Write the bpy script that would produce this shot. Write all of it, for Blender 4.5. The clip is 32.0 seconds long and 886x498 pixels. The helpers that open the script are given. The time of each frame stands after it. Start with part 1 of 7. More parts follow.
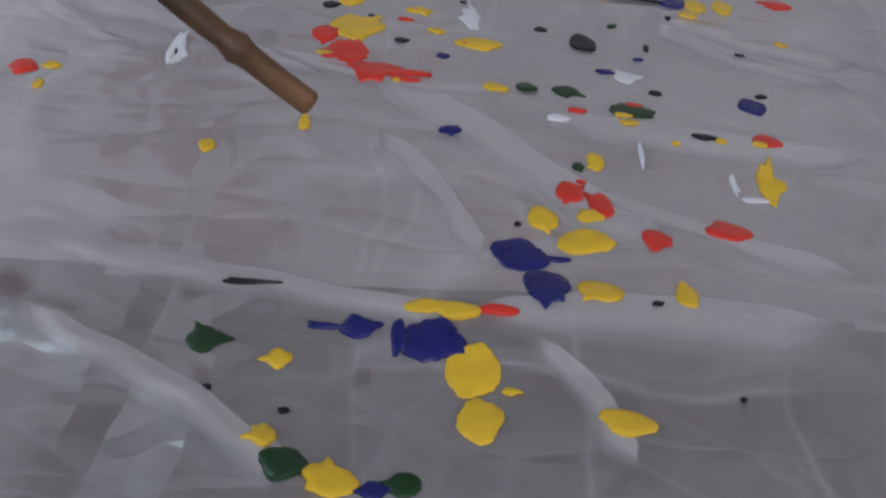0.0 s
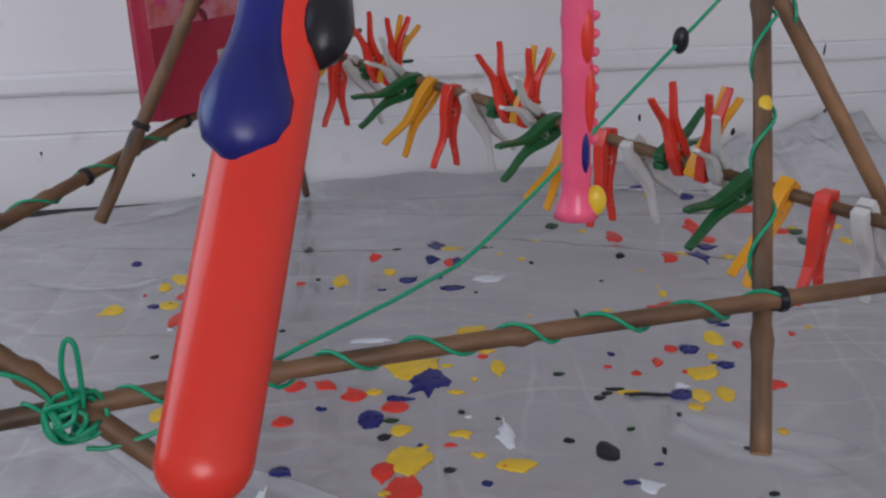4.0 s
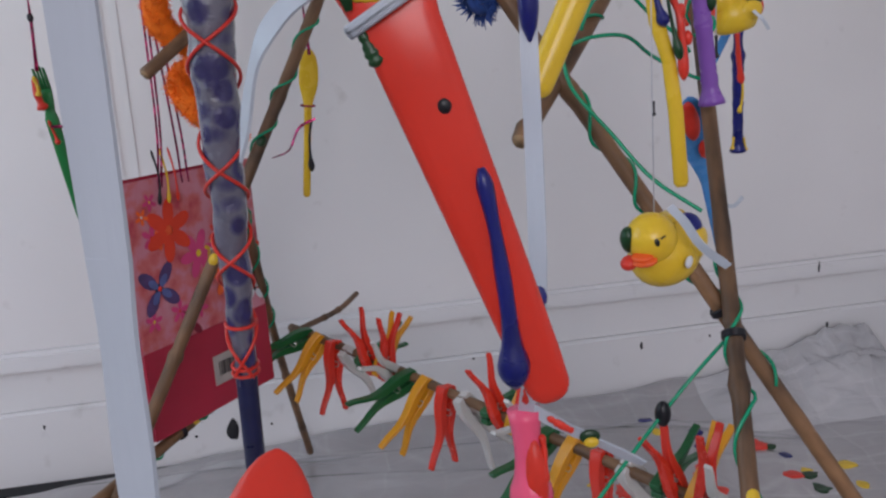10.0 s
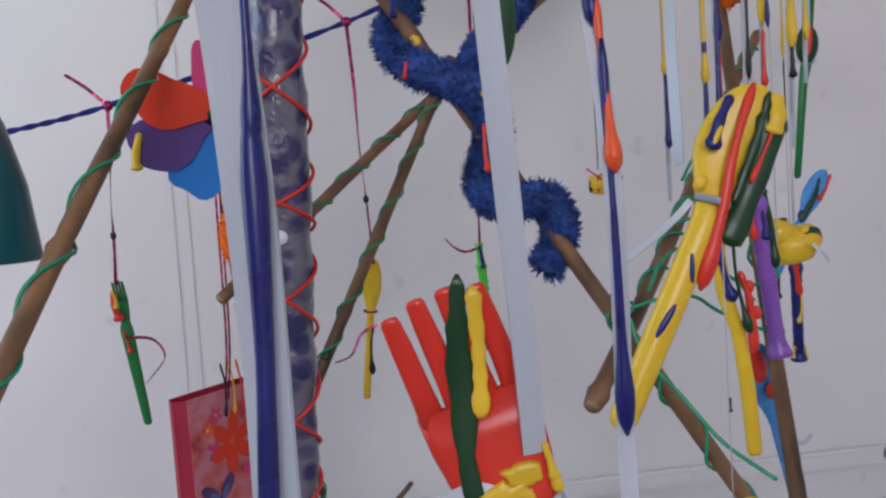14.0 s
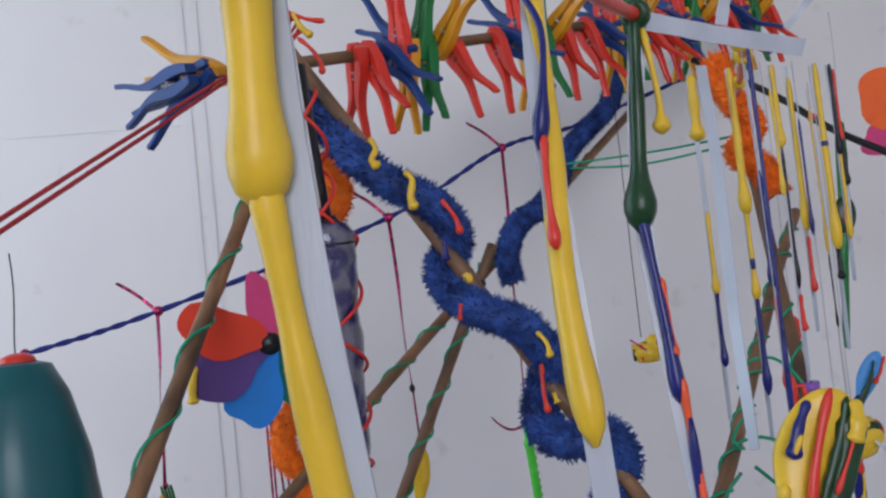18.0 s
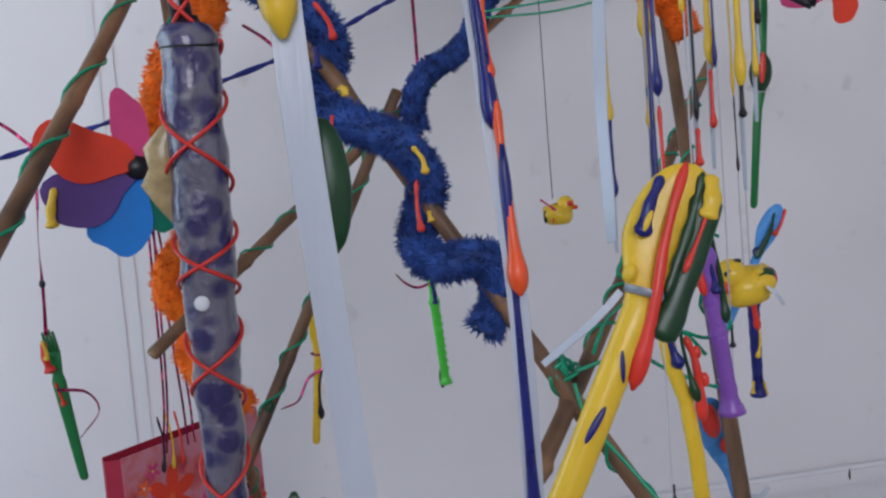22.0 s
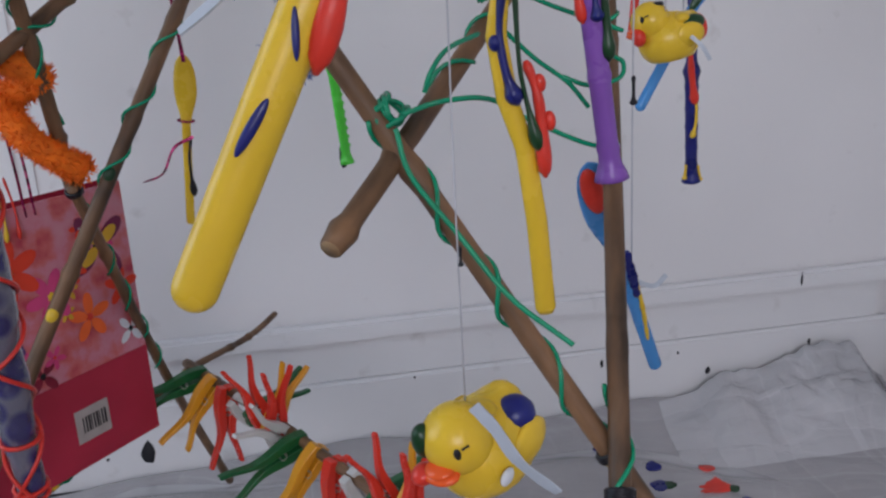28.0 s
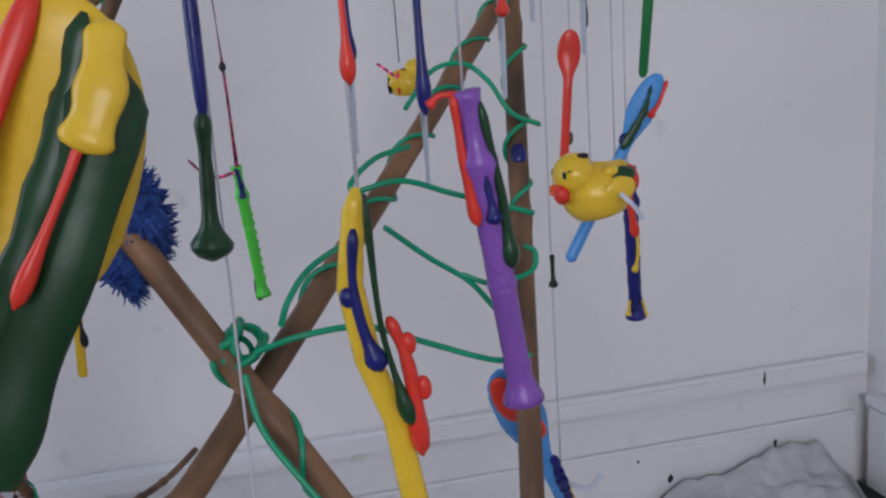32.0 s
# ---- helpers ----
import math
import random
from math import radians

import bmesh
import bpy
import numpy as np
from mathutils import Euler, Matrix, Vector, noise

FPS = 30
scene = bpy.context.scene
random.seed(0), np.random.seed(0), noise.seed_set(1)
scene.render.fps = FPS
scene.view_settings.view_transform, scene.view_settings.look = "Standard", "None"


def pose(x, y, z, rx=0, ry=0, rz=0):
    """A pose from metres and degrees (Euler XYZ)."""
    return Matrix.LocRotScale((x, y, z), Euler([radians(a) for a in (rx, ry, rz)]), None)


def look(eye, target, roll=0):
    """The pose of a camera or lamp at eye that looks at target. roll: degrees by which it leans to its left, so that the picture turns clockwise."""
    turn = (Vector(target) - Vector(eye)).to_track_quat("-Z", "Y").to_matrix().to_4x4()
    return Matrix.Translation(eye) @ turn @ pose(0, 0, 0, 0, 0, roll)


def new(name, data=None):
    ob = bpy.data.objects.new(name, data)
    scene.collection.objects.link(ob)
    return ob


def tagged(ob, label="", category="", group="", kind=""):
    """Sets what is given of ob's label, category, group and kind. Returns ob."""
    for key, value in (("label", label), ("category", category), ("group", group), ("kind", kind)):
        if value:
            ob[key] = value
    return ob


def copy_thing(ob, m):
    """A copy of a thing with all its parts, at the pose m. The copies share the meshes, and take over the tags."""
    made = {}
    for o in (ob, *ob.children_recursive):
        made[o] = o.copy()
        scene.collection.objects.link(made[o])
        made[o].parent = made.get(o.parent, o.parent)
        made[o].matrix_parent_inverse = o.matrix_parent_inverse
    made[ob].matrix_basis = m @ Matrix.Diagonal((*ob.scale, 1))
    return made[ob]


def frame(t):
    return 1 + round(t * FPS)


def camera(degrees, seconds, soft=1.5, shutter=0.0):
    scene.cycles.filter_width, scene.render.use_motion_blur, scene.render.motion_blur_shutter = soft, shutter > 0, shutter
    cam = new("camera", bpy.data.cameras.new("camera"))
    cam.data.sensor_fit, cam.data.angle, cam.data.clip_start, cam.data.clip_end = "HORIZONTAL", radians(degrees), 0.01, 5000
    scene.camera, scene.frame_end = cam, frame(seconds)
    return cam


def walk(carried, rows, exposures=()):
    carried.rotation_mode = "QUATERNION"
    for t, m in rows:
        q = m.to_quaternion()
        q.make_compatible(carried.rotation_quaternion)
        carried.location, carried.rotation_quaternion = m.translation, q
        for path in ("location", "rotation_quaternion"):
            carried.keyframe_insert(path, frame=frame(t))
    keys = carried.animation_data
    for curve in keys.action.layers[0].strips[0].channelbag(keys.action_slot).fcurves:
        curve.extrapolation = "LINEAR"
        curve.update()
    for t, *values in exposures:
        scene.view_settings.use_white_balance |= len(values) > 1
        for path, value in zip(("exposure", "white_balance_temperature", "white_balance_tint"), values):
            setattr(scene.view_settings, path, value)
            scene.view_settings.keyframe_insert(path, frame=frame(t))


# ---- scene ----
cam = camera(53.2, 32.0, soft=2.4)
PATH = [
    (0, (0.002, 0.109, 0.315), (0.111, 1.66, -0.943), 7.1),
    (0.5, (-0.007, 0.106, 0.331), (0.06, 1.715, -0.855), 6.3),
    (1, (-0.009, 0.098, 0.357), (0.005, 1.765, -0.749), 4.1),
    (1.5, (-0.01, 0.094, 0.38), (-0.016, 1.826, -0.62), 3.1),
    (2, (-0.012, 0.093, 0.398), (-0.014, 1.869, -0.521), 2.6),
    (2.5, (-0.01, 0.085, 0.427), (-0.031, 1.902, -0.409), 1.0),
    (3, (-0.014, 0.085, 0.447), (-0.015, 1.921, -0.346), 0.8),
    (3.5, (-0.019, 0.083, 0.463), (-0.026, 1.935, -0.293), -0.3),
    (4, (-0.017, 0.086, 0.475), (0.004, 1.948, -0.256), -0.5),
    (4.5, (-0.04, 0.101, 0.482), (-0.032, 2.005, -0.128), 0.2),
    (6.5, (-0.007, 0.122, 0.563), (-0.067, 2.024, -0.053), -1.9),
    (7, (-0.003, 0.121, 0.58), (-0.067, 2.029, -0.016), -2.2),
    (7.5, (-0.002, 0.121, 0.594), (-0.078, 2.038, 0.028), -2.8),
    (8, (0.002, 0.125, 0.603), (-0.064, 2.051, 0.068), -3.0),
    (8.5, (0.001, 0.128, 0.616), (-0.07, 2.064, 0.121), -3.3),
    (9, (0.002, 0.128, 0.622), (-0.07, 2.071, 0.154), -3.2),
    (9.5, (0.006, 0.132, 0.633), (-0.038, 2.081, 0.185), -3.5),
    (10, (0.014, 0.138, 0.644), (0.013, 2.093, 0.22), -3.9),
    (10.5, (0.012, 0.139, 0.653), (0.003, 2.099, 0.256), -3.7),
    (11, (0.009, 0.142, 0.666), (0.004, 2.112, 0.323), -3.6),
    (11.5, (0.009, 0.14, 0.677), (0.002, 2.115, 0.364), -4.3),
    (12, (0.012, 0.141, 0.687), (0.009, 2.121, 0.404), -4.3),
    (12.5, (0.006, 0.136, 0.693), (-0.053, 2.12, 0.453), -3.2),
    (13, (0.006, 0.137, 0.701), (-0.039, 2.123, 0.474), -2.0),
    (13.5, (0.002, 0.134, 0.721), (-0.07, 2.126, 0.561), -2.9),
    (14, (-0.001, 0.136, 0.739), (-0.078, 2.13, 0.61), -3.8),
    (14.5, (0.002, 0.135, 0.753), (-0.091, 2.132, 0.69), -4.2),
    (15, (0.002, 0.131, 0.766), (-0.11, 2.128, 0.755), -4.8),
    (15.5, (0.001, 0.127, 0.777), (-0.121, 2.123, 0.815), -4.8),
    (17.5, (-0.01, 0.134, 0.824), (-0.082, 2.13, 0.936), -5.1),
    (18, (-0.015, 0.134, 0.84), (-0.13, 2.127, 0.949), -6.0),
    (18.5, (-0.013, 0.133, 0.86), (-0.132, 2.124, 1.01), -7.1),
    (19, (-0.009, 0.134, 0.868), (-0.111, 2.124, 1.045), -7.3),
    (19.5, (-0.002, 0.138, 0.866), (-0.085, 2.129, 1.038), -7.6),
    (20, (0.005, 0.146, 0.855), (-0.047, 2.141, 0.991), -7.5),
    (20.5, (0.018, 0.155, 0.838), (-0.006, 2.154, 0.909), -6.8),
    (21, (0.023, 0.166, 0.818), (0.034, 2.166, 0.853), -6.0),
    (21.5, (0.028, 0.173, 0.796), (0.062, 2.172, 0.743), -5.3),
    (22, (0.028, 0.176, 0.775), (0.015, 2.172, 0.651), -4.7),
    (22.5, (0.038, 0.183, 0.752), (0.037, 2.174, 0.556), -3.5),
    (23, (0.036, 0.186, 0.726), (0.013, 2.166, 0.451), -2.1),
    (23.5, (0.041, 0.184, 0.699), (-0.01, 2.153, 0.349), -0.9),
    (24, (0.047, 0.192, 0.676), (0.013, 2.15, 0.266), -0.3),
    (24.5, (0.056, 0.205, 0.644), (0.037, 2.131, 0.107), 1.0),
    (26.5, (0.105, 0.259, 0.641), (0.123, 2.182, 0.094), 1.0),
    (27, (0.114, 0.278, 0.658), (0.112, 2.2, 0.102), -0.6),
    (27.5, (0.122, 0.29, 0.672), (0.072, 2.209, 0.11), -1.3),
    (28, (0.136, 0.31, 0.703), (0.1, 2.234, 0.16), -3.3),
    (28.5, (0.144, 0.33, 0.705), (0.147, 2.256, 0.165), -2.2),
    (29, (0.151, 0.34, 0.727), (0.191, 2.286, 0.265), -2.7),
    (29.5, (0.157, 0.348, 0.737), (0.249, 2.298, 0.304), -3.0),
    (30, (0.157, 0.356, 0.741), (0.256, 2.304, 0.298), -2.6),
    (30.5, (0.165, 0.382, 0.74), (0.272, 2.321, 0.262), -2.7),
    (31, (0.169, 0.399, 0.752), (0.177, 2.347, 0.301), -3.9),
    (31.5, (0.167, 0.402, 0.767), (0.163, 2.358, 0.345), -4.6),
    (32, (0.186, 0.419, 0.766), (0.228, 2.37, 0.327), -4.4),
]
walk(cam, [(t, look(eye, target, roll)) for t, eye, target, roll in PATH], ((0.0, -0.03, 6500, 10), (12.0, -0.03, 6550, 11), (18.0, 0.0, 6250, 9.5), (21.0, 0.0, 6180, 9), (24.0, -0.03, 6200, 9), (27.0, -0.02, 6350, 9.5), (32.0, -0.03, 6250, 9.5)))

import itertools

# ---- world and light ----
world = bpy.data.worlds.new("daylight")
scene.world = world
world.use_nodes = True
sky = world.node_tree.nodes.new("ShaderNodeTexSky")
sky.sky_type, sky.sun_disc = "NISHITA", False
sky.sun_elevation, sky.sun_rotation = radians(35), radians(200)
world.node_tree.links.new(sky.outputs[0], world.node_tree.nodes["Background"].inputs[0])
world.node_tree.nodes["Background"].inputs[1].default_value = 0.12


def area_lamp(name, size_x, size_y, watts, colour, m):
    data = bpy.data.lights.new(name, "AREA")
    data.shape, data.size, data.size_y, data.energy, data.color = "RECTANGLE", size_x, size_y, watts, colour
    ob = new(name, data)
    ob.matrix_world = m
    return ob


# daylight in the two window openings
area_lamp("window_daylight_left", 1.05, 1.4, 12.6, (0.68, 0.85, 1.0), look((-1.60, 0.60, 1.27), (0.0, 0.78, 1.0)))
area_lamp("window_daylight_rear", 1.7, 1.2, 44.5, (0.968, 0.934, 1.0), look((0.16, -2.84, 1.55), (0.1, 1.0, 0.7)))


# ---- materials ----
def node_material(name):
    m = bpy.data.materials.new(name)
    m.use_nodes = True
    return m, m.node_tree.nodes, m.node_tree.links, m.node_tree.nodes["Principled BSDF"]


def surface(name, colour, rough=0.4, vary=0.15, scale=40.0, bump=0.15, bump_scale=200.0, metal=0.0, coat=0.0, per_object=0.0, stretch=(1, 1, 1), second=None):
    """A painted, plastic, wooden or paper surface: colour that drifts at two scales, fine relief, uneven gloss."""
    m, nodes, links, shader = node_material(name)
    coords = nodes.new("ShaderNodeTexCoord")
    mapping = nodes.new("ShaderNodeMapping")
    mapping.inputs["Scale"].default_value = stretch
    links.new(coords.outputs["Object"], mapping.inputs[0])
    large, small = nodes.new("ShaderNodeTexNoise"), nodes.new("ShaderNodeTexNoise")
    large.inputs["Scale"].default_value, small.inputs["Scale"].default_value = scale, bump_scale
    large.inputs["Detail"].default_value = 4
    links.new(mapping.outputs[0], large.inputs["Vector"])
    links.new(mapping.outputs[0], small.inputs["Vector"])
    ramp = nodes.new("ShaderNodeValToRGB")
    low = second or tuple(c * (1 - vary) for c in colour)
    ramp.color_ramp.elements[0].color = (*low, 1)
    ramp.color_ramp.elements[1].color = (*(min(1, c * (1 + vary * 0.6)) for c in colour), 1)
    ramp.color_ramp.elements[0].position, ramp.color_ramp.elements[1].position = 0.32, 0.68
    links.new(large.outputs[0], ramp.inputs[0])
    colour_out = ramp.outputs[0]
    if per_object:
        info, hue = nodes.new("ShaderNodeObjectInfo"), nodes.new("ShaderNodeHueSaturation")
        spread = nodes.new("ShaderNodeMapRange")
        spread.inputs[3].default_value, spread.inputs[4].default_value = 1 - per_object, 1 + per_object
        links.new(info.outputs["Random"], spread.inputs[0])
        links.new(spread.outputs[0], hue.inputs["Value"])
        links.new(ramp.outputs[0], hue.inputs["Color"])
        colour_out = hue.outputs[0]
    links.new(colour_out, shader.inputs["Base Color"])
    gloss = nodes.new("ShaderNodeMapRange")
    gloss.inputs[3].default_value, gloss.inputs[4].default_value = max(0.03, rough - 0.08), min(1, rough + 0.1)
    links.new(large.outputs[0], gloss.inputs[0])
    links.new(gloss.outputs[0], shader.inputs["Roughness"])
    shader.inputs["Metallic"].default_value = metal
    shader.inputs["Specular IOR Level"].default_value = 0.38
    shader.inputs["Coat Weight"].default_value = coat
    relief = nodes.new("ShaderNodeBump")
    relief.inputs["Strength"].default_value, relief.inputs["Distance"].default_value = bump, 0.001
    links.new(small.outputs[0], relief.inputs["Height"])
    links.new(relief.outputs[0], shader.inputs["Normal"])
    return m


RED, YELLOW, BLUE, GREEN = (0.66, 0.038, 0.022), (0.72, 0.47, 0.03), (0.009, 0.013, 0.14), (0.008, 0.045, 0.014)
PURPLE, PINK, BLACK = (0.22, 0.085, 0.40), (0.80, 0.10, 0.20), (0.008, 0.008, 0.012)
WHITE, SKY_BLUE, TEAL, LIME = (0.66, 0.68, 0.72), (0.07, 0.27, 0.62), (0.006, 0.09, 0.105), (0.08, 0.55, 0.05)

PAINT = {
    "red": surface("red_acrylic_paint", RED, 0.3, 0.12, 60, 0.2, 120),
    "yellow": surface("yellow_acrylic_paint", YELLOW, 0.32, 0.12, 60, 0.2, 120),
    "blue": surface("navy_acrylic_paint", BLUE, 0.28, 0.25, 60, 0.2, 120),
    "green": surface("dark_green_acrylic_paint", GREEN, 0.3, 0.25, 60, 0.2, 120),
    "black": surface("black_acrylic_paint", BLACK, 0.35, 0.3, 60, 0.2, 120),
    "white": surface("white_acrylic_paint", WHITE, 0.35, 0.06, 60, 0.2, 120),
    "orange": surface("orange_red_acrylic_paint", (0.75, 0.09, 0.02), 0.3, 0.12, 60, 0.2, 120),
}
PLASTIC = {
    "red": surface("red_plastic", RED, 0.24, 0.06, 30, 0.012, 300, per_object=0.06),
    "yellow": surface("yellow_plastic", YELLOW, 0.26, 0.06, 30, 0.012, 300, per_object=0.05),
    "amber": surface("amber_yellow_peg_plastic", (0.70, 0.31, 0.015), 0.34, 0.08, 30, 0.03, 300, per_object=0.08),
    "blue": surface("blue_plastic", (0.010, 0.045, 0.20), 0.42, 0.08, 30, 0.02, 300, per_object=0.08),
    "green": surface("green_plastic", (0.012, 0.16, 0.04), 0.3, 0.08, 30, 0.02, 300, per_object=0.08),
    "peg_green": surface("bottle_green_peg_plastic", (0.01, 0.10, 0.03), 0.32, 0.1, 30, 0.03, 300, per_object=0.1),
    "lime": surface("lime_green_plastic", LIME, 0.25, 0.06, 30, 0.012, 300),
    "pink": surface("pink_plastic", PINK, 0.22, 0.08, 30, 0.012, 300),
    "purple": surface("purple_plastic", PURPLE, 0.26, 0.08, 30, 0.012, 300),
    "sky": surface("sky_blue_plastic", SKY_BLUE, 0.26, 0.06, 30, 0.012, 300),
    "white": surface("white_peg_plastic", (0.58, 0.57, 0.55), 0.34, 0.05, 30, 0.02, 300, per_object=0.05),
    "teal": surface("teal_plastic", TEAL, 0.3, 0.08, 30, 0.012, 300),
    "orange": surface("orange_plastic", (0.82, 0.11, 0.02), 0.25, 0.06, 30, 0.012, 300),
}
BAMBOO = surface("bamboo_cane", (0.20, 0.106, 0.052), 0.48, 0.5, 42, 0.6, 160, per_object=0.2, stretch=(1, 1, 0.35), second=(0.056, 0.032, 0.018))
CUT_BAMBOO = surface("cut_bamboo_end", (0.30, 0.19, 0.10), 0.7, 0.3, 120, 0.4, 400)
WIRE = surface("green_coated_wire", (0.008, 0.29, 0.145), 0.22, 0.12, 60, 0.03, 300)
STEEL = surface("spring_steel", (0.45, 0.44, 0.42), 0.3, 0.1, 80, 0.05, 300, metal=1.0)
RIBBON = surface("white_satin_ribbon", (0.44, 0.48, 0.545), 0.3, 0.05, 90, 0.12, 900, stretch=(1, 1, 0.1))
THREAD = surface("white_nylon_thread", (0.48, 0.48, 0.52), 0.35, 0.1, 80, 0.05, 400)
FOIL = surface("metallic_pink_ribbon", (0.42, 0.02, 0.12), 0.25, 0.5, 160, 0.15, 300, metal=0.5, second=(0.06, 0.005, 0.02))
CORD_BLUE = surface("navy_wool_cord", (0.02, 0.03, 0.22), 0.8, 0.3, 300, 0.5, 800)
CORD_RED = surface("red_wool_cord", (0.40, 0.03, 0.04), 0.8, 0.3, 300, 0.5, 800)
LACE = surface("red_craft_wire", (0.62, 0.03, 0.02), 0.3, 0.12, 80, 0.05, 300)
FUR_BLUE = surface("royal_blue_chenille", (0.030, 0.080, 0.30), 0.7, 0.55, 70, 0.4, 500, second=(0.008, 0.022, 0.11))
FUR_ORANGE = surface("orange_chenille", (0.95, 0.19, 0.010), 0.8, 0.25, 70, 0.4, 500)
FOAM = {k: surface(k + "_craft_foam", c, 0.75, 0.08, 50, 0.2, 500) for k, c in (
    ("red", (0.70, 0.05, 0.02)), ("purple", (0.10, 0.05, 0.22)), ("blue", (0.02, 0.20, 0.62)), ("green", (0.0, 0.16, 0.10)),
    ("pink", (0.62, 0.06, 0.20)), ("orange", (0.85, 0.14, 0.03)), ("yellow", (0.62, 0.36, 0.03)), ("teal", (0.0, 0.25, 0.22)))}


def wall_paint(name, colour, strip=0.0):
    """Old matt white emulsion with broad stains, faint roller grain and scuffs."""
    m, nodes, links, shader = node_material(name)
    coords = nodes.new("ShaderNodeTexCoord")
    broad, grain, scuff = (nodes.new("ShaderNodeTexNoise") for _ in range(3))
    broad.inputs["Scale"].default_value, grain.inputs["Scale"].default_value, scuff.inputs["Scale"].default_value = 2.2, 260, 18
    scuff.inputs["Detail"].default_value = 8
    for n in (broad, grain, scuff):
        links.new(coords.outputs["Object"], n.inputs["Vector"])
    ramp = nodes.new("ShaderNodeValToRGB")
    ramp.color_ramp.elements[0].color = (*(c * 0.93 for c in colour), 1)
    ramp.color_ramp.elements[1].color = (*colour, 1)
    ramp.color_ramp.elements[0].position, ramp.color_ramp.elements[1].position = 0.35, 0.65
    links.new(broad.outputs[0], ramp.inputs[0])
    marks = nodes.new("ShaderNodeValToRGB")
    marks.color_ramp.elements[0].color, marks.color_ramp.elements[1].color = (0.86, 0.85, 0.84, 1), (1, 1, 1, 1)
    marks.color_ramp.elements[0].position, marks.color_ramp.elements[1].position = 0.27, 0.36
    links.new(scuff.outputs[0], marks.inputs[0])
    mix = nodes.new("ShaderNodeMix")
    mix.data_type, mix.blend_type = "RGBA", "MULTIPLY"
    mix.inputs["Factor"].default_value = 1.0
    links.new(ramp.outputs[0], mix.inputs[6])
    links.new(marks.outputs[0], mix.inputs[7])
    links.new(mix.outputs[2], shader.inputs["Base Color"])
    shader.inputs["Roughness"].default_value = 0.62
    relief = nodes.new("ShaderNodeBump")
    relief.inputs["Strength"].default_value, relief.inputs["Distance"].default_value = 0.12, 0.001
    links.new(grain.outputs[0], relief.inputs["Height"])
    links.new(relief.outputs[0], shader.inputs["Normal"])
    return m


WALL = wall_paint("white_wall_paint", (0.74, 0.72, 0.725))
SKIRTING = wall_paint("white_gloss_skirting_paint", (0.72, 0.71, 0.72))
CEILING = wall_paint("white_ceiling_paint", (0.78, 0.78, 0.78))
CONCRETE = surface("grey_floor_screed", (0.22, 0.21, 0.21), 0.8, 0.25, 6, 0.4, 120)
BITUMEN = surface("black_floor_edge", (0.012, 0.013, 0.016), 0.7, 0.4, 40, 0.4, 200)


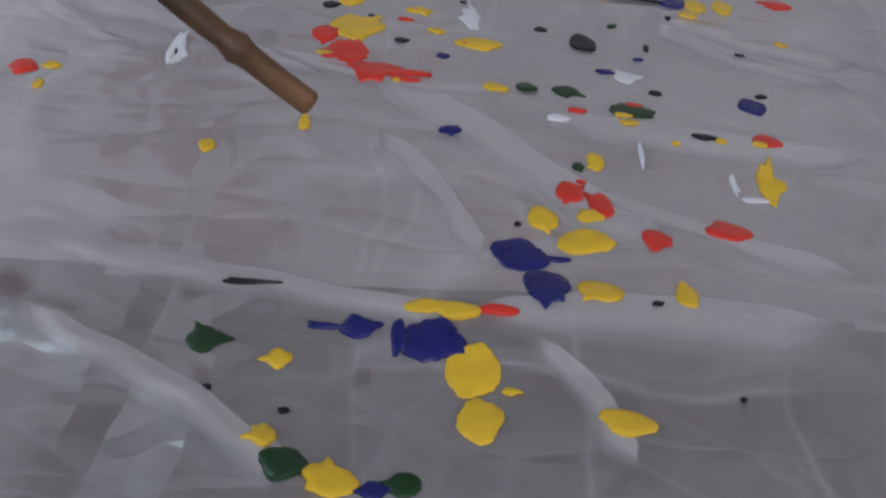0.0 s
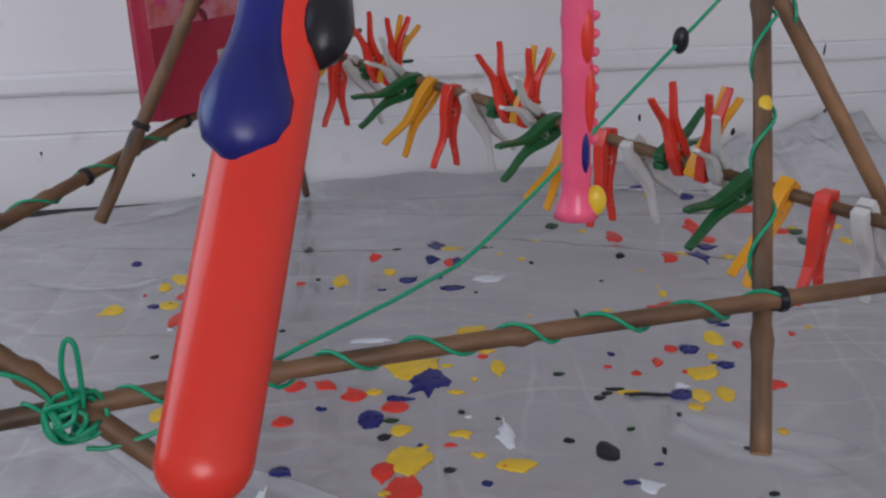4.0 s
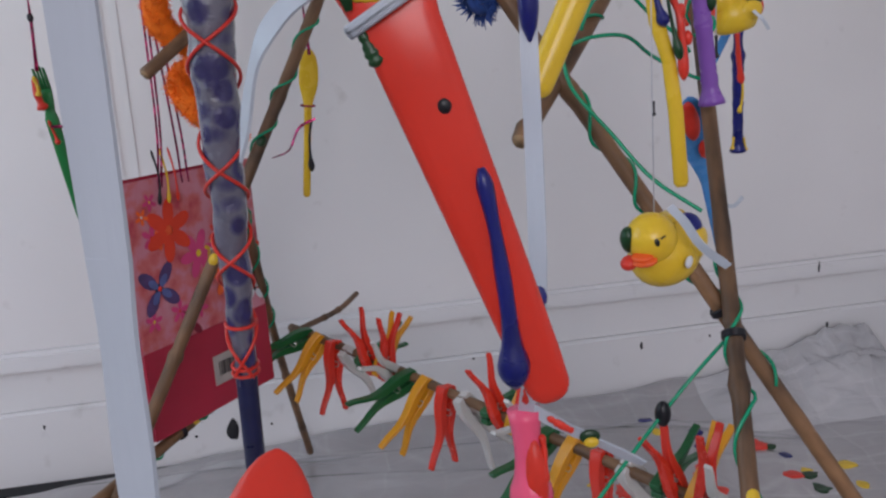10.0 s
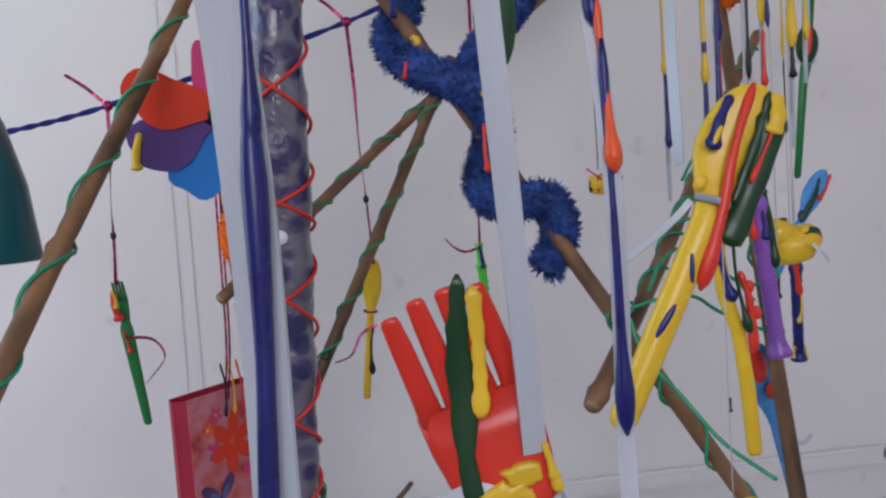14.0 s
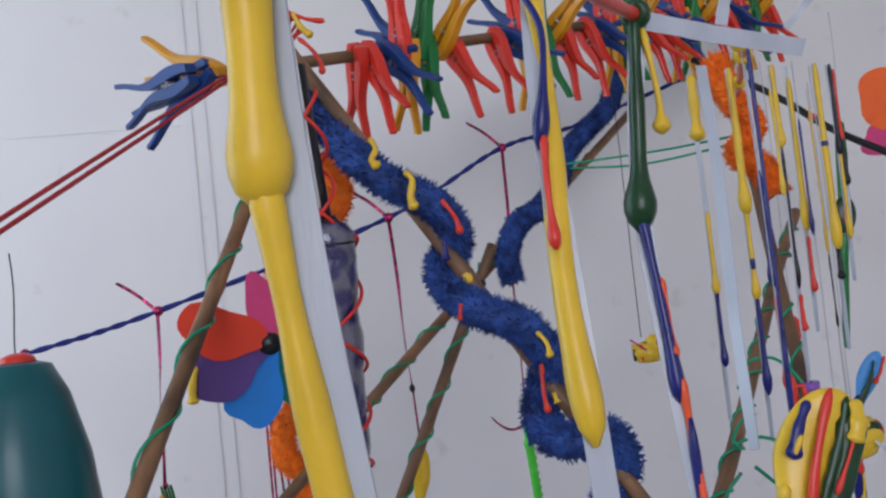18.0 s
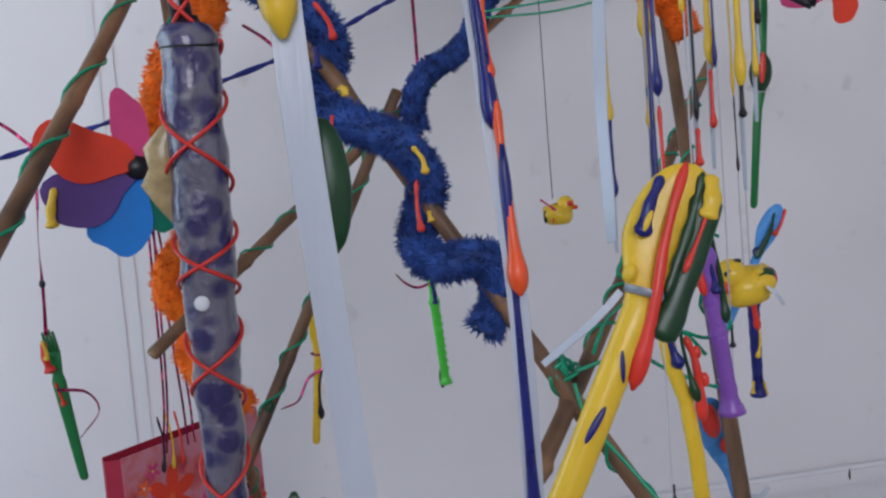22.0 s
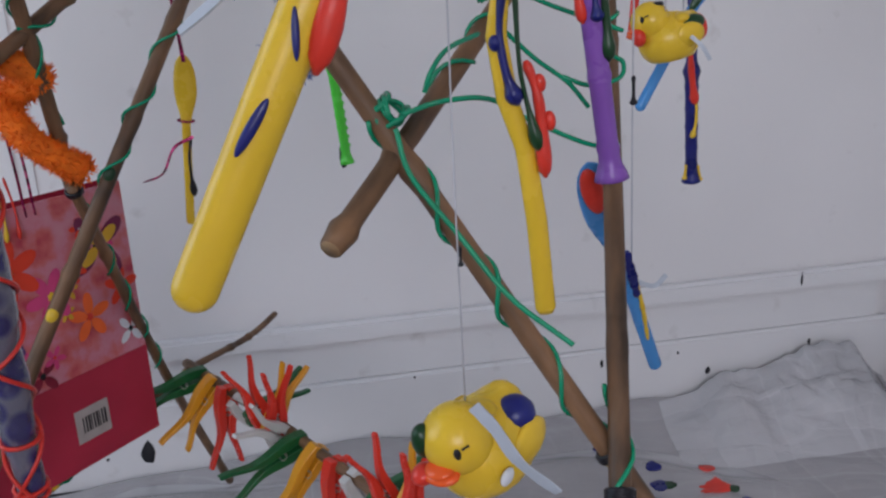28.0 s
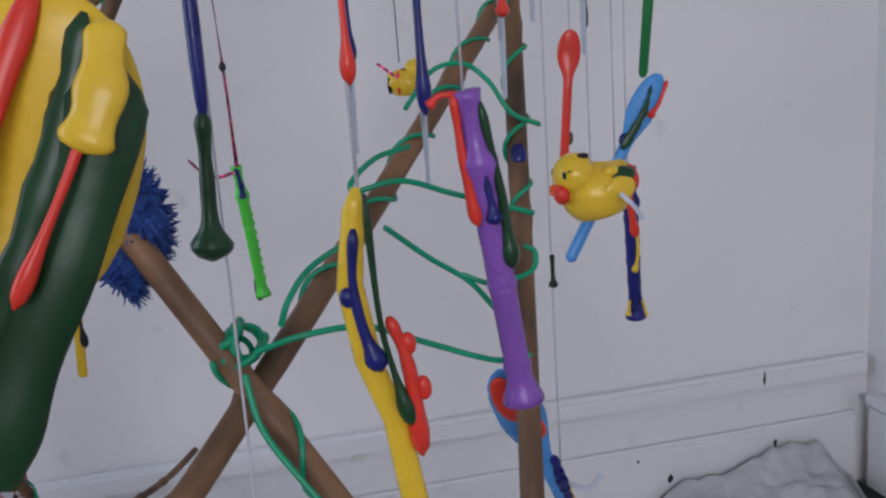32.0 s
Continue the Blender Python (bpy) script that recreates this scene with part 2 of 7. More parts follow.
def plastic_sheet(name, tone, crumple=1.0, soft_edge=False):
    """Thin milky polythene: soft grey under a sharp sheen, creased into facets, with pale lines where it was folded.
    soft_edge lets the film run out clear towards the sides of its strip."""
    m, nodes, links, shader = node_material(name)
    coords = nodes.new("ShaderNodeTexCoord")
    warp, bend = nodes.new("ShaderNodeTexNoise"), nodes.new("ShaderNodeMix")
    warp.inputs["Scale"].default_value, warp.inputs["Detail"].default_value = 4.0, 4
    links.new(coords.outputs["Object"], warp.inputs["Vector"])
    bend.data_type = "RGBA"
    bend.inputs["Factor"].default_value = 0.09
    links.new(coords.outputs["Object"], bend.inputs[6])
    links.new(warp.outputs["Color"], bend.inputs[7])

    def math_node(kind, a, b):
        node = nodes.new("ShaderNodeMath")
        node.operation = kind
        for socket, value in zip(node.inputs, (a, b)):
            if isinstance(value, (int, float)):
                socket.default_value = value
            else:
                links.new(value, socket)
        return node.outputs[0]

    def facets(scale, turn, size):
        """Long flat facets between sharp creases."""
        place, cells = nodes.new("ShaderNodeMapping"), nodes.new("ShaderNodeTexVoronoi")
        place.inputs["Scale"].default_value, place.inputs["Rotation"].default_value = scale, (0, 0, turn)
        cells.feature = "DISTANCE_TO_EDGE"
        cells.inputs["Scale"].default_value = size
        links.new(bend.outputs[2], place.inputs[0])
        links.new(place.outputs[0], cells.inputs["Vector"])
        return cells.outputs["Distance"]

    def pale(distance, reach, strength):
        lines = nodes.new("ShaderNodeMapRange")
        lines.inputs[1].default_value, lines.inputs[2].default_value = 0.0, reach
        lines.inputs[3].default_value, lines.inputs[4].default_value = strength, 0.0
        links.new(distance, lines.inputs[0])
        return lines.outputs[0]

    long, slant, small = facets((1.0, 5.5, 2.0), 0.16, 2.6), facets((5.5, 1.0, 2.0), 0.62, 2.3), facets((1.0, 2.4, 2.0), -0.9, 13.0)
    cloud, patch = nodes.new("ShaderNodeTexNoise"), nodes.new("ShaderNodeTexNoise")
    cloud.inputs["Scale"].default_value, cloud.inputs["Detail"].default_value = 5.0, 6
    patch.inputs["Scale"].default_value, patch.inputs["Detail"].default_value = 3.2, 2
    for n in (cloud, patch):
        links.new(coords.outputs["Object"], n.inputs["Vector"])
    ramp = nodes.new("ShaderNodeValToRGB")
    ramp.color_ramp.elements[0].color = (*(c * 0.90 for c in tone), 1)
    ramp.color_ramp.elements[1].color = (*(min(1, c * 1.12) for c in tone), 1)
    ramp.color_ramp.elements[0].position, ramp.color_ramp.elements[1].position = 0.3, 0.72
    links.new(cloud.outputs[0], ramp.inputs[0])
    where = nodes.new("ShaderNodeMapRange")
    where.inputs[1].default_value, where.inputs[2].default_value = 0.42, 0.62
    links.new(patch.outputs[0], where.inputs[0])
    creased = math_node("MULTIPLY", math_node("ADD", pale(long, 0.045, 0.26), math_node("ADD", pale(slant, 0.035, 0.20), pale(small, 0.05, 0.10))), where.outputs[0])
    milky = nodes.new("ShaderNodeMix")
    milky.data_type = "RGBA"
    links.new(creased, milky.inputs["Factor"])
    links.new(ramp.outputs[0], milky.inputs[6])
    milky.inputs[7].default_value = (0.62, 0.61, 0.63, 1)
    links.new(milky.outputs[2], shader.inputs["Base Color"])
    shader.inputs["Roughness"].default_value = 0.32
    shader.inputs["IOR"].default_value = 1.62
    shader.inputs["Specular IOR Level"].default_value = 0.7
    shader.inputs["Coat Weight"].default_value, shader.inputs["Coat Roughness"].default_value = 1.0, 0.08
    shader.inputs["Coat IOR"].default_value = 1.62
    height = math_node("ADD", math_node("MULTIPLY", long, 0.55), math_node("ADD", math_node("MULTIPLY", slant, 0.5), math_node("MULTIPLY", small, 0.16)))
    relief = nodes.new("ShaderNodeBump")
    relief.inputs["Strength"].default_value, relief.inputs["Distance"].default_value = 0.9, 0.016 * crumple
    links.new(height, relief.inputs["Height"])
    links.new(relief.outputs[0], shader.inputs["Normal"])
    links.new(relief.outputs[0], shader.inputs["Coat Normal"])
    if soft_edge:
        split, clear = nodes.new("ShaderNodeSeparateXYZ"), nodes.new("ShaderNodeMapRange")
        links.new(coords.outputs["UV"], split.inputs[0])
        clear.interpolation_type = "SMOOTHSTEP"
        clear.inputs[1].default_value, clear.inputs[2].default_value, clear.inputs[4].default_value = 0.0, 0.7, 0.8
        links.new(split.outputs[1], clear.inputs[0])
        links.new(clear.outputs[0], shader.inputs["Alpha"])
    return m


# one film in two tones: brighter light farther back painted into the colour
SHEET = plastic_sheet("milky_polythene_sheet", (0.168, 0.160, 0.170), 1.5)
SHEET_LIT = plastic_sheet("milky_polythene_sheet_lit_far", (0.308, 0.292, 0.300))
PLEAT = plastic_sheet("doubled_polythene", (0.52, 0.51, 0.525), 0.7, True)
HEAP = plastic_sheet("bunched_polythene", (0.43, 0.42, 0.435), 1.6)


# ---- mesh helpers ----
def thing(name, label, category, group="", m=None, kind=""):
    ob = new(name)
    ob.empty_display_size = 0.02
    if m is not None:
        ob.matrix_world = m
    return tagged(ob, label, category, group, kind)


def part(name, bm, material, parent=None, label="", smooth=True):
    mesh = bpy.data.meshes.new(name)
    bm.to_mesh(mesh)
    bm.free()
    mesh.materials.append(material)
    if smooth:
        for p in mesh.polygons:
            p.use_smooth = True
    ob = new(name, mesh)
    ob.parent = parent
    return tagged(ob, label)


def glide(points, n):
    """n points of a smooth curve through the given ones."""
    p = [Vector(q) for q in points]
    p = [2 * p[0] - p[1], *p, 2 * p[-1] - p[-2]]
    out = []
    for k in range(n):
        s = k / (n - 1) * (len(p) - 3)
        i = min(int(s), len(p) - 4)
        u = s - i
        a, b, c, d = p[i : i + 4]
        out.append(0.5 * (2 * b + (c - a) * u + (2 * a - 5 * b + 4 * c - d) * u * u + (3 * b - a - 3 * c + d) * u**3))
    return out


def sweep(points, radius, seg=8, flat=1.0, bm=None, side=(0.0, 1.0, 0.0), square=False):
    """A tube along points; radius a number or a list; flat below 1 presses it across the way that side points."""
    bm = bm or bmesh.new()
    pts = [Vector(p) for p in points]
    rad = radius if isinstance(radius, (list, tuple)) else [radius] * len(pts)
    rings, ref = [], Vector(side)
    for i, p in enumerate(pts):
        way = (pts[min(i + 1, len(pts) - 1)] - pts[max(i - 1, 0)]).normalized()
        across = ref - way * ref.dot(way)
        if across.length < 1e-4:
            across = Vector((1, 0, 0)) - way * way.x
        across.normalize()
        other = way.cross(across)
        ring = []
        for k in range(seg):
            a = 2 * math.pi * (k + (0.5 if square else 0)) / seg
            ring.append(bm.verts.new(p + across * (math.cos(a) * rad[i] * flat) + other * (math.sin(a) * rad[i])))
        rings.append(ring)
        ref = across
    for a, b in zip(rings, rings[1:]):
        for k in range(seg):
            bm.faces.new((a[k], a[(k + 1) % seg], b[(k + 1) % seg], b[k]))
    bm.faces.new(rings[0][::-1])
    bm.faces.new(rings[-1])
    return bm


def loft(stations, seg=16, bm=None, power=1.0):
    """A body along z from stations (x, y, z, half width along x, half depth along y)."""
    bm = bm or bmesh.new()
    rings = []
    for x, y, z, w, d in stations:
        ring = []
        for k in range(seg):
            c, s = math.cos(2 * math.pi * k / seg), math.sin(2 * math.pi * k / seg)
            ring.append(bm.verts.new((x + w * math.copysign(abs(c) ** power, c), y + d * math.copysign(abs(s) ** power, s), z)))
        rings.append(ring)
    for a, b in zip(rings, rings[1:]):
        for k in range(seg):
            bm.faces.new((a[k], a[(k + 1) % seg], b[(k + 1) % seg], b[k]))
    bm.faces.new(rings[0][::-1])
    bm.faces.new(rings[-1])
    bmesh.ops.recalc_face_normals(bm, faces=bm.faces)
    return bm


def box(x0, y0, z0, x1, y1, z1, bm=None):
    bm = bm or bmesh.new()
    v = [bm.verts.new((x, y, z)) for z in (z0, z1) for x, y in ((x0, y0), (x1, y0), (x1, y1), (x0, y1))]
    for f in ((3, 2, 1, 0), (4, 5, 6, 7), (0, 1, 5, 4), (1, 2, 6, 5), (2, 3, 7, 6), (3, 0, 4, 7)):
        bm.faces.new([v[i] for i in f])
    return bm


def ball(centre, rx, ry, rz, bm=None, u=14, v=10):
    bm = bm or bmesh.new()
    m = Matrix.Translation(centre) @ Matrix.Diagonal((rx, ry, rz, 1))
    bmesh.ops.create_uvsphere(bm, u_segments=u, v_segments=v, radius=1, matrix=m)
    return bm


def upright(bottom, top, front=(0, -1, 0)):
    """A pose whose z runs from bottom to top and whose -y looks to the front."""
    a, b = Vector(bottom), Vector(top)
    z = (b - a).normalized()
    y = -(Vector(front) - z * z.dot(Vector(front))).normalized()
    x = y.cross(z)
    m = Matrix((x, y, z)).transposed().to_4x4()
    m.translation = a
    return m, (b - a).length


# ---- the room ----
SLOPE, REACH = 0.1815, 1.634  # the back wall runs along y = REACH + SLOPE * x
TURNED = math.atan(SLOPE)
CORNER = Vector((0.912, REACH + SLOPE * 0.912, 0))
ROOM = Matrix.Translation(CORNER) @ Matrix.Rotation(TURNED, 4, "Z")
WIDE, LONG, HIGH = 2.55, 4.4, 2.4


def room_part(name, bm, material, label, category):
    ob = part(name, bm, material, None, "", False)
    ob.matrix_world = ROOM
    return tagged(ob, label, category, "", "structure")


def pierced(x0, x1, z0, z1, hole, thick, turn):
    """A wall in its own plane with one window opening through it."""
    a, b, c, d = hole
    bm = bmesh.new()
    for p, q, r, s in ((x0, a, z0, z1), (b, x1, z0, z1), (a, b, z0, c), (a, b, d, z1)):
        box(p, 0, r, q, thick, s, bm)
    bmesh.ops.transform(bm, matrix=turn, verts=bm.verts)
    return bm


room_part("floor", box(-WIDE, -LONG, -0.12, 0, 0, -0.012), CONCRETE, "grey screed floor under a polythene sheet", "floor")
room_part("wall_back", box(-WIDE - 0.1, 0, -0.12, 0.1, 0.1, HIGH), WALL, "old white painted wall with faint scuffs", "wall")
room_part("wall_right", box(0, -LONG, -0.12, 0.1, 0, HIGH), WALL, "white painted side wall", "wall")
room_part("wall_left", pierced(-LONG - 0.1, 0, -0.12, HIGH, (-1.35, -0.25, 0.55, 2.0), 0.1, Matrix.Translation((-WIDE, 0, 0)) @ Matrix.Rotation(math.pi / 2, 4, "Z")), WALL, "white painted wall with a window opening", "wall")
room_part("wall_front", pierced(-WIDE, 0.1, -0.12, HIGH, (-2.05, -0.2, 0.9, 2.2), 0.1, Matrix.Translation((0, -LONG - 0.1, 0))), WALL, "white painted wall with a window opening", "wall")
room_part("ceiling", box(-WIDE - 0.1, -LONG - 0.1, HIGH, 0.1, 0.1, HIGH + 0.1), CEILING, "plain white ceiling", "ceiling")

# boxing along the back wall: a thick cap board over a recessed middle board and a plain skirting below
bm = box(-2.5, -0.019, -0.09, -0.030, -0.001, 0.126)
bmesh.ops.bevel(bm, geom=list(bm.edges), offset=0.004, segments=3, affect="EDGES")
room_part("baseboard_back", bm, SKIRTING, "white painted wooden skirting board", "baseboard")
bm = box(-2.5, -0.010, 0.1262, -0.052, -0.001, 0.191)
bmesh.ops.bevel(bm, geom=list(bm.edges), offset=0.002, segments=2, affect="EDGES")
room_part("baseboard_middle", bm, SKIRTING, "recessed white painted middle board", "baseboard")
bm = box(-2.5, -0.022, 0.1912, -0.012, -0.001, 0.226)
bmesh.ops.bevel(bm, geom=list(bm.edges), offset=0.006, segments=4, affect="EDGES")
room_part("baseboard_cap", bm, SKIRTING, "rounded white painted cap board above the skirting", "baseboard")
bm = box(-0.018, -4.2, -0.02, -0.001, -0.028, 0.140)
box(-0.026, -4.2, 0.142, -0.001, -0.028, 0.160, bm)
bmesh.ops.bevel(bm, geom=list(bm.edges), offset=0.003, segments=2, affect="EDGES")
room_part("baseboard_right", bm, SKIRTING, "white painted skirting board with a stepped cap", "baseboard")
# flat cable trunking that runs up the wall
for k, x in enumerate((-1.425, -1.402)):
    bm = box(x - 0.006, -0.0019, 0.228, x + 0.006, -0.0004, HIGH)
    bmesh.ops.bevel(bm, geom=list(bm.edges), offset=0.0009, segments=2, affect="EDGES")
    room_part("trim", bm, SKIRTING, "slim white painted wall trunking", "trim")
bm = box(-2.5, -0.0012, 1.1640, -1.44, -0.0003, 1.1668)
room_part("trim", bm, SKIRTING, "thin painted seam across the wall", "trim")
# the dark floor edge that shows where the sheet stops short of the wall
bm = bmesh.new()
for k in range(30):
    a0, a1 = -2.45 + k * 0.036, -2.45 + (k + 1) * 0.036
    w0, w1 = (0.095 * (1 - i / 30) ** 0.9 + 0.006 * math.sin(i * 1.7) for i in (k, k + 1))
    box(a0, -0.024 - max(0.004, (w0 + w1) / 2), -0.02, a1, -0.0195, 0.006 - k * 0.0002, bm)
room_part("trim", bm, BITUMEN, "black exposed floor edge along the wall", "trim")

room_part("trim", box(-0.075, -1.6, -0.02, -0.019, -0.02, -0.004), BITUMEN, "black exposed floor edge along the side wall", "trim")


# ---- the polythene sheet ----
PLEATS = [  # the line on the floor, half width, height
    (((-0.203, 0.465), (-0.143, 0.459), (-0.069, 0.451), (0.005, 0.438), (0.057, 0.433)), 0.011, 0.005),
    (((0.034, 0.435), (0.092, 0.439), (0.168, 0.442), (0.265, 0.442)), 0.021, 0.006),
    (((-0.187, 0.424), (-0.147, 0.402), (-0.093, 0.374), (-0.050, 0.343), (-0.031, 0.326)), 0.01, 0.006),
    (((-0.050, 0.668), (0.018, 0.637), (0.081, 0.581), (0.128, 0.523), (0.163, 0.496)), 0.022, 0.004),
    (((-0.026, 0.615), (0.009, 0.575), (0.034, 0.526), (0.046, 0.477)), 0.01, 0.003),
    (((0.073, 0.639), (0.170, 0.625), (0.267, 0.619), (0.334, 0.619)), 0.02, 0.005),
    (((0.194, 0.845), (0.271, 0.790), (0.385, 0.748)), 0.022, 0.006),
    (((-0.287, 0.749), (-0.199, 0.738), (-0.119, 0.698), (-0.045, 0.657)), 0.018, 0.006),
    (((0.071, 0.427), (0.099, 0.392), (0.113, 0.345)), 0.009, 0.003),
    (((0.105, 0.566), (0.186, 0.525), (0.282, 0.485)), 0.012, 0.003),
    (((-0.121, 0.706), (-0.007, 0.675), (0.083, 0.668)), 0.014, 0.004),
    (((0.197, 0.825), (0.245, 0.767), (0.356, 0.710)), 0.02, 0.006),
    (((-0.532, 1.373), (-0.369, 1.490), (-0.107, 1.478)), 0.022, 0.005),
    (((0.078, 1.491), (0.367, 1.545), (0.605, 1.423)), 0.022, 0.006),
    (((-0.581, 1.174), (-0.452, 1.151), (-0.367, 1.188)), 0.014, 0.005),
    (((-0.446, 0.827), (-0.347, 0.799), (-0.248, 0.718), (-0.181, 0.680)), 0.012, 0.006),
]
FOLDS = [(a, b, 0.8 * h, 1.3 * w) for line, w, h in PLEATS for a, b in zip(line, line[1:])]
FOLDS += [  # from, to, height, half width
    ((-0.7, 1.29), (0.1, 1.26), 0.006, 0.02), ((-0.3, 1.42), (0.5, 1.40), 0.008, 0.022), ((-0.6, 1.45), (0.3, 1.53), 0.010, 0.02), ((0.1, 1.30), (0.7, 1.12), 0.008, 0.02),
    ((0.30, 1.02), (0.62, 1.09), 0.006, 0.02), ((-0.62, 1.02), (-0.2, 0.99), 0.006, 0.02),
]


def sheet_height(x, y):
    z = 0.0
    for (ax, ay), (bx, by), h, w in FOLDS:
        dx, dy = bx - ax, by - ay
        n = dx * dx + dy * dy
        u = ((x - ax) * dx + (y - ay) * dy) / n
        bow = 0.004 * math.sin(7 * u + ax * 30)
        d = abs((x - ax) * dy - (y - ay) * dx) / math.sqrt(n) + bow
        ends = max(0.0, 1 - max(0.0, -u, u - 1) * math.sqrt(n) / 0.05)
        z = max(z, h * ends * math.exp(-((d / w) ** 2)))
    z += 0.0022 * noise.noise((x * 5, y * 11, 0.3)) + 0.0012 * noise.noise((x * 16, y * 34, 2.1))
    wild = max(0.0, min(1.0, (-0.10 - x - 0.35 * (y - 0.5)) * 5)) * max(0.0, min(1.0, (0.95 - y) * 5))
    z += wild * (0.010 * abs(noise.noise((x * 22 + y * 6, y * 9 - x * 8, 4.0))) + 0.003 * abs(noise.noise((x * 60 + y * 20, y * 26 - x * 18, 9.0))))
    edge = REACH - 0.01 + SLOPE * x - y
    z += 0.035 * math.exp(-((edge / 0.05) ** 2)) * max(0.0, min(1.0, (x + 0.5) * 3)) * (0.7 + 0.6 * noise.noise((x * 6, 0, 7)))
    return z + 0.002


NX, NY = 210, 240


def sheet_point(i, j):
    x = -1.1 + 1.93 * i / NX
    y = 0.02 + (REACH - 0.026 + SLOPE * x - 0.02 - max(0.0, (-0.45 - x)) * 0.14) * j / NY
    return x, y


def film(far_side):
    """The near film, or that behind a long fold, coloured paler for brighter light."""
    bm, made = bmesh.new(), {}

    def corner(i, j):
        if (i, j) not in made:
            x, y = sheet_point(i, j)
            made[i, j] = bm.verts.new((x, y, sheet_height(x, y)))
        return made[i, j]

    for j in range(NY):
        for i in range(NX):
            x, y = sheet_point(i, j)
            if (y > 0.452 - 0.045 * x + 0.01 * math.sin(9 * x)) == far_side:
                bm.faces.new((corner(i, j), corner(i + 1, j), corner(i + 1, j + 1), corner(i, j + 1)))
    return bm


sheet = thing("plastic_sheet", "creased milky polythene dust sheet spread over the floor", "dust sheet")
part("near_film", film(False), SHEET, sheet)
part("far_film", film(True), SHEET_LIT, sheet, "far part of the sheet, coloured paler for brighter light")


def pleat_lift(x, y):
    """How far the doubled film stands over the sheet at a place."""
    lift = 0.0
    for line, w, h in PLEATS:
        for (ax, ay), (bx, by) in zip(line, line[1:]):
            dx, dy = bx - ax, by - ay
            u = max(0.0, min(1.0, ((x - ax) * dx + (y - ay) * dy) / (dx * dx + dy * dy)))
            d = math.hypot(x - ax - u * dx, y - ay - u * dy) / (1.7 * w)
            if d < 1:
                lift = max(lift, 0.0006 + h * 0.16 * (0.5 + 0.5 * math.cos(math.pi * d)))
    return lift


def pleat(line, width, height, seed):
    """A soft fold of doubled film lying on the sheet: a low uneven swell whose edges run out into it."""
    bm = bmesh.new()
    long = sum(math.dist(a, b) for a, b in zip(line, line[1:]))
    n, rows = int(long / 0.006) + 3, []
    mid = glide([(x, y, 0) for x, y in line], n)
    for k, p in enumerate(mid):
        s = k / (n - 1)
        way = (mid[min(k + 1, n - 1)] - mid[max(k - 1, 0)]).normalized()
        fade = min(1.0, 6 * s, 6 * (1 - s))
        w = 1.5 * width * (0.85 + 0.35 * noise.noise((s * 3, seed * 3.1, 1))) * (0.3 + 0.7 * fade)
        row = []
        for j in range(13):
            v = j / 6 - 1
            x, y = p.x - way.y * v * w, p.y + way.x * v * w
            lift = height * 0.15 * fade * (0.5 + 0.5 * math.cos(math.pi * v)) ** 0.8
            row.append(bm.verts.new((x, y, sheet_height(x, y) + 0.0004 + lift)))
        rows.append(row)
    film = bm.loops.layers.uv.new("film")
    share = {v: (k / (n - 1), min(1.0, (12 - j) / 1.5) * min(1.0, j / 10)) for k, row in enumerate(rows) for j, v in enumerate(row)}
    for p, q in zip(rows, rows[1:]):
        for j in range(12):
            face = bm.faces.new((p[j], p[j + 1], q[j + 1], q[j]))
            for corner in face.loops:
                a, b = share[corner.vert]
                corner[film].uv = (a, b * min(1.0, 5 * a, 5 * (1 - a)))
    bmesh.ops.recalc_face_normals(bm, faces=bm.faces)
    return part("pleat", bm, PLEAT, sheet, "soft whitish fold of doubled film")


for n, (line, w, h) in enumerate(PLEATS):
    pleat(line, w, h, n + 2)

# sheet bunched up in the corner
rows = []
for j in range(41):
    row = []
    for i in range(61):
        u, v = i / 60, j / 40
        x = 0.46 + 0.41 * u
        y = REACH - 0.025 + SLOPE * x - 0.21 + 0.20 * v
        crest = 0.020 + 0.050 * math.exp(-((u - 0.72) / 0.28) ** 4) + 0.026 * math.exp(-((u - 0.30) / 0.13) ** 2)
        rise = math.sin(math.pi * min(1.0, 0.62 * v + 0.02)) ** 1.3 * min(1.0, 5 * u, 6 * (1 - u))
        swell = 1 + 0.30 * noise.noise((x * 15, y * 17, 1)) + 0.30 * abs(noise.noise((x * 27, y * 24, 5))) + 0.12 * abs(noise.noise((x * 70, y * 55, 9)))
        z = sheet_height(x, y) + 0.001 + rise * crest * swell - 0.003 * (1 - min(1.0, 6 * v))
        row.append((x, y, z))
    rows.append(row)
heap = thing("bunched_plastic", "crumpled heap of clear polythene in the room corner", "plastic heap")
for first, last in ((0, 16), (16, 29), (29, 44), (44, 60)):
    bm = bmesh.new()
    lump = [[bm.verts.new(p) for p in row[first:last + 1]] for row in rows]
    for a, b in zip(lump, lump[1:]):
        for n in range(last - first):
            bm.faces.new((a[n], a[n + 1], b[n + 1], b[n]))
    part("fold", bm, HEAP, heap)


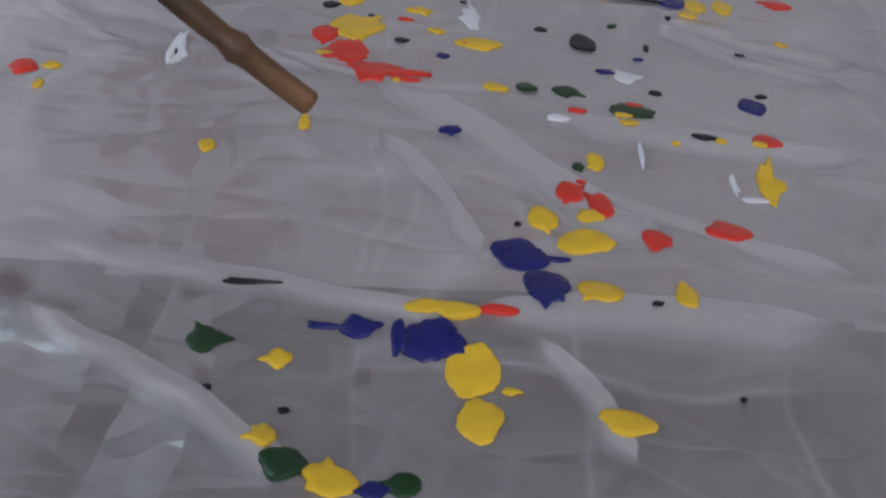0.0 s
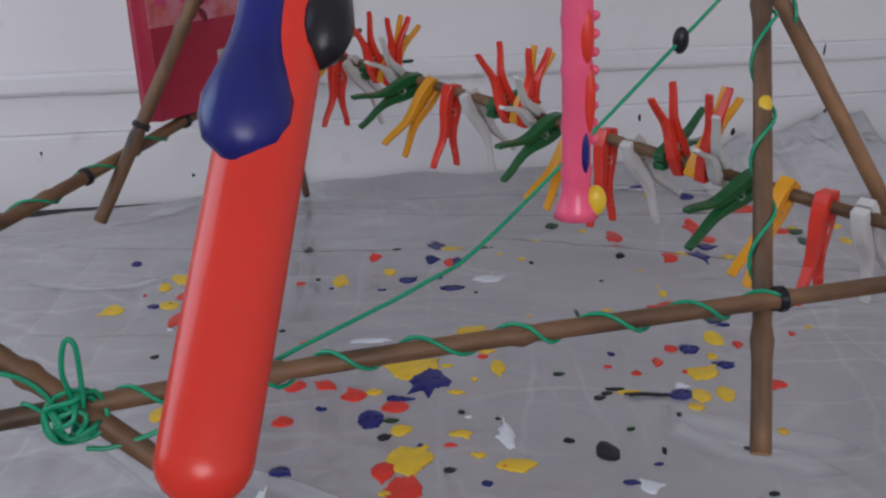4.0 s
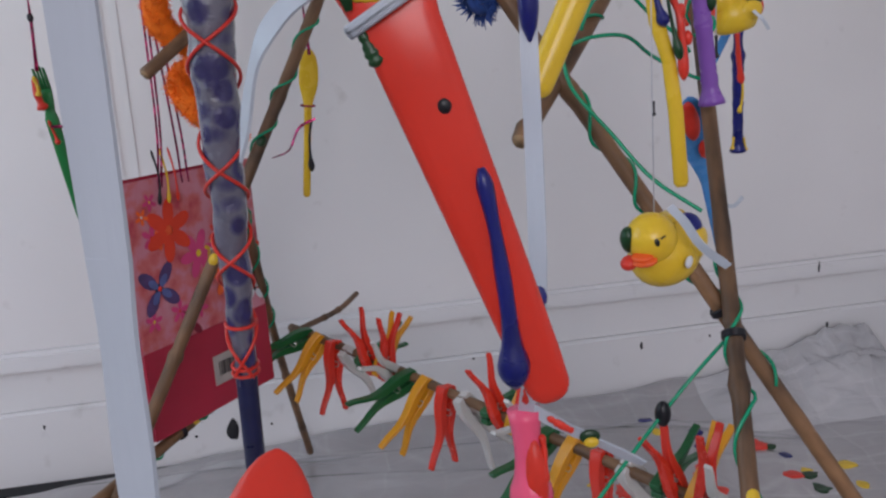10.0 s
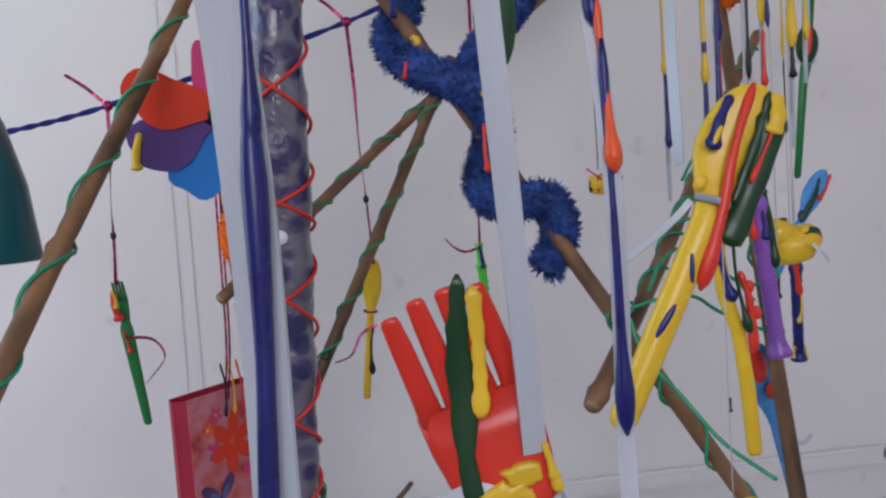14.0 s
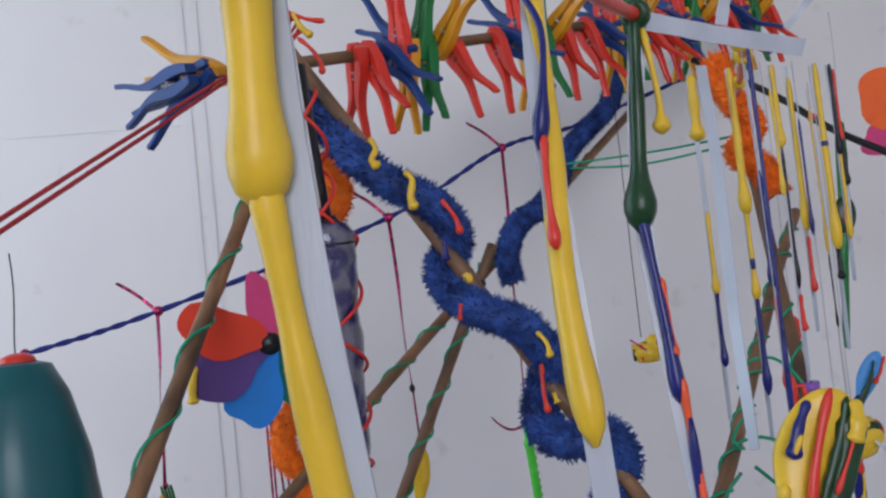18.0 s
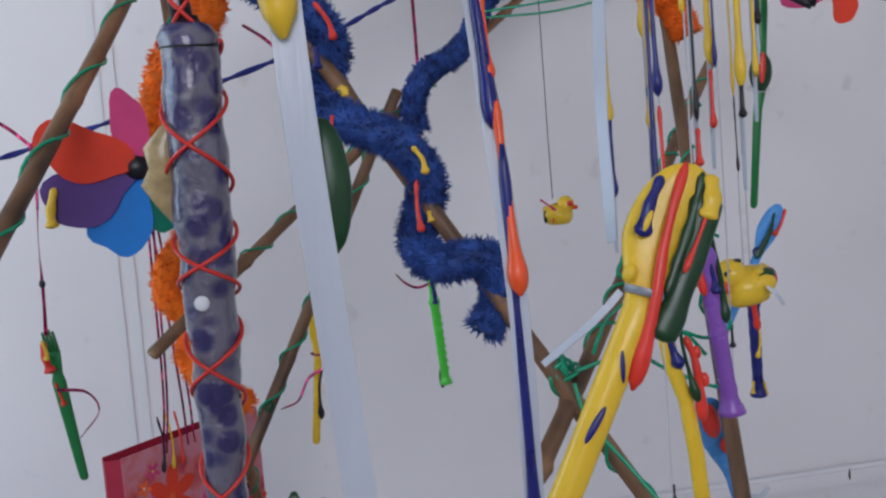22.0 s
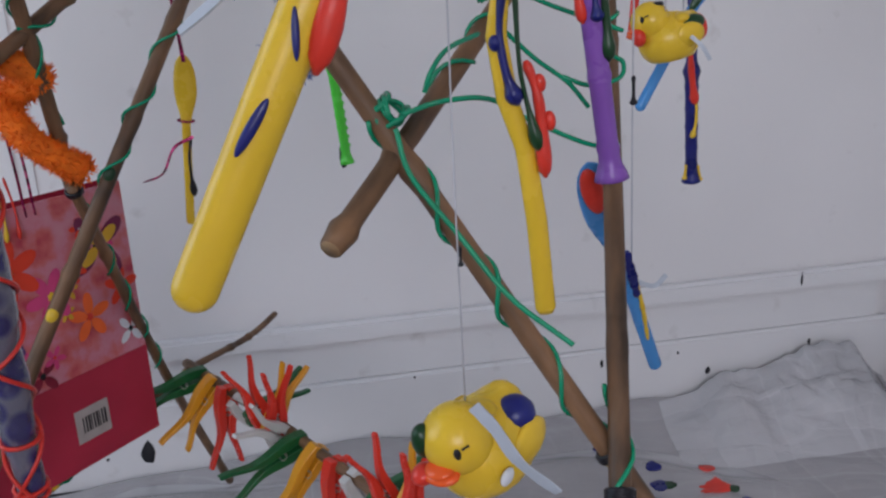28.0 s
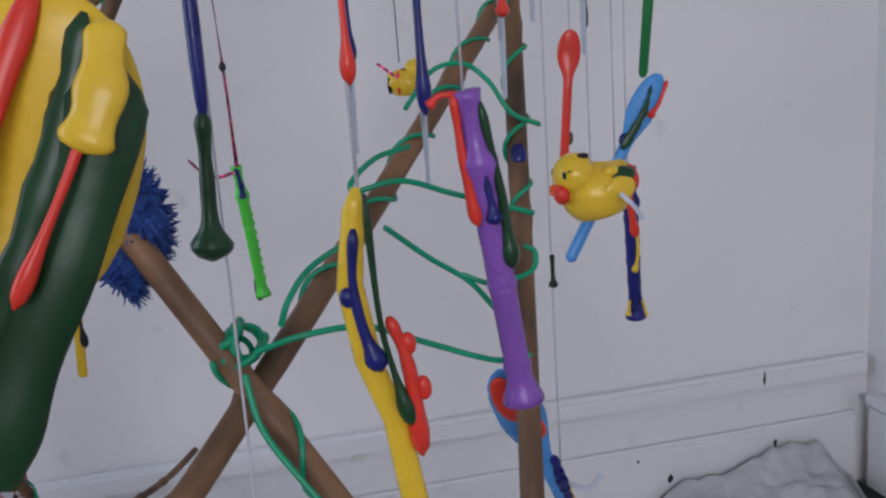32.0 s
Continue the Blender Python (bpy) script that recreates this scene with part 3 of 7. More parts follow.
# ---- bamboo frame ----
def bamboo(bottom, top, radius, label, wire=None, ties=(), joints=4, bow=0.004, spots=(), seed=1, knob=False, at=None, sag=(0.0, 0.0, 0.0)):
    """A cane with swollen joints; wire (from, to, pitch) winds a green wire round it between those shares of its length."""
    m, length = upright(bottom, top)
    cane = thing("bamboo_pole", label, "bamboo pole", "poles of the bamboo frame", m)
    dice = random.Random(seed)
    knots = sorted(dice.uniform(0.06, 0.94) if joints < 3 else (k + 0.5 + dice.uniform(-0.2, 0.2)) / joints for k in range(joints))
    knots = at or knots
    n = 96
    hang = m.to_3x3().inverted() @ Vector(sag)
    pts, rad = [], []
    for k in range(n + 1):
        s = k / n
        r = radius * (1.04 - 0.08 * s)
        for q in knots:
            r += radius * 0.30 * math.exp(-((s - q) * length / 0.0040) ** 2) - radius * 0.10 * math.exp(-(((s - q) * length - 0.009) / 0.0040) ** 2)
        if knob:
            r += radius * 0.40 * math.exp(-((s * length - 0.011) / 0.005) ** 2)
        droop = hang * (4 * s * (1 - s))
        pts.append((bow * math.sin(math.pi * s + seed) + droop.x, bow * math.sin(2 * math.pi * s + seed * 2) + droop.y, s * length + droop.z))
        rad.append(r)
    part("culm", sweep(pts, rad, 14), BAMBOO, cane)
    part("cut_end", sweep([(pts[0][0], pts[0][1], -0.0012), (pts[0][0], pts[0][1], 0.0008)], radius * 0.9, 14), CUT_BAMBOO, cane)
    if wire:
        for w0, w1, pitch in wire if isinstance(wire, list) else [wire]:
            helix = []
            for k in range(int((w1 - w0) * length / pitch * 14) + 2):
                s = w0 + k * pitch / 14 / length
                a = 2 * math.pi * k / 14 + seed
                i = min(n, max(0, int(s * n)))
                rr = rad[i] + 0.0013 + 0.0006 * math.sin(k * 0.37)
                helix.append((pts[i][0] + rr * math.cos(a), pts[i][1] + rr * math.sin(a), s * length + 0.002 * math.sin(k * 0.21)))
            part("wire_wrap", sweep(helix, 0.0014, 6), WIRE, cane, "glossy green coated wire wound round the cane")
    for s, material in ties:
        i = int(s * n)
        coil = [(pts[i][0] + (rad[i] + 0.0014) * math.cos(a), pts[i][1] + (rad[i] + 0.0014) * math.sin(a), s * length + 0.0016 * (a / math.tau - 1.5)) for a in [k * math.tau / 10 for k in range(34)]]
        part("tie", sweep(coil, 0.0016, 6), material, cane, "tight binding round the cane")
    for s, key in spots:
        i = int(s * n)
        part("paint_spot", ball((pts[i][0], pts[i][1] - rad[i] * 0.55, s * length), rad[i] * 0.8, rad[i] * 0.7, 0.008), PAINT[key], cane, key + " paint daub")
    return cane


bamboo((-0.335, 0.473, 0.2157), (0.42, 0.635, 0.2497), 0.0057, "brown bamboo crossbar wound with green wire", [(0.1312, 0.7011, 0.0544)], ((0.705, PAINT["black"]),), 5, seed=3)
bamboo((-0.0449, 0.5071, 0.0853), (-0.350, 0.490, 0.338), 0.0064, "short brown bamboo strut lashed to the crossbar", None, (), 4, seed=5, at=(0.115, 0.62))
bamboo((0.1744, 0.5353, 0.1637), (0.272, 1.12, 1.02), 0.0062, "upright brown bamboo post with green wire", [(0.1029, 0.386, 0.0707), (0.597, 0.77, 0.0455)], ((0.09, PAINT["black"]), (0.33, PAINT["black"])), 6, spots=((0.22, "yellow"), (0.645, "blue")), seed=8, sag=(0.012, 0.028, 0.0))
bamboo((0.4964, 0.7286, 0.012), (-0.1747, 0.828, 1.062), 0.0062, "long slanting bamboo pole with green wire", [(0.3598, 0.5992, 0.0608)], ((0.415, PAINT["black"]),), 5, spots=((0.80, "yellow"), (0.87, "blue")), seed=11, at=(0.10, 0.33, 0.572, 0.80))
bamboo((0.0688, 0.7406, 0.5877), (0.3409, 1.182, 0.894), 0.0062, "brown bamboo pole with a knobbly end", [(0.1995, 0.9434, 0.0514)], (), 3, seed=14, knob=True)
bamboo((-0.285, 0.43, 0.475), (-0.2262, 1.055, 1.067), 0.0066, "slanting bamboo pole wound with green wire", [(0.051, 0.8895, 0.092)], (), 4, seed=17)
bamboo((-0.3710, 0.967, 0.167), (-0.0131, 1.198, 0.8958), 0.0068, "long bamboo pole with green wire and yellow paint", [(0.5167, 0.9687, 0.0609)], ((0.13, PAINT["black"]), (0.94, PAINT["black"])), 6, spots=((0.39, "yellow"), (0.55, "green")), seed=20)
bamboo((-0.255, 1.0, 0.6455), (0.2104, 1.471, 1.093), 0.0062, "pale bamboo pole with a cut end", [(0.102, 0.5958, 0.0624)], (), 4, seed=23)
bamboo((-0.4692, 0.7684, 0.1877), (-0.204, 1.293, 0.278), 0.0066, "dark bamboo pole with green wire and tape", [(0.0508, 0.9418, 0.0785)], ((0.36, PAINT["black"]), (0.62, PAINT["black"])), 5, spots=((0.66, "yellow"), (0.72, "green"), (0.78, "blue")), seed=26)
bamboo((-0.2270, 1.503, 0.016), (-0.2114, 1.086, 0.5571), 0.0056, "thin dark bamboo leg with green wire", [(0.5464, 0.9795, 0.0606)], ((0.99, PAINT["black"]),), 4, seed=29)
bamboo((-0.2204, 1.107, 0.5557), (-0.1856, 0.8836, 1.117), 0.0064, "dark bamboo pole with green wire", [(0.1006, 0.8899, 0.0765)], (), 4, seed=32)
bamboo((-0.2041, 1.303, 0.2939), (0.374, 0.673, 0.2389), 0.0056, "bamboo bar that carries coloured clothes pegs", None, (), 6, seed=35)
bamboo((-0.195, 1.282, 0.2943), (-0.1245, 1.478, 0.2903), 0.0042, "thin bamboo stick pointing at the wall", None, (), 2, seed=38)
bamboo((-0.2828, 0.9237, 1.066), (0.4529, 1.518, 1.236), 0.0062, "bamboo bar high up that carries coloured clothes pegs", None, (), 5, seed=41)


# ---- shapes of the hanging things ----
def drip(points, radius, key, parent, label="", seg=8, bulb=1.7, name="paint_drip", material=None, flat=1.0):
    """A run of thick paint along points that ends in a swollen drop."""
    n = 26
    pts = glide(points, n)
    rad = []
    for k in range(n):
        s = k / (n - 1)
        r = radius * (0.75 + 0.10 * math.sin(7 * s + radius * 900) + 0.05 * math.sin(17 * s))
        r += radius * (bulb - 0.75) * math.exp(-((s - 0.90) / 0.085) ** 2)
        if s > 0.95:
            r *= max(0.25, math.sqrt(max(0.0, 1 - ((s - 0.95) / 0.052) ** 2)))
        if s < 0.06:
            r *= 0.4 + 10 * s
        rad.append(r)
    return part(name, sweep(pts, rad, seg if flat == 1.0 else 12, flat), material or PAINT[key], parent, label)


def smear(points, widths, thick, key, parent, label="", name="paint_streak"):
    """A flat streak of paint: points along its middle with half widths."""
    pts = glide(points, 18)
    w = [widths[min(len(widths) - 1, int(k / 18 * len(widths)))] for k in range(18)]
    w = [(w[max(0, k - 1)] + w[k] + w[min(17, k + 1)]) / 3 * (0.9 + 0.12 * math.sin(k * 1.9 + len(key))) for k in range(18)]
    w[0], w[-1] = w[0] * 0.3, w[-1] * 0.4
    bm = bmesh.new()
    sweep(pts, w, 10, thick / max(w), bm)
    return part(name, bm, PAINT[key], parent, label)


def daub(x, y, z, rx, rz, key, parent, seed, thick=0.0009, label=""):
    """A flat patch of paint with a ragged, splashed outline, facing -y."""
    dice = random.Random(seed)
    bm, n = bmesh.new(), 36
    arms = {dice.randrange(n): dice.uniform(0.15, 0.4) for _ in range(5)}
    reach = [1 + 0.10 * math.sin(2 * math.tau * k / n + seed) + dice.uniform(-0.05, 0.05) + arms.get(k, 0) + 0.5 * arms.get(k - 1, 0) for k in range(n)]
    rings = [[bm.verts.new((x + rx * s * r * math.cos(math.tau * k / n), y - d, z + rz * s * r * math.sin(math.tau * k / n))) for k, r in enumerate(reach)] for s, d in ((1.0, -0.0012), (1.0, thick * 0.3), (0.9, thick * 0.8), (0.5, thick))]
    for a, b in zip(rings, rings[1:]):
        for k in range(n):
            bm.faces.new((a[k], a[(k + 1) % n], b[(k + 1) % n], b[k]))
    bm.faces.new(rings[-1])
    bmesh.ops.recalc_face_normals(bm, faces=bm.faces)
    return part("paint_patch", bm, PAINT[key], parent, label)


def strip(points, width, parent=None, name="ribbon_strip", material=None, twist=0.0, thick=0.0004, n=40, turn=0.0):
    """A flat ribbon along points, its face turned to -y and turned further by twist over its length."""
    pts = glide(points, n)
    bm = bmesh.new()
    rings = []
    for k, p in enumerate(pts):
        way = (pts[min(k + 1, n - 1)] - pts[max(k - 1, 0)]).normalized()
        side = way.cross(Vector((0, 1, 0)))
        if side.length < 0.05:
            side = Vector((1, 0, 0))
        side.normalize()
        side = Matrix.Rotation(turn + twist * k / n + 0.12 * math.sin(k * 0.5), 3, way) @ side
        face = way.cross(side).normalized()
        rings.append([bm.verts.new(p + side * a * width / 2 + face * b * thick) for a, b in ((-1, -1), (1, -1), (1, 1), (-1, 1))])
    for a, b in zip(rings, rings[1:]):
        for k in range(4):
            bm.faces.new((a[k], a[(k + 1) % 4], b[(k + 1) % 4], b[k]))
    bm.faces.new(rings[0][::-1])
    bm.faces.new(rings[-1])
    ob = part(name, bm, material or RIBBON, parent)
    ob.data.set_sharp_from_angle(angle=0.8)
    return ob


def spoon_body(length, bowl, wide, handle, depth, end=None, blunt=2.6):
    """A moulded spoon along z: handle below, bowl above; a dished face turned to -y."""
    st = []
    neck = length - bowl
    end = end or handle
    for k in range(9):
        s = k / 8
        w = end * (1 - s) + handle * s
        z = s * neck
        if k == 0:
            for q in (0.02, 0.12, 0.3, 0.55, 0.8):
                st.append((0, 0, w * q, w * math.sqrt(1 - (1 - q) ** 2), depth * math.sqrt(1 - (1 - q) ** 2)))
            z = w
        st.append((0, 0, z, w, depth))
    for k in range(1, 19):
        s = k / 18
        s = 1 - (1 - s) ** 1.7
        rise = min(1.0, s / 0.5)
        blend = handle + (wide - handle) * (rise * rise * (3 - 2 * rise))
        w = blend * (1.0 if s < 0.5 else math.sqrt(max(0.003, 1 - ((s - 0.5) / 0.5) ** blunt)))
        st.append((0, depth * 0.9 * math.sin(math.pi * s), neck + bowl * s, w, depth * (1.0 if s < 0.6 else max(0.2, math.sqrt(max(0.0, 1 - ((s - 0.6) / 0.4) ** 2))))))
    return loft(st, 18)


def fork_body(length, head, wide, handle, depth):
    """A moulded fork along z with four tapering tines above a broad palm."""
    bm = bmesh.new()
    neck, tines = length - head, head * 0.44
    st = [(0, 0, q * handle, handle * math.sqrt(1 - (1 - q) ** 2), depth * math.sqrt(1 - (1 - q) ** 2)) for q in (0.02, 0.12, 0.3, 0.55, 0.8)]
    for k in range(1, 9):
        s = k / 8
        st.append((0, 0, neck * s, handle * (1.0 + 0.62 * s), depth))
    for s, w in ((0.25, 0.75), (0.5, 0.9), (0.75, 0.98), (1.0, 1.0)):
        st.append((0, depth * 1.6 * s, neck + (head - tines) * s, max(handle, wide * w), depth * 0.75))
    loft(st, 16, bm, 0.7)
    return bm


def fork_tines(length, head, wide, depth):
    """The four tapering tines of such a fork, one by one."""
    tines = head * 0.44
    for k in range(4):
        x = wide * (-0.745 + 0.497 * k)
        top = length - abs(k - 1.5) * 0.002
        yield loft([(x, depth * 1.6, length - tines - 0.004, wide * 0.236, depth * 0.62), (x, depth * 1.5, length - tines * 0.8, wide * 0.205, depth * 0.55),
                    (x, depth * 1.1, length - tines * 0.4, wide * 0.190, depth * 0.48), (x, depth * 0.7, top - 0.0015, wide * 0.165, depth * 0.42),
                    (x, depth * 0.62, top - 0.0003, wide * 0.135, depth * 0.34), (x, depth * 0.6, top, wide * 0.07, depth * 0.2)], 12, None, 0.6)


def flute_body(length, radius, waist=0.72, rings=6):
    """A toy whistle flute: a shaped mouthpiece above, ribs down the barrel and a bell below."""
    st = []
    for k in range(41):
        s = k / 40
        r = radius * (waist + 0.10 * s)
        r += radius * 0.5 * math.exp(-((s - 0.0) / 0.05) ** 2)
        for q in range(rings):
            r += radius * 0.11 * math.exp(-((s - 0.12 - 0.55 * q / max(1, rings - 1)) / 0.012) ** 2)
        r += radius * 0.28 * math.exp(-((s - 0.78) / 0.035) ** 2)
        if s > 0.8:
            r *= 1 - 0.22 * math.sin((s - 0.8) * 5 * math.pi)
        st.append((0, 0, s * length, r, r))
    return loft(st, 16)


def hanger(top, foot, radius=0.0005, label="thin white thread that hangs from the bar", material=None, name="hanging_thread", marks=(), parent=None):
    """A thread from the frame to a hanging thing, with beads of paint on it."""
    line = parent or thing(name, label, "thread", "threads of the hanging things")
    a, b = Vector(top), Vector(foot)
    bend = [a.lerp(b, s) + Vector((0.0012 * math.sin(5 * s), 0, 0)) for s in (0, 0.2, 0.4, 0.6, 0.8, 1.0)]
    part("strand", sweep(bend, radius, 6), material or THREAD, line)
    for s0, s1, r, key in marks:
        p, q = a.lerp(b, s0), a.lerp(b, s1)
        drip([p, p.lerp(q, 0.5), q], r, key, line, key + " paint run", bulb=1.5)
    return line


# ---- the red bar and the ribbons in front ----
bar = thing("painted_bar", "thin bar thickly painted in glossy red", "painted bar", m=Matrix.Translation((-0.082, 0.15, 0.898)))
BAR = [Vector(p) for p in ((-0.082, 0.15, 0.898), (-0.0438, 0.25, 0.9119), (-0.0001, 0.36, 0.9263), (0.0484, 0.4709, 0.9394), (0.0925, 0.555, 0.953), (0.1364, 0.64, 0.9668), (0.182, 0.80, 0.985), (0.235, 1.00, 1.005))]
pts = glide([p - BAR[0] for p in BAR], 60)
part("rod", sweep(pts, [0.0026 + 0.0003 * math.sin(k * 0.9) + 0.0003 * math.sin(k * 2.3) for k in range(60)], 12), PAINT["red"], bar)
for k, (i, key) in enumerate(((8, "yellow"), (17, "yellow"), (25, "green"), (33, "blue"), (42, "yellow"), (46, "yellow"), (54, "yellow"))):
    p = pts[i]
    way = (pts[i + 1] - pts[i - 1]).normalized()
    loop = [p + (Matrix.Rotation(a * math.tau / 12, 3, way) @ Vector((0, 0, 1))) * 0.0038 + way * 0.0012 * (a / 12) for a in range(26)]
    part("paint_wrap", sweep(loop, 0.0024, 8), PAINT[key], bar, key + " paint round a ribbon loop")

r1 = thing("hanging_ribbon", "white satin ribbon with yellow and navy paint runs", "ribbon", "ribbons on the red bar", Matrix.Translation((-0.034, 0.25, 0.49)))
strip([(-0.0098, 0, 0.422), (-0.0075, 0.003, 0.36), (-0.0010, 0.004, 0.30), (0.0030, 0.0035, 0.25), (0.0038, 0.0025, 0.20), (0.0040, 0.002, 0.130)], 0.0070, r1, twist=0.3)
strip([(0.0040, 0.002, 0.131), (0.0030, 0.002, 0.09), (0.0015, 0.002, 0.06), (-0.003, 0.012, 0.004)], 0.0068, r1, "ribbon_end", twist=0.9, turn=0.3)
drip([(-0.0098, -0.002, 0.424), (-0.0102, -0.002, 0.395), (-0.0113, 0.001, 0.364)], 0.0042, "yellow", r1, "thick yellow paint run", bulb=1.15)
drip([(-0.0113, 0.0, 0.372), (-0.0075, 0.003, 0.335), (-0.0018, 0.003, 0.300)], 0.0034, "yellow", r1, "thick yellow paint drop", bulb=1.3)
drip([(0.0030, 0.002, 0.318), (0.0045, 0.002, 0.292), (0.0050, 0.001, 0.272), (0.0046, 0.001, 0.255)], 0.0010, "blue", r1, "thin navy paint run on the ribbon's edge", bulb=1.3)
drip([(0.0046, 0.001, 0.262), (0.0044, 0.0, 0.232), (0.0036, -0.001, 0.210), (0.0026, -0.001, 0.193), (0.0022, -0.0015, 0.180)], 0.0021, "blue", r1, "swollen navy paint drop", bulb=2.1)
part("paint_bead", ball((0.0010, -0.0018, 0.1826), 0.0033, 0.0032, 0.0028), PAINT["blue"], r1, "navy paint bead")

r2 = thing("hanging_ribbon", "white satin ribbon with yellow, navy and red paint", "ribbon", "ribbons on the red bar", Matrix.Translation((0.006, 0.345, 0.68)))
strip([(-0.004, 0.014, 0.249), (-0.006, 0.0, 0.20), (-0.003, -0.012, 0.125), (0.0005, -0.008, 0.06), (0.004, 0.004, -0.006)], 0.0060, r2, twist=-0.3)
drip([(-0.005, 0.012, 0.252), (-0.0045, 0.003, 0.205), (-0.0060, -0.008, 0.160), (-0.0035, -0.0143, 0.124)], 0.0037, "yellow", r2, "yellow paint run", bulb=1.05)
drip([(-0.009, 0.010, 0.250), (-0.0085, 0.004, 0.235), (-0.0045, -0.001, 0.222), (-0.0055, -0.004, 0.207), (-0.008, -0.004, 0.192)], 0.0013, "blue", r2, "navy paint drop", bulb=1.5)
drip([(-0.0068, -0.006, 0.195), (-0.0074, -0.009, 0.183), (-0.0072, -0.011, 0.168)], 0.0012, "red", r2, "red paint drop", bulb=1.2)
part("paint_drip", ball((0.0002, -0.0055, 0.098), 0.0050, 0.0026, 0.0130), PAINT["green"], r2, "dark green paint drop behind the ribbon")

r3 = thing("hanging_ribbon", "white ribbon with green, orange and navy paint drops", "ribbon", "ribbons on the red bar", Matrix.Translation((0.045, 0.455, 0.504)))
strip([(0.003, 0.016, 0.434), (-0.004, 0.011, 0.358), (0.003, -0.004, 0.24), (0.0035, -0.002, 0.145), (0.0005, -0.022, 0.057), (-0.003, 0.010, 0.0)], 0.0064, r3, twist=0.4)
drip([(0.002, 0.014, 0.436), (-0.001, 0.012, 0.40), (-0.0055, 0.009, 0.352)], 0.0036, "green", r3, "dark green paint drop", bulb=1.75)
drip([(-0.005, 0.008, 0.36), (-0.002, 0.004, 0.325), (0.0, 0.0, 0.29)], 0.0027, "blue", r3, "navy paint run", bulb=1.0)
drip([(-0.001, 0.005, 0.335), (0.0, 0.002, 0.305)], 0.0018, "orange", r3, "orange paint run", bulb=1.2)
drip([(0.001, 0.0, 0.30), (0.0025, -0.003, 0.27), (0.0040, -0.0065, 0.2375)], 0.0021, "orange", r3, "orange and red paint drop", bulb=1.5)
drip([(0.002, -0.003, 0.285), (0.0032, -0.004, 0.21), (0.0038, -0.003, 0.143)], 0.0022, "blue", r3, "navy paint drop", bulb=1.6)
part("paint_spot", ball((0.0005, -0.023, 0.057), 0.0032, 0.0012, 0.004), PAINT["blue"], r3, "navy paint dab")
smear([(-0.0005, -0.014, 0.036), (-0.002, -0.004, 0.022), (-0.003, 0.006, 0.006)], [0.002, 0.0028, 0.002], 0.0008, "red", r3, "red paint smear")
drip([(0.0045, 0.014, 0.43), (0.007, 0.012, 0.405), (0.007, 0.011, 0.388)], 0.0018, "yellow", r3, "yellow paint drop", bulb=1.9)

r4 = thing("hanging_ribbon", "narrow white satin ribbon, slightly twisted", "ribbon", "ribbons on the red bar", Matrix.Translation((0.1075, 0.605, 0.745)))
strip([(0.018, 0.085, 0.222), (0.014, 0.06, 0.16), (0.003, 0.02, 0.07), (0.0, 0.0, 0.0)], 0.0066, r4, twist=1.0)

for points, width, turn in (
    (((0.0505, 0.4750, 0.9385), (0.0827, 0.4870, 0.9321), (0.1194, 0.5000, 0.9262)), 0.0070, 0.3), (((0.0091, 0.3700, 0.9314), (0.0193, 0.3750, 0.9417), (0.0316, 0.3800, 0.9522)), 0.006, 0.5),
    (((0.1213, 0.6200, 0.9722), (0.1258, 0.6200, 0.9875), (0.1363, 0.6200, 1.0036)), 0.007, 0.9), (((0.2009, 0.7500, 0.9997), (0.2221, 0.7450, 1.0213), (0.2423, 0.7400, 1.0387)), 0.005, 0.4),
):
    tail = thing("ribbon_tail", "loose white satin ribbon end on the red bar", "ribbon", "ribbon ends")
    strip(points, width, tail, twist=turn)

# ---- the red spoon ----
m, tall = upright((-0.0440, 0.1680, 0.4120), (-0.0262, 0.323, 0.5605))
m, tall = m @ Matrix.Diagonal((0.90, 0.86, tall / 0.264, 1)), 0.264
o = thing("serving_spoon", "large glossy red plastic spoon with yellow and navy paint", "spoon", "hanging spoons and forks", m)
part("spoon", spoon_body(tall, 0.112, 0.0168, 0.0080, 0.0050, 0.0064, 1.75), PLASTIC["red"], o)
smear([(-0.0105, -0.0008, tall - 0.046), (-0.004, -0.0012, tall - 0.060), (0.003, -0.0014, tall - 0.070), (0.0070, -0.0012, tall - 0.080), (0.0085, -0.0016, tall - 0.090), (0.0105, -0.0020, tall - 0.100)], [0.0012, 0.0055, 0.0092, 0.0100, 0.0085, 0.0035], 0.0016, "yellow", o, "broad yellow paint smear")
part("paint_spot", ball((-0.0050, -0.0046, tall - 0.099), 0.0072, 0.0038, 0.0066), PAINT["yellow"], o, "yellow paint blob")
part("paint_drip", ball((-0.0150, 0.0012, tall - 0.042), 0.0024, 0.003, 0.0056), PAINT["blue"], o, "navy paint bead")
drip([(-0.0040, -0.004, tall - 0.106), (-0.0032, -0.004, tall - 0.160), (-0.0022, -0.0036, tall - 0.212)], 0.0058, "blue", o, "thick navy paint drop", bulb=1.28, flat=0.65)
drip([(0.0066, -0.002, tall - 0.110), (0.0072, -0.0015, tall - 0.15), (0.0070, -0.001, tall - 0.190)], 0.0034, "black", o, "black paint drop", bulb=1.3)
drip([(-0.011, -0.001, tall - 0.07), (-0.0125, 0.0, tall - 0.09), (-0.0115, 0.0, tall - 0.11)], 0.0018, "green", o, "dark green paint run", bulb=1.2)
coil = [(0.0108 * math.cos(a), 0.0062 * math.sin(a), tall - 0.106 + 0.0004 * a) for a in [k * math.tau / 12 for k in range(26)]]
part("ribbon_tie", sweep(coil, 0.0020, 8, 0.35), RIBBON, o, "white satin ribbon tied round the neck")
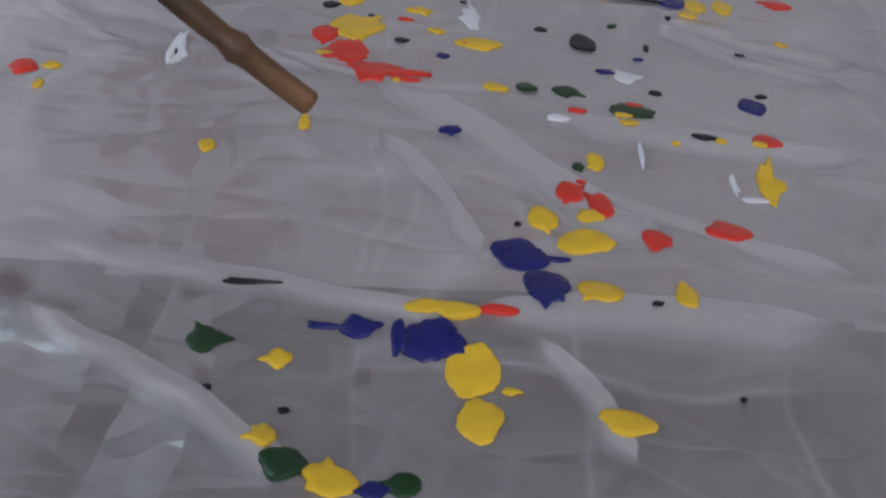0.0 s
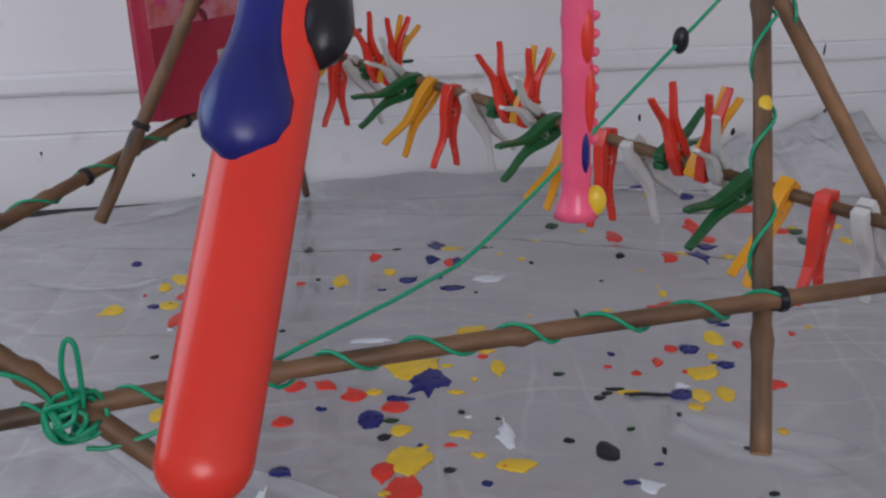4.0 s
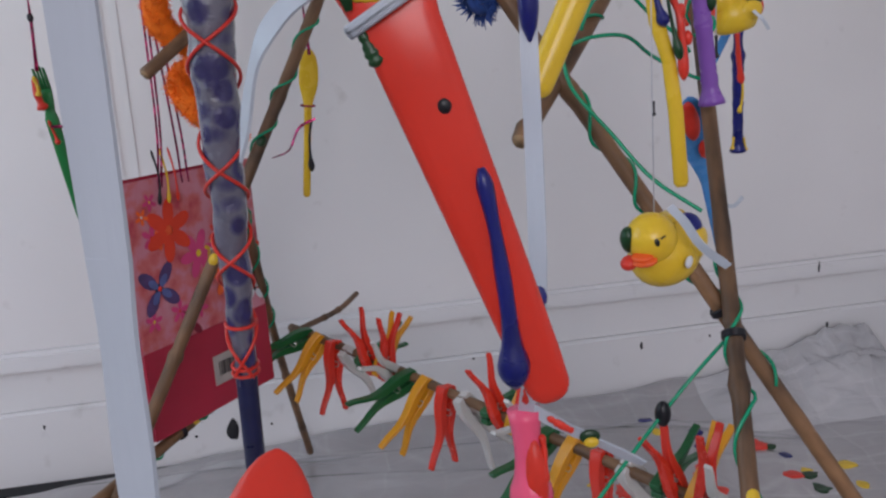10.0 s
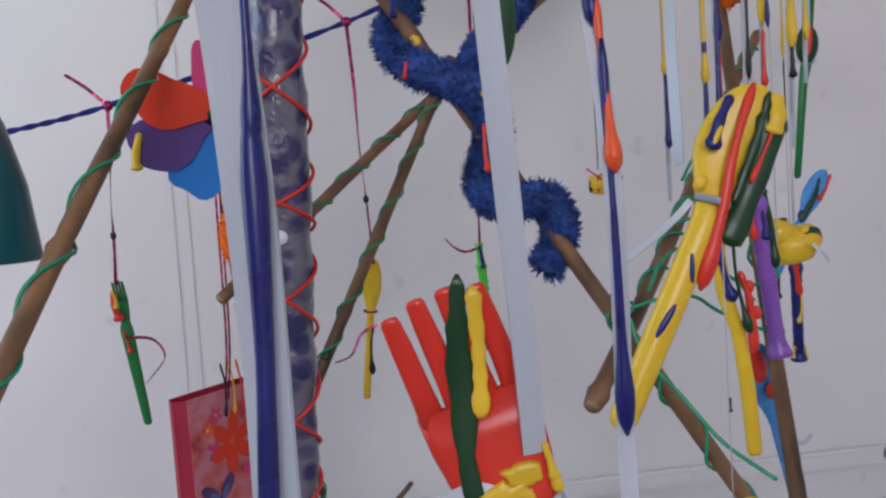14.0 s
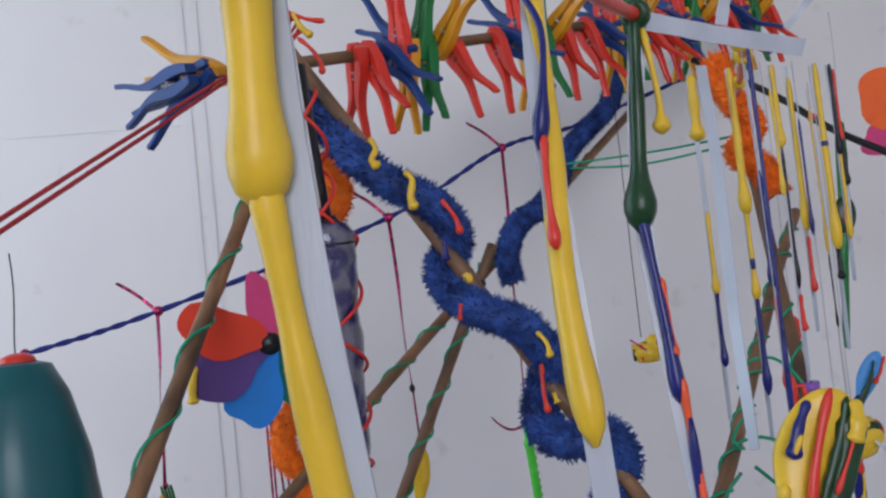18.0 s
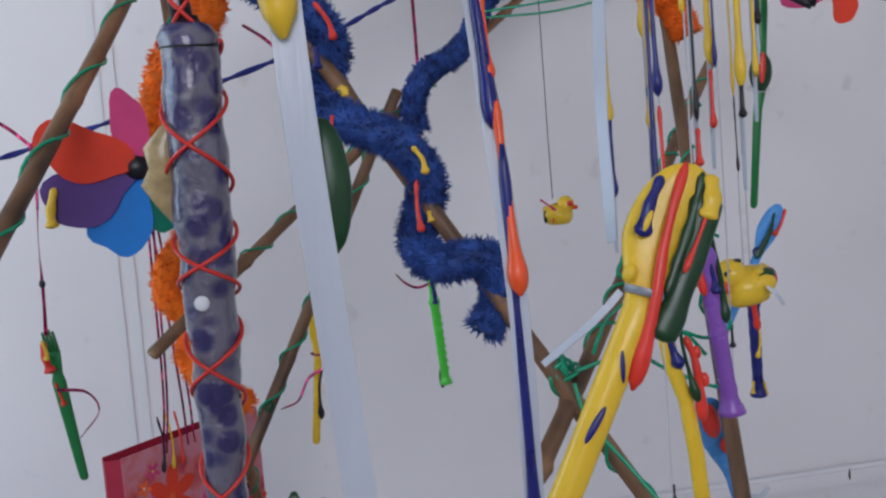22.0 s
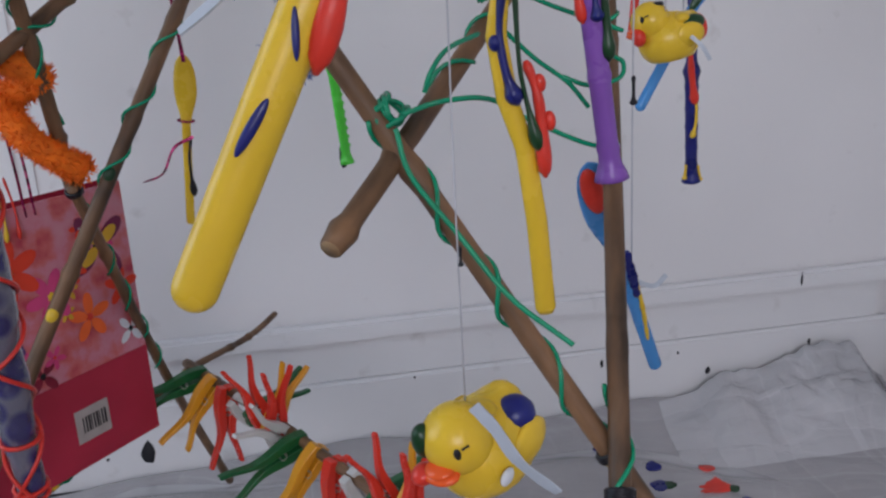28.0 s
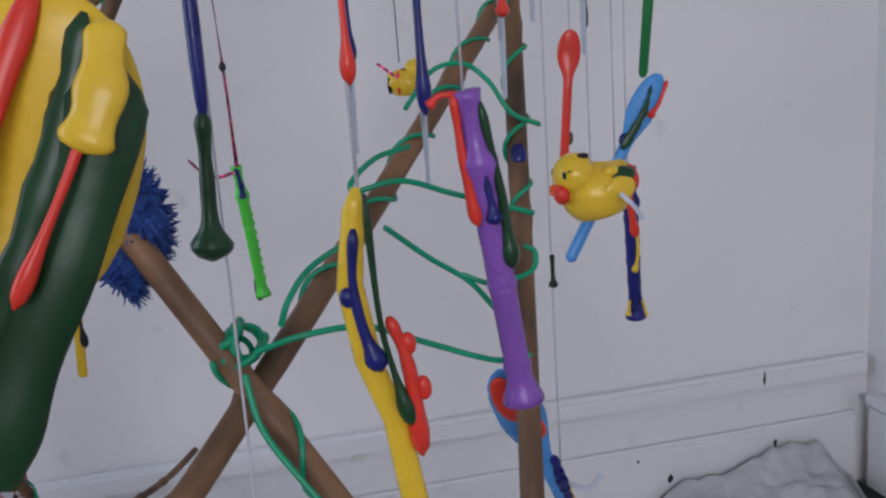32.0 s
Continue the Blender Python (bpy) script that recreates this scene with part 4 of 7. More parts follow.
tail = thing("ribbon_tail", "white satin ribbon end tied to the red spoon", "ribbon", "ribbon ends")
strip([(-0.0375, 0.2620, 0.4972), (-0.0178, 0.2620, 0.4926), (0.0028, 0.2630, 0.4939), (0.0337, 0.2650, 0.4960), (0.0604, 0.2650, 0.4931)], 0.0072, tail, twist=0.5)

# ---- the red fork ----
m, tall = upright((0.0405, 0.357, 0.5535), (-0.0140, 0.346, 0.7155))
o = thing("serving_fork", "glossy red plastic fork streaked with green and yellow paint", "fork", "hanging spoons and forks", m)
part("handle", fork_body(tall, 0.068, 0.0150, 0.0060, 0.0030), PLASTIC["red"], o)
for bm in fork_tines(tall, 0.068, 0.0150, 0.0030):
    part("tine", bm, PLASTIC["red"], o)
smear([(0.0085, 0.0006, tall + 0.001), (0.0050, 0.0010, tall - 0.008), (0.0018, 0.0016, tall - 0.016), (-0.0024, 0.0012, tall - 0.030), (-0.0070, -0.0004, tall - 0.044), (-0.0095, -0.0018, tall - 0.060)], [0.0020, 0.0030, 0.0036, 0.0040, 0.0028, 0.0026], 0.0004, "green", o, "broad dark green paint streak")
smear([(0.0108, 0.0002, tall - 0.003), (0.0070, 0.0008, tall - 0.016), (0.0040, 0.0006, tall - 0.025), (0.0006, 0.0000, tall - 0.034)], [0.0022, 0.0020, 0.0020, 0.0026], 0.0005, "yellow", o, "yellow paint streak")
daub(-0.002, -0.0010, tall - 0.056, 0.0075, 0.0046, "yellow", o, 3, label="yellow paint splash")
daub(0.005, -0.0008, tall - 0.051, 0.0040, 0.0034, "yellow", o, 8, label="yellow paint splash")
smear([(-0.009, -0.0015, tall - 0.064), (-0.008, -0.0018, tall - 0.074)], [0.0015, 0.0022], 0.0014, "green", o, "dark green paint streak")
smear([(0.0125, -0.0012, tall - 0.045), (0.0115, -0.0018, tall - 0.058)], [0.001, 0.0016], 0.0012, "yellow", o, "yellow paint streak")
drip([(0.0050, -0.003, 0.066), (0.0020, -0.0035, 0.048), (-0.0025, -0.0040, 0.028), (-0.0080, -0.0035, 0.009)], 0.0027, "blue", o, "long navy paint drop", bulb=1.5)
part("paint_spot", ball((0.0025, -0.0026, 0.083), 0.0018, 0.001, 0.002), PAINT["black"], o, "black paint spot")
coil = [(0.0118 * math.cos(a), 0.0048 * math.sin(a) - 0.0004, tall - 0.062 + 0.0025 * math.cos(a)) for a in [k * math.tau / 12 for k in range(26)]]
part("ribbon_tie", sweep(coil, 0.0018, 8, 0.35), RIBBON, o, "white ribbon tied round the handle")
tail = thing("ribbon_tail", "white satin ribbon end tied to the red fork", "ribbon", "ribbon ends")
strip([(0.0040, 0.3500, 0.6680), (-0.0132, 0.3490, 0.6611), (-0.0265, 0.3530, 0.6484), (-0.0350, 0.3600, 0.6226)], 0.0058, tail, twist=1.3)

# ---- the pink flute ----
m, tall = upright((0.047, 0.46, 0.343), (0.0415, 0.466, 0.506))
o = thing("toy_flute", "glossy pink plastic toy flute with red and navy paint", "toy flute", "hanging toy flutes", m)
part("barrel", flute_body(tall, 0.0078, 0.80, 5), PLASTIC["pink"], o)
part("paint_patch", ball((0.0022, -0.0046, tall - 0.031), 0.0046, 0.0036, 0.0200), PAINT["red"], o, "broad red paint patch")
drip([(0.0058, -0.003, tall - 0.010), (0.0062, -0.004, tall - 0.018), (0.0050, -0.005, tall - 0.030)], 0.0018, "red", o, "red paint run", bulb=1.2)
part("paint_patch", ball((0.0030, -0.0048, tall - 0.084), 0.0034, 0.0026, 0.0118), PAINT["red"], o, "red paint patch")
part("paint_patch", ball((0.0046, -0.0042, tall - 0.110), 0.0028, 0.0026, 0.0150), PAINT["red"], o, "red paint patch")
part("paint_spot", ball((0.0068, -0.0036, tall - 0.055), 0.0022, 0.002, 0.0030), PAINT["blue"], o, "navy paint bead")
part("paint_spot", ball((0.003, -0.0058, 0.03), 0.0018, 0.0012, 0.009), PAINT["blue"], o, "navy paint streak")
part("paint_drip", ball((0.008, -0.003, 0.008), 0.005, 0.004, 0.007), PAINT["yellow"], o, "yellow paint drop")
for k in range(8):
    part("rib", ball((0.0072, -0.001, 0.035 + 0.0075 * k), 0.0022, 0.0022, 0.0022, u=8, v=6), PLASTIC["pink"], o)
tail = thing("ribbon_tail", "painted white ribbon end tied to the pink flute", "ribbon", "ribbon ends")
strip([(0.0446, 0.4620, 0.5071), (0.0558, 0.4620, 0.4997), (0.0659, 0.4620, 0.4939), (0.0875, 0.4620, 0.4813)], 0.005, tail, twist=0.8)
smear([(0.0500, 0.4605, 0.5043), (0.0551, 0.4605, 0.5006), (0.0600, 0.4605, 0.4976)], [0.0014, 0.0018, 0.0014], 0.0008, "red", tail, "red paint smear")
part("paint_spot", ball((0.0663, 0.4605, 0.4950), 0.0042, 0.0012, 0.003), PAINT["green"], tail, "dark green paint dab")
part("paint_spot", ball((0.0666, 0.4595, 0.4930), 0.003, 0.0014, 0.0022), PAINT["yellow"], tail, "yellow paint dab")

# ---- the big yellow spoon ----
m, tall = upright((0.0592, 0.543, 0.6232), (0.1367, 0.558, 0.7785))
o = thing("serving_spoon", "large yellow plastic spoon striped with green and red paint", "spoon", "hanging spoons and forks", m)
part("spoon", spoon_body(tall, 0.068, 0.0182, 0.0072, 0.0056, 0.0068), PLASTIC["yellow"], o)
top = tall
smear([(0.0035, -0.0026, top - 0.002), (0.0062, -0.0034, top - 0.020), (0.0072, -0.0044, top - 0.042), (0.0075, -0.0050, top - 0.058)], [0.0022, 0.0030, 0.0030, 0.0022], 0.0014, "green", o, "dark green paint stripe")
drip([(0.0085, -0.0015, top - 0.008), (0.0118, -0.0026, top - 0.026), (0.0128, -0.0038, top - 0.044), (0.0128, -0.0045, top - 0.062), (0.0120, -0.0050, top - 0.076)], 0.0082, "green", o, "heavy dark green paint run", bulb=0.66, flat=0.42)
drip([(-0.0045, -0.002, top - 0.001), (-0.0035, -0.0045, top - 0.020), (-0.0010, -0.0060, top - 0.040), (0.0030, -0.0064, top - 0.058), (0.0066, -0.0050, top - 0.078), (0.0092, -0.0030, top - 0.100)], 0.0032, "red", o, "long red paint run with a round drop", bulb=1.25, flat=0.6)
drip([(0.0095, -0.0045, top - 0.006), (0.0105, -0.0072, top - 0.024), (0.0100, -0.0086, top - 0.046)], 0.0012, "red", o, "thin red paint line", bulb=1.2)
drip([(0.0070, -0.0032, top - 0.002), (0.0105, -0.0062, top - 0.012), (0.0112, -0.0072, top - 0.021)], 0.0046, "yellow", o, "yellow paint drop", bulb=1.0, flat=0.45)
drip([(-0.0120, -0.0008, top - 0.010), (-0.0128, -0.0032, top - 0.024), (-0.0112, -0.0042, top - 0.038)], 0.0034, "blue", o, "navy paint drop", bulb=1.2, flat=0.5)
part("paint_drip", ball((-0.0116, -0.0056, top - 0.031), 0.0014, 0.0012, 0.0050), PAINT["yellow"], o, "yellow paint drop")
part("paint_drip", ball((-0.0100, -0.0030, top - 0.054), 0.0032, 0.0026, 0.0042), PAINT["yellow"], o, "yellow paint knob")
for x, z, w, h, turn in ((0.0010, top - 0.092, 0.0011, 0.0070, -24), (-0.0008, top - 0.119, 0.0017, 0.0090, 8)):
    streak = part("paint_spot", ball((0, 0, 0), w, 0.001, h), PAINT["blue"], o, "navy paint streak")
    streak.matrix_local = Matrix.Translation((x, -0.0060, z)) @ Matrix.Rotation(radians(turn), 4, "Y")
coil = [(0.0090 * math.cos(a), 0.0068 * math.sin(a), top - 0.059 + 0.0012 * math.cos(a)) for a in [k * math.tau / 12 for k in range(26)]]
part("ribbon_tie", sweep(coil, 0.0018, 8, 0.35), RIBBON, o, "white ribbon tied round the neck")
tail = thing("ribbon_tail", "white satin ribbon end tied to the yellow spoon", "ribbon", "ribbon ends")
strip([(0.0999, 0.5530, 0.7273), (0.0921, 0.5530, 0.7194), (0.0816, 0.5530, 0.7107), (0.0644, 0.5530, 0.6983)], 0.0034, tail, twist=0.9)


# ---- rubber ducks ----
def duck(name_label, size, m, patches):
    d = thing("rubber_duck", name_label, "rubber duck", "hanging rubber ducks", m)
    bm = ball((0, 0, 0), 0.45 * size, 0.38 * size, 0.37 * size, u=24, v=16)
    for v in bm.verts:
        if v.co.x > 0.2 * size:
            v.co.z += (v.co.x - 0.2 * size) ** 2 / size * 3.2
        if v.co.z < -0.26 * size:
            v.co.z = -0.26 * size - (v.co.z + 0.26 * size) * -0.3
    part("body", bm, PLASTIC["yellow"], d)
    part("head", ball((-0.24 * size, 0, 0.30 * size), 0.27 * size, 0.27 * size, 0.27 * size, u=20, v=14), PLASTIC["yellow"], d)
    bill = ball((-0.50 * size, 0, 0.185 * size), 0.11 * size, 0.155 * size, 0.05 * size)
    ball((-0.50 * size, 0, 0.235 * size), 0.10 * size, 0.12 * size, 0.04 * size, bm=bill)
    part("beak", bill, PLASTIC["orange"], d)
    for y in (-0.34, 0.34):
        part("wing", ball((0.12 * size, y * size, 0.04 * size), 0.22 * size, 0.06 * size, 0.16 * size), PLASTIC["yellow"], d)
    for y in (-1, 1):
        eye = part("eye", ball((-0.43 * size, y * 0.155 * size, 0.37 * size), 0.03 * size, 0.03 * size, 0.05 * size), PAINT["black"], d)
        if size > 0.05:
            part("lash", sweep([(-0.41 * size, y * 0.19 * size, 0.405 * size), (-0.365 * size, y * 0.225 * size, 0.42 * size)], 0.009 * size, 6), PAINT["black"], eye)
    for centre, radii, key in patches:
        part("paint_patch", ball([c * size for c in centre], *(r * size for r in radii)), PAINT[key], d, key + " paint patch")
    return d


duck("yellow rubber duck with navy and green paint and orange beak", 0.0545, Matrix.Translation((0.1425, 0.640, 0.5255)) @ Matrix.Rotation(radians(52), 4, "Z") @ Matrix.Rotation(radians(-20), 4, "Y"), (
    ((0.20, -0.20, 0.19), (0.16, 0.16, 0.15), "blue"), ((-0.40, 0.17, 0.36), (0.10, 0.09, 0.15), "green"), ((-0.54, 0.14, 0.17), (0.10, 0.09, 0.075), "red"),
    ((0.02, -0.05, 0.36), (0.10, 0.14, 0.05), "yellow"), ((-0.2505, -0.3748, 0.0463), (0.08, 0.03, 0.06), "white")))
thread = hanger((0.136, 0.64, 0.966), (0.1365, 0.634, 0.5449), 0.00038, marks=((0.84, 0.86, 0.0008, "black"),))
drip([(0.1381, 0.634, 0.969), (0.1378, 0.6326, 0.8616), (0.1365, 0.6312, 0.7492)], 0.0016, "blue", thread, "thin navy paint run", bulb=1.0)
drip([(0.1364, 0.6313, 0.7561), (0.1355, 0.6311, 0.7385), (0.1345, 0.6308, 0.72)], 0.0026, "green", thread, "dark green paint teardrop", bulb=2.0)
tail = thing("ribbon_tail", "white ribbon end tied round the rubber duck", "ribbon", "ribbon ends")
strip([(0.1384, 0.6120, 0.5562), (0.1459, 0.6100, 0.5475), (0.1545, 0.6080, 0.5341), (0.1687, 0.6060, 0.5218)], 0.005, tail, twist=0.7)

duck("yellow rubber duck splashed with green and red paint", 0.056, Matrix.Translation((0.3060, 1.008, 0.6640)) @ Matrix.Rotation(radians(16), 4, "Z") @ Matrix.Rotation(radians(-12), 4, "Y"), (
    ((0.22, -0.24, 0.16), (0.20, 0.12, 0.12), "green"), ((0.10, -0.2, 0.26), (0.12, 0.14, 0.08), "yellow"), ((-0.50, -0.1, 0.15), (0.10, 0.10, 0.12), "red"),
    ((-0.16, -0.08, 0.50), (0.12, 0.08, 0.05), "black"), ((0.42, -0.08, 0.06), (0.10, 0.14, 0.18), "red")))
hanger((0.3, 0.9987, 1.003), (0.3005, 0.9947, 0.6827), marks=((0.05, 0.5, 0.0012, "yellow"), (0.5, 0.72, 0.001, "black")))
tail = thing("ribbon_tail", "white ribbon end tied round the rubber duck", "ribbon", "ribbon ends")
strip([(0.3154, 0.9821, 0.6665), (0.3234, 0.98, 0.6585), (0.3294, 0.9799, 0.6486)], 0.003, tail)

duck("small yellow rubber duck with red and black paint stripes", 0.046, Matrix.Translation((0.1815, 1.392, 0.7330)) @ Matrix.Rotation(radians(165), 4, "Z"), (
    ((-0.38, 0.16, 0.32), (0.12, 0.12, 0.10), "red"), ((0.1, 0.34, 0.05), (0.05, 0.05, 0.28), "red"), ((0.35, 0.2, -0.02), (0.06, 0.1, 0.2), "black"), ((0.0, 0.1, 0.33), (0.1, 0.1, 0.03), "black")))
hanger((0.174, 1.392, 1.19), (0.1765, 1.39, 0.756), 0.0007, "thin gold thread with dried paint", PAINT["black"])
tail = thing("curled_ribbon", "short curled metallic pink ribbon end", "ribbon", "pink ribbon ends")
strip([(0.1729, 1.34, 0.7411), (0.1629, 1.34, 0.7491), (0.153, 1.34, 0.7571)], 0.0026, tail, material=FOIL)


# ---- things on the blue cord ----
cord = thing("wool_cord", "twisted navy wool cord strung across the frame", "cord", m=Matrix.Translation((-0.7938, 1.074, 0.7821)))
o0 = Vector((-0.7938, 1.074, 0.7821))
line = glide([Vector(p) - o0 for p in ((-0.7938, 1.074, 0.7821), (-0.531, 1.065, 0.8261), (-0.3986, 1.111, 0.8583), (-0.1338, 1.1575, 0.9393), (0.0086, 1.2709, 1.0241), (0.1166, 1.385, 1.062), (0.2946, 1.483, 1.131))], 150)
for turn in (0, math.pi):
    part("strand", sweep([p + Vector((0, math.sin(k * 0.8 + turn), math.cos(k * 0.8 + turn))) * 0.0016 for k, p in enumerate(line)], 0.0019, 6), CORD_BLUE, cord)
for p in ((-0.3986, 1.111, 0.8583), (-0.1338, 1.1575, 0.9393), (0.0086, 1.2709, 1.0241), (-0.531, 1.065, 0.8261)):
    part("knot", ball(Vector(p) - o0, 0.006, 0.005, 0.006), FOIL, cord, "dark knot of metallic ribbon")


def foil_hanger(top, foot, curl):
    h = thing("hanging_ribbon", "thin metallic pink ribbon knotted to the blue cord", "ribbon", "pink hanging ribbons")
    a, b = Vector(top), Vector(foot)
    strip([a.lerp(b, s) + Vector((0.001 * math.sin(9 * s), 0, 0)) for s in (0, 0.25, 0.5, 0.75, 1)], 0.0042, h, material=FOIL, twist=2.4)
    strip([a, a + Vector((-0.02, -0.004, 0.02)), a + Vector((-0.042, -0.006, 0.036))], 0.0038, h, name="ribbon_end", material=FOIL, twist=0.8)
    part("knot", ball(a.lerp(b, 0.72), 0.0035, 0.003, 0.005), PAINT["black"], h, "dark knot")
    c = [Vector(b) + Vector(p) for p in curl]
    strip(c, 0.0034, h, name="ribbon_curl", material=FOIL, twist=1.5)
    return h


foil_hanger((-0.3986, 1.109, 0.8583), (-0.413, 1.122, 0.658), ((0.006, 0, -0.06), (0.04, -0.006, -0.064), (0.052, -0.008, -0.085), (0.03, -0.01, -0.112)))
foil_hanger((-0.1338, 1.156, 0.9393), (-0.1288, 1.209, 0.657), ((0.0, 0, -0.075), (-0.02, -0.004, -0.085), (-0.034, -0.006, -0.11), (-0.055, -0.008, -0.118)))
foil_hanger((0.0086, 1.269, 1.0241), (0.0025, 1.322, 0.6650), ((0.0, 0, -0.004), (-0.02, -0.004, -0.008), (-0.035, -0.006, 0.0), (-0.046, -0.006, 0.012)))

m, tall = upright((-0.402, 1.155, 0.487), (-0.414, 1.125, 0.664))
o = thing("plastic_fork", "dark green plastic fork with red and yellow paint", "fork", "hanging spoons and forks", m)
part("handle", fork_body(tall, 0.06, 0.0075, 0.0048, 0.0028), PLASTIC["green"], o)
for bm in fork_tines(tall, 0.06, 0.0075, 0.0028):
    part("tine", bm, PLASTIC["green"], o)
drip([(-0.004, -0.004, tall - 0.012), (-0.005, -0.006, tall - 0.03), (-0.003, -0.006, tall - 0.048)], 0.0052, "red", o, "red paint blob", bulb=1.4)
drip([(-0.004, -0.007, tall - 0.01), (-0.001, -0.009, tall - 0.022), (-0.003, -0.009, tall - 0.032)], 0.0026, "yellow", o, "yellow paint blob", bulb=1.3)
drip([(-0.003, -0.003, tall - 0.06), (0.001, -0.004, tall - 0.088)], 0.002, "red", o, "red paint run")

m, tall = upright((-0.1526, 1.239, 0.4835), (-0.1288, 1.2106, 0.6640))
o = thing("plastic_spoon", "amber yellow plastic spoon with black paint drips", "spoon", "hanging spoons and forks", m)
part("spoon", spoon_body(tall, 0.075, 0.0118, 0.0046, 0.0034), PLASTIC["yellow"], o)
drip([(0.005, -0.002, tall - 0.085), (0.003, -0.004, tall - 0.11), (0.0065, -0.003, tall - 0.15)], 0.0020, "black", o, "black paint drip", bulb=2.0)
part("ribbon_tie", sweep([(0.0085 * math.cos(a), 0.0042 * math.sin(a), tall - 0.068) for a in [k * math.tau / 12 for k in range(14)]], 0.0012, 6), FOIL, o, "thin red ribbon tie")

m, tall = upright((0.0100, 1.342, 0.5235), (0.0015, 1.325, 0.6660))
o = thing("toy_flute", "bright lime green plastic toy flute", "toy flute", "hanging toy flutes", m)
part("barrel", flute_body(tall, 0.0068, 0.78, 7), PLASTIC["lime"], o)
for k in range(8):
    part("rib", ball((0.0056, -0.001, 0.022 + 0.010 * k), 0.0020, 0.0020, 0.0024, u=8, v=6), PLASTIC["lime"], o)
drip([(0.0, -0.004, tall), (0.002, -0.005, tall - 0.02), (0.001, -0.005, tall - 0.034)], 0.0036, "blue", o, "navy paint drip", bulb=1.3)
drip([(-0.005, 0.002, 0.02), (-0.007, 0.002, 0.005), (-0.004, 0.002, -0.006)], 0.0026, "black", o, "black paint drip", bulb=1.2)


# ---- clothes pegs ----
def peg_arm(side, length):
    """One wavy leg of a plastic peg in the xz plane; the jaw is at the top."""
    bm = bmesh.new()
    rings = []
    for k in range(13):
        s = k / 12
        x = side * (0.0018 + length * (0.03 + 0.13 * max(0.0, s - 0.2) ** 1.15 + 0.10 * max(0.0, s - 0.72) ** 1.3) + 0.0024 * math.sin(s * 8.2))
        w, d = 0.0034 - 0.0016 * s + 0.0016 * math.sin(math.pi * min(1, s * 1.5)), 0.0054 - 0.0022 * s
        rings.append([bm.verts.new((x + a * w, b * d, 0.010 - s * length)) for a, b in ((-1, -1), (1, -1), (1, 1), (-1, 1))])
    for a, b in zip(rings, rings[1:]):
        for k in range(4):
            bm.faces.new((a[k], a[(k + 1) % 4], b[(k + 1) % 4], b[k]))
    bm.faces.new(rings[0][::-1])
    bm.faces.new(rings[-1])
    bmesh.ops.recalc_face_normals(bm, faces=bm.faces)
    bmesh.ops.bevel(bm, geom=list(bm.edges), offset=0.0006, segments=1, affect="EDGES")
    return bm


def peg(key, label, group):
    p = thing("clothes_peg", label, "clothes peg", group)
    for side in (-1, 1):
        part("arm", peg_arm(side, 0.080), PLASTIC[key], p, "", False)
    coil = [(0.0032 * math.cos(a), -0.005 + 0.010 * a / 30, -0.016 + 0.0032 * math.sin(a)) for a in [k * 0.6 for k in range(50)]]
    part("spring", sweep(coil, 0.0006, 5), STEEL, p, "steel spring coil")
    return p


PEGS = {}
for key, word in (("peg_green", "dark green"), ("amber", "amber yellow"), ("red", "bright red"), ("white", "off-white"), ("blue", "blue"), ("green", "green")):
    PEGS[key] = peg(key, word + " plastic clothes peg clipped to a bamboo bar", "clothes pegs on the bamboo bars")


USED = set()


def clip_pegs(a, b, sequence, scale, seed):
    """Pegs clipped along the bar from a to b: (share, key, degrees round the bar, degrees of lean along it)."""
    a, b = Vector(a), Vector(b)
    way = (b - a).normalized()
    side = way.cross(Vector((0, 0, 1))).normalized()
    dice = random.Random(seed)
    for share, key, turn, lean in sequence:
        t = radians(turn + dice.uniform(-6, 6))
        out = side * math.cos(t) - Vector((0, 0, 1)) * math.sin(t)
        out = (out + way * math.tan(radians(lean + dice.uniform(-5, 5)))).normalized()
        z = -out
        y = (way - z * z.dot(way)).normalized()
        x = y.cross(z)
        m = Matrix((x, y, z)).transposed().to_4x4()
        m.translation = a.lerp(b, share)
        if key in USED:
            ob = copy_thing(PEGS[key], m @ Matrix.Scale(scale, 4))
            ob.scale = (scale, scale, scale)
        else:
            PEGS[key].matrix_world = m @ Matrix.Scale(scale, 4)
            USED.add(key)


LOW_A, LOW_B = (-0.1991, 1.293, 0.2926), (0.3162, 0.7353, 0.2442)
low = []
for s in (0.124, 0.397, 0.678, 0.964):
    low += [(s - 0.085, "peg_green", 14, -4), (s - 0.045, "amber", 56, -8), (s, "red", 88, 2), (s + 0.042, "white", 122, 6)]
ups = []
for s in (0.249, 0.532, 0.809):
    ups += [(s - 0.045, "peg_green", 192, -4), (s - 0.022, "red", 284, -8), (s + 0.0, "amber", 250, 6), (s + 0.012, "red", 268, 6), (s + 0.032, "white", 322, 12)]
clip_pegs(LOW_A, LOW_B, low, 1.18, 4)
clip_pegs(LOW_A, LOW_B, ups, 1.02, 6)
HIGH_A, HIGH_B = (-0.2828, 0.9237, 1.066), (0.4529, 1.518, 1.236)
high = [(0.0, "blue", 178, -20), (0.02, "blue", 160, -30), (0.03, "amber", 214, -24), (0.10, "green", 110, -4), (0.20, "red", 120, 10)]
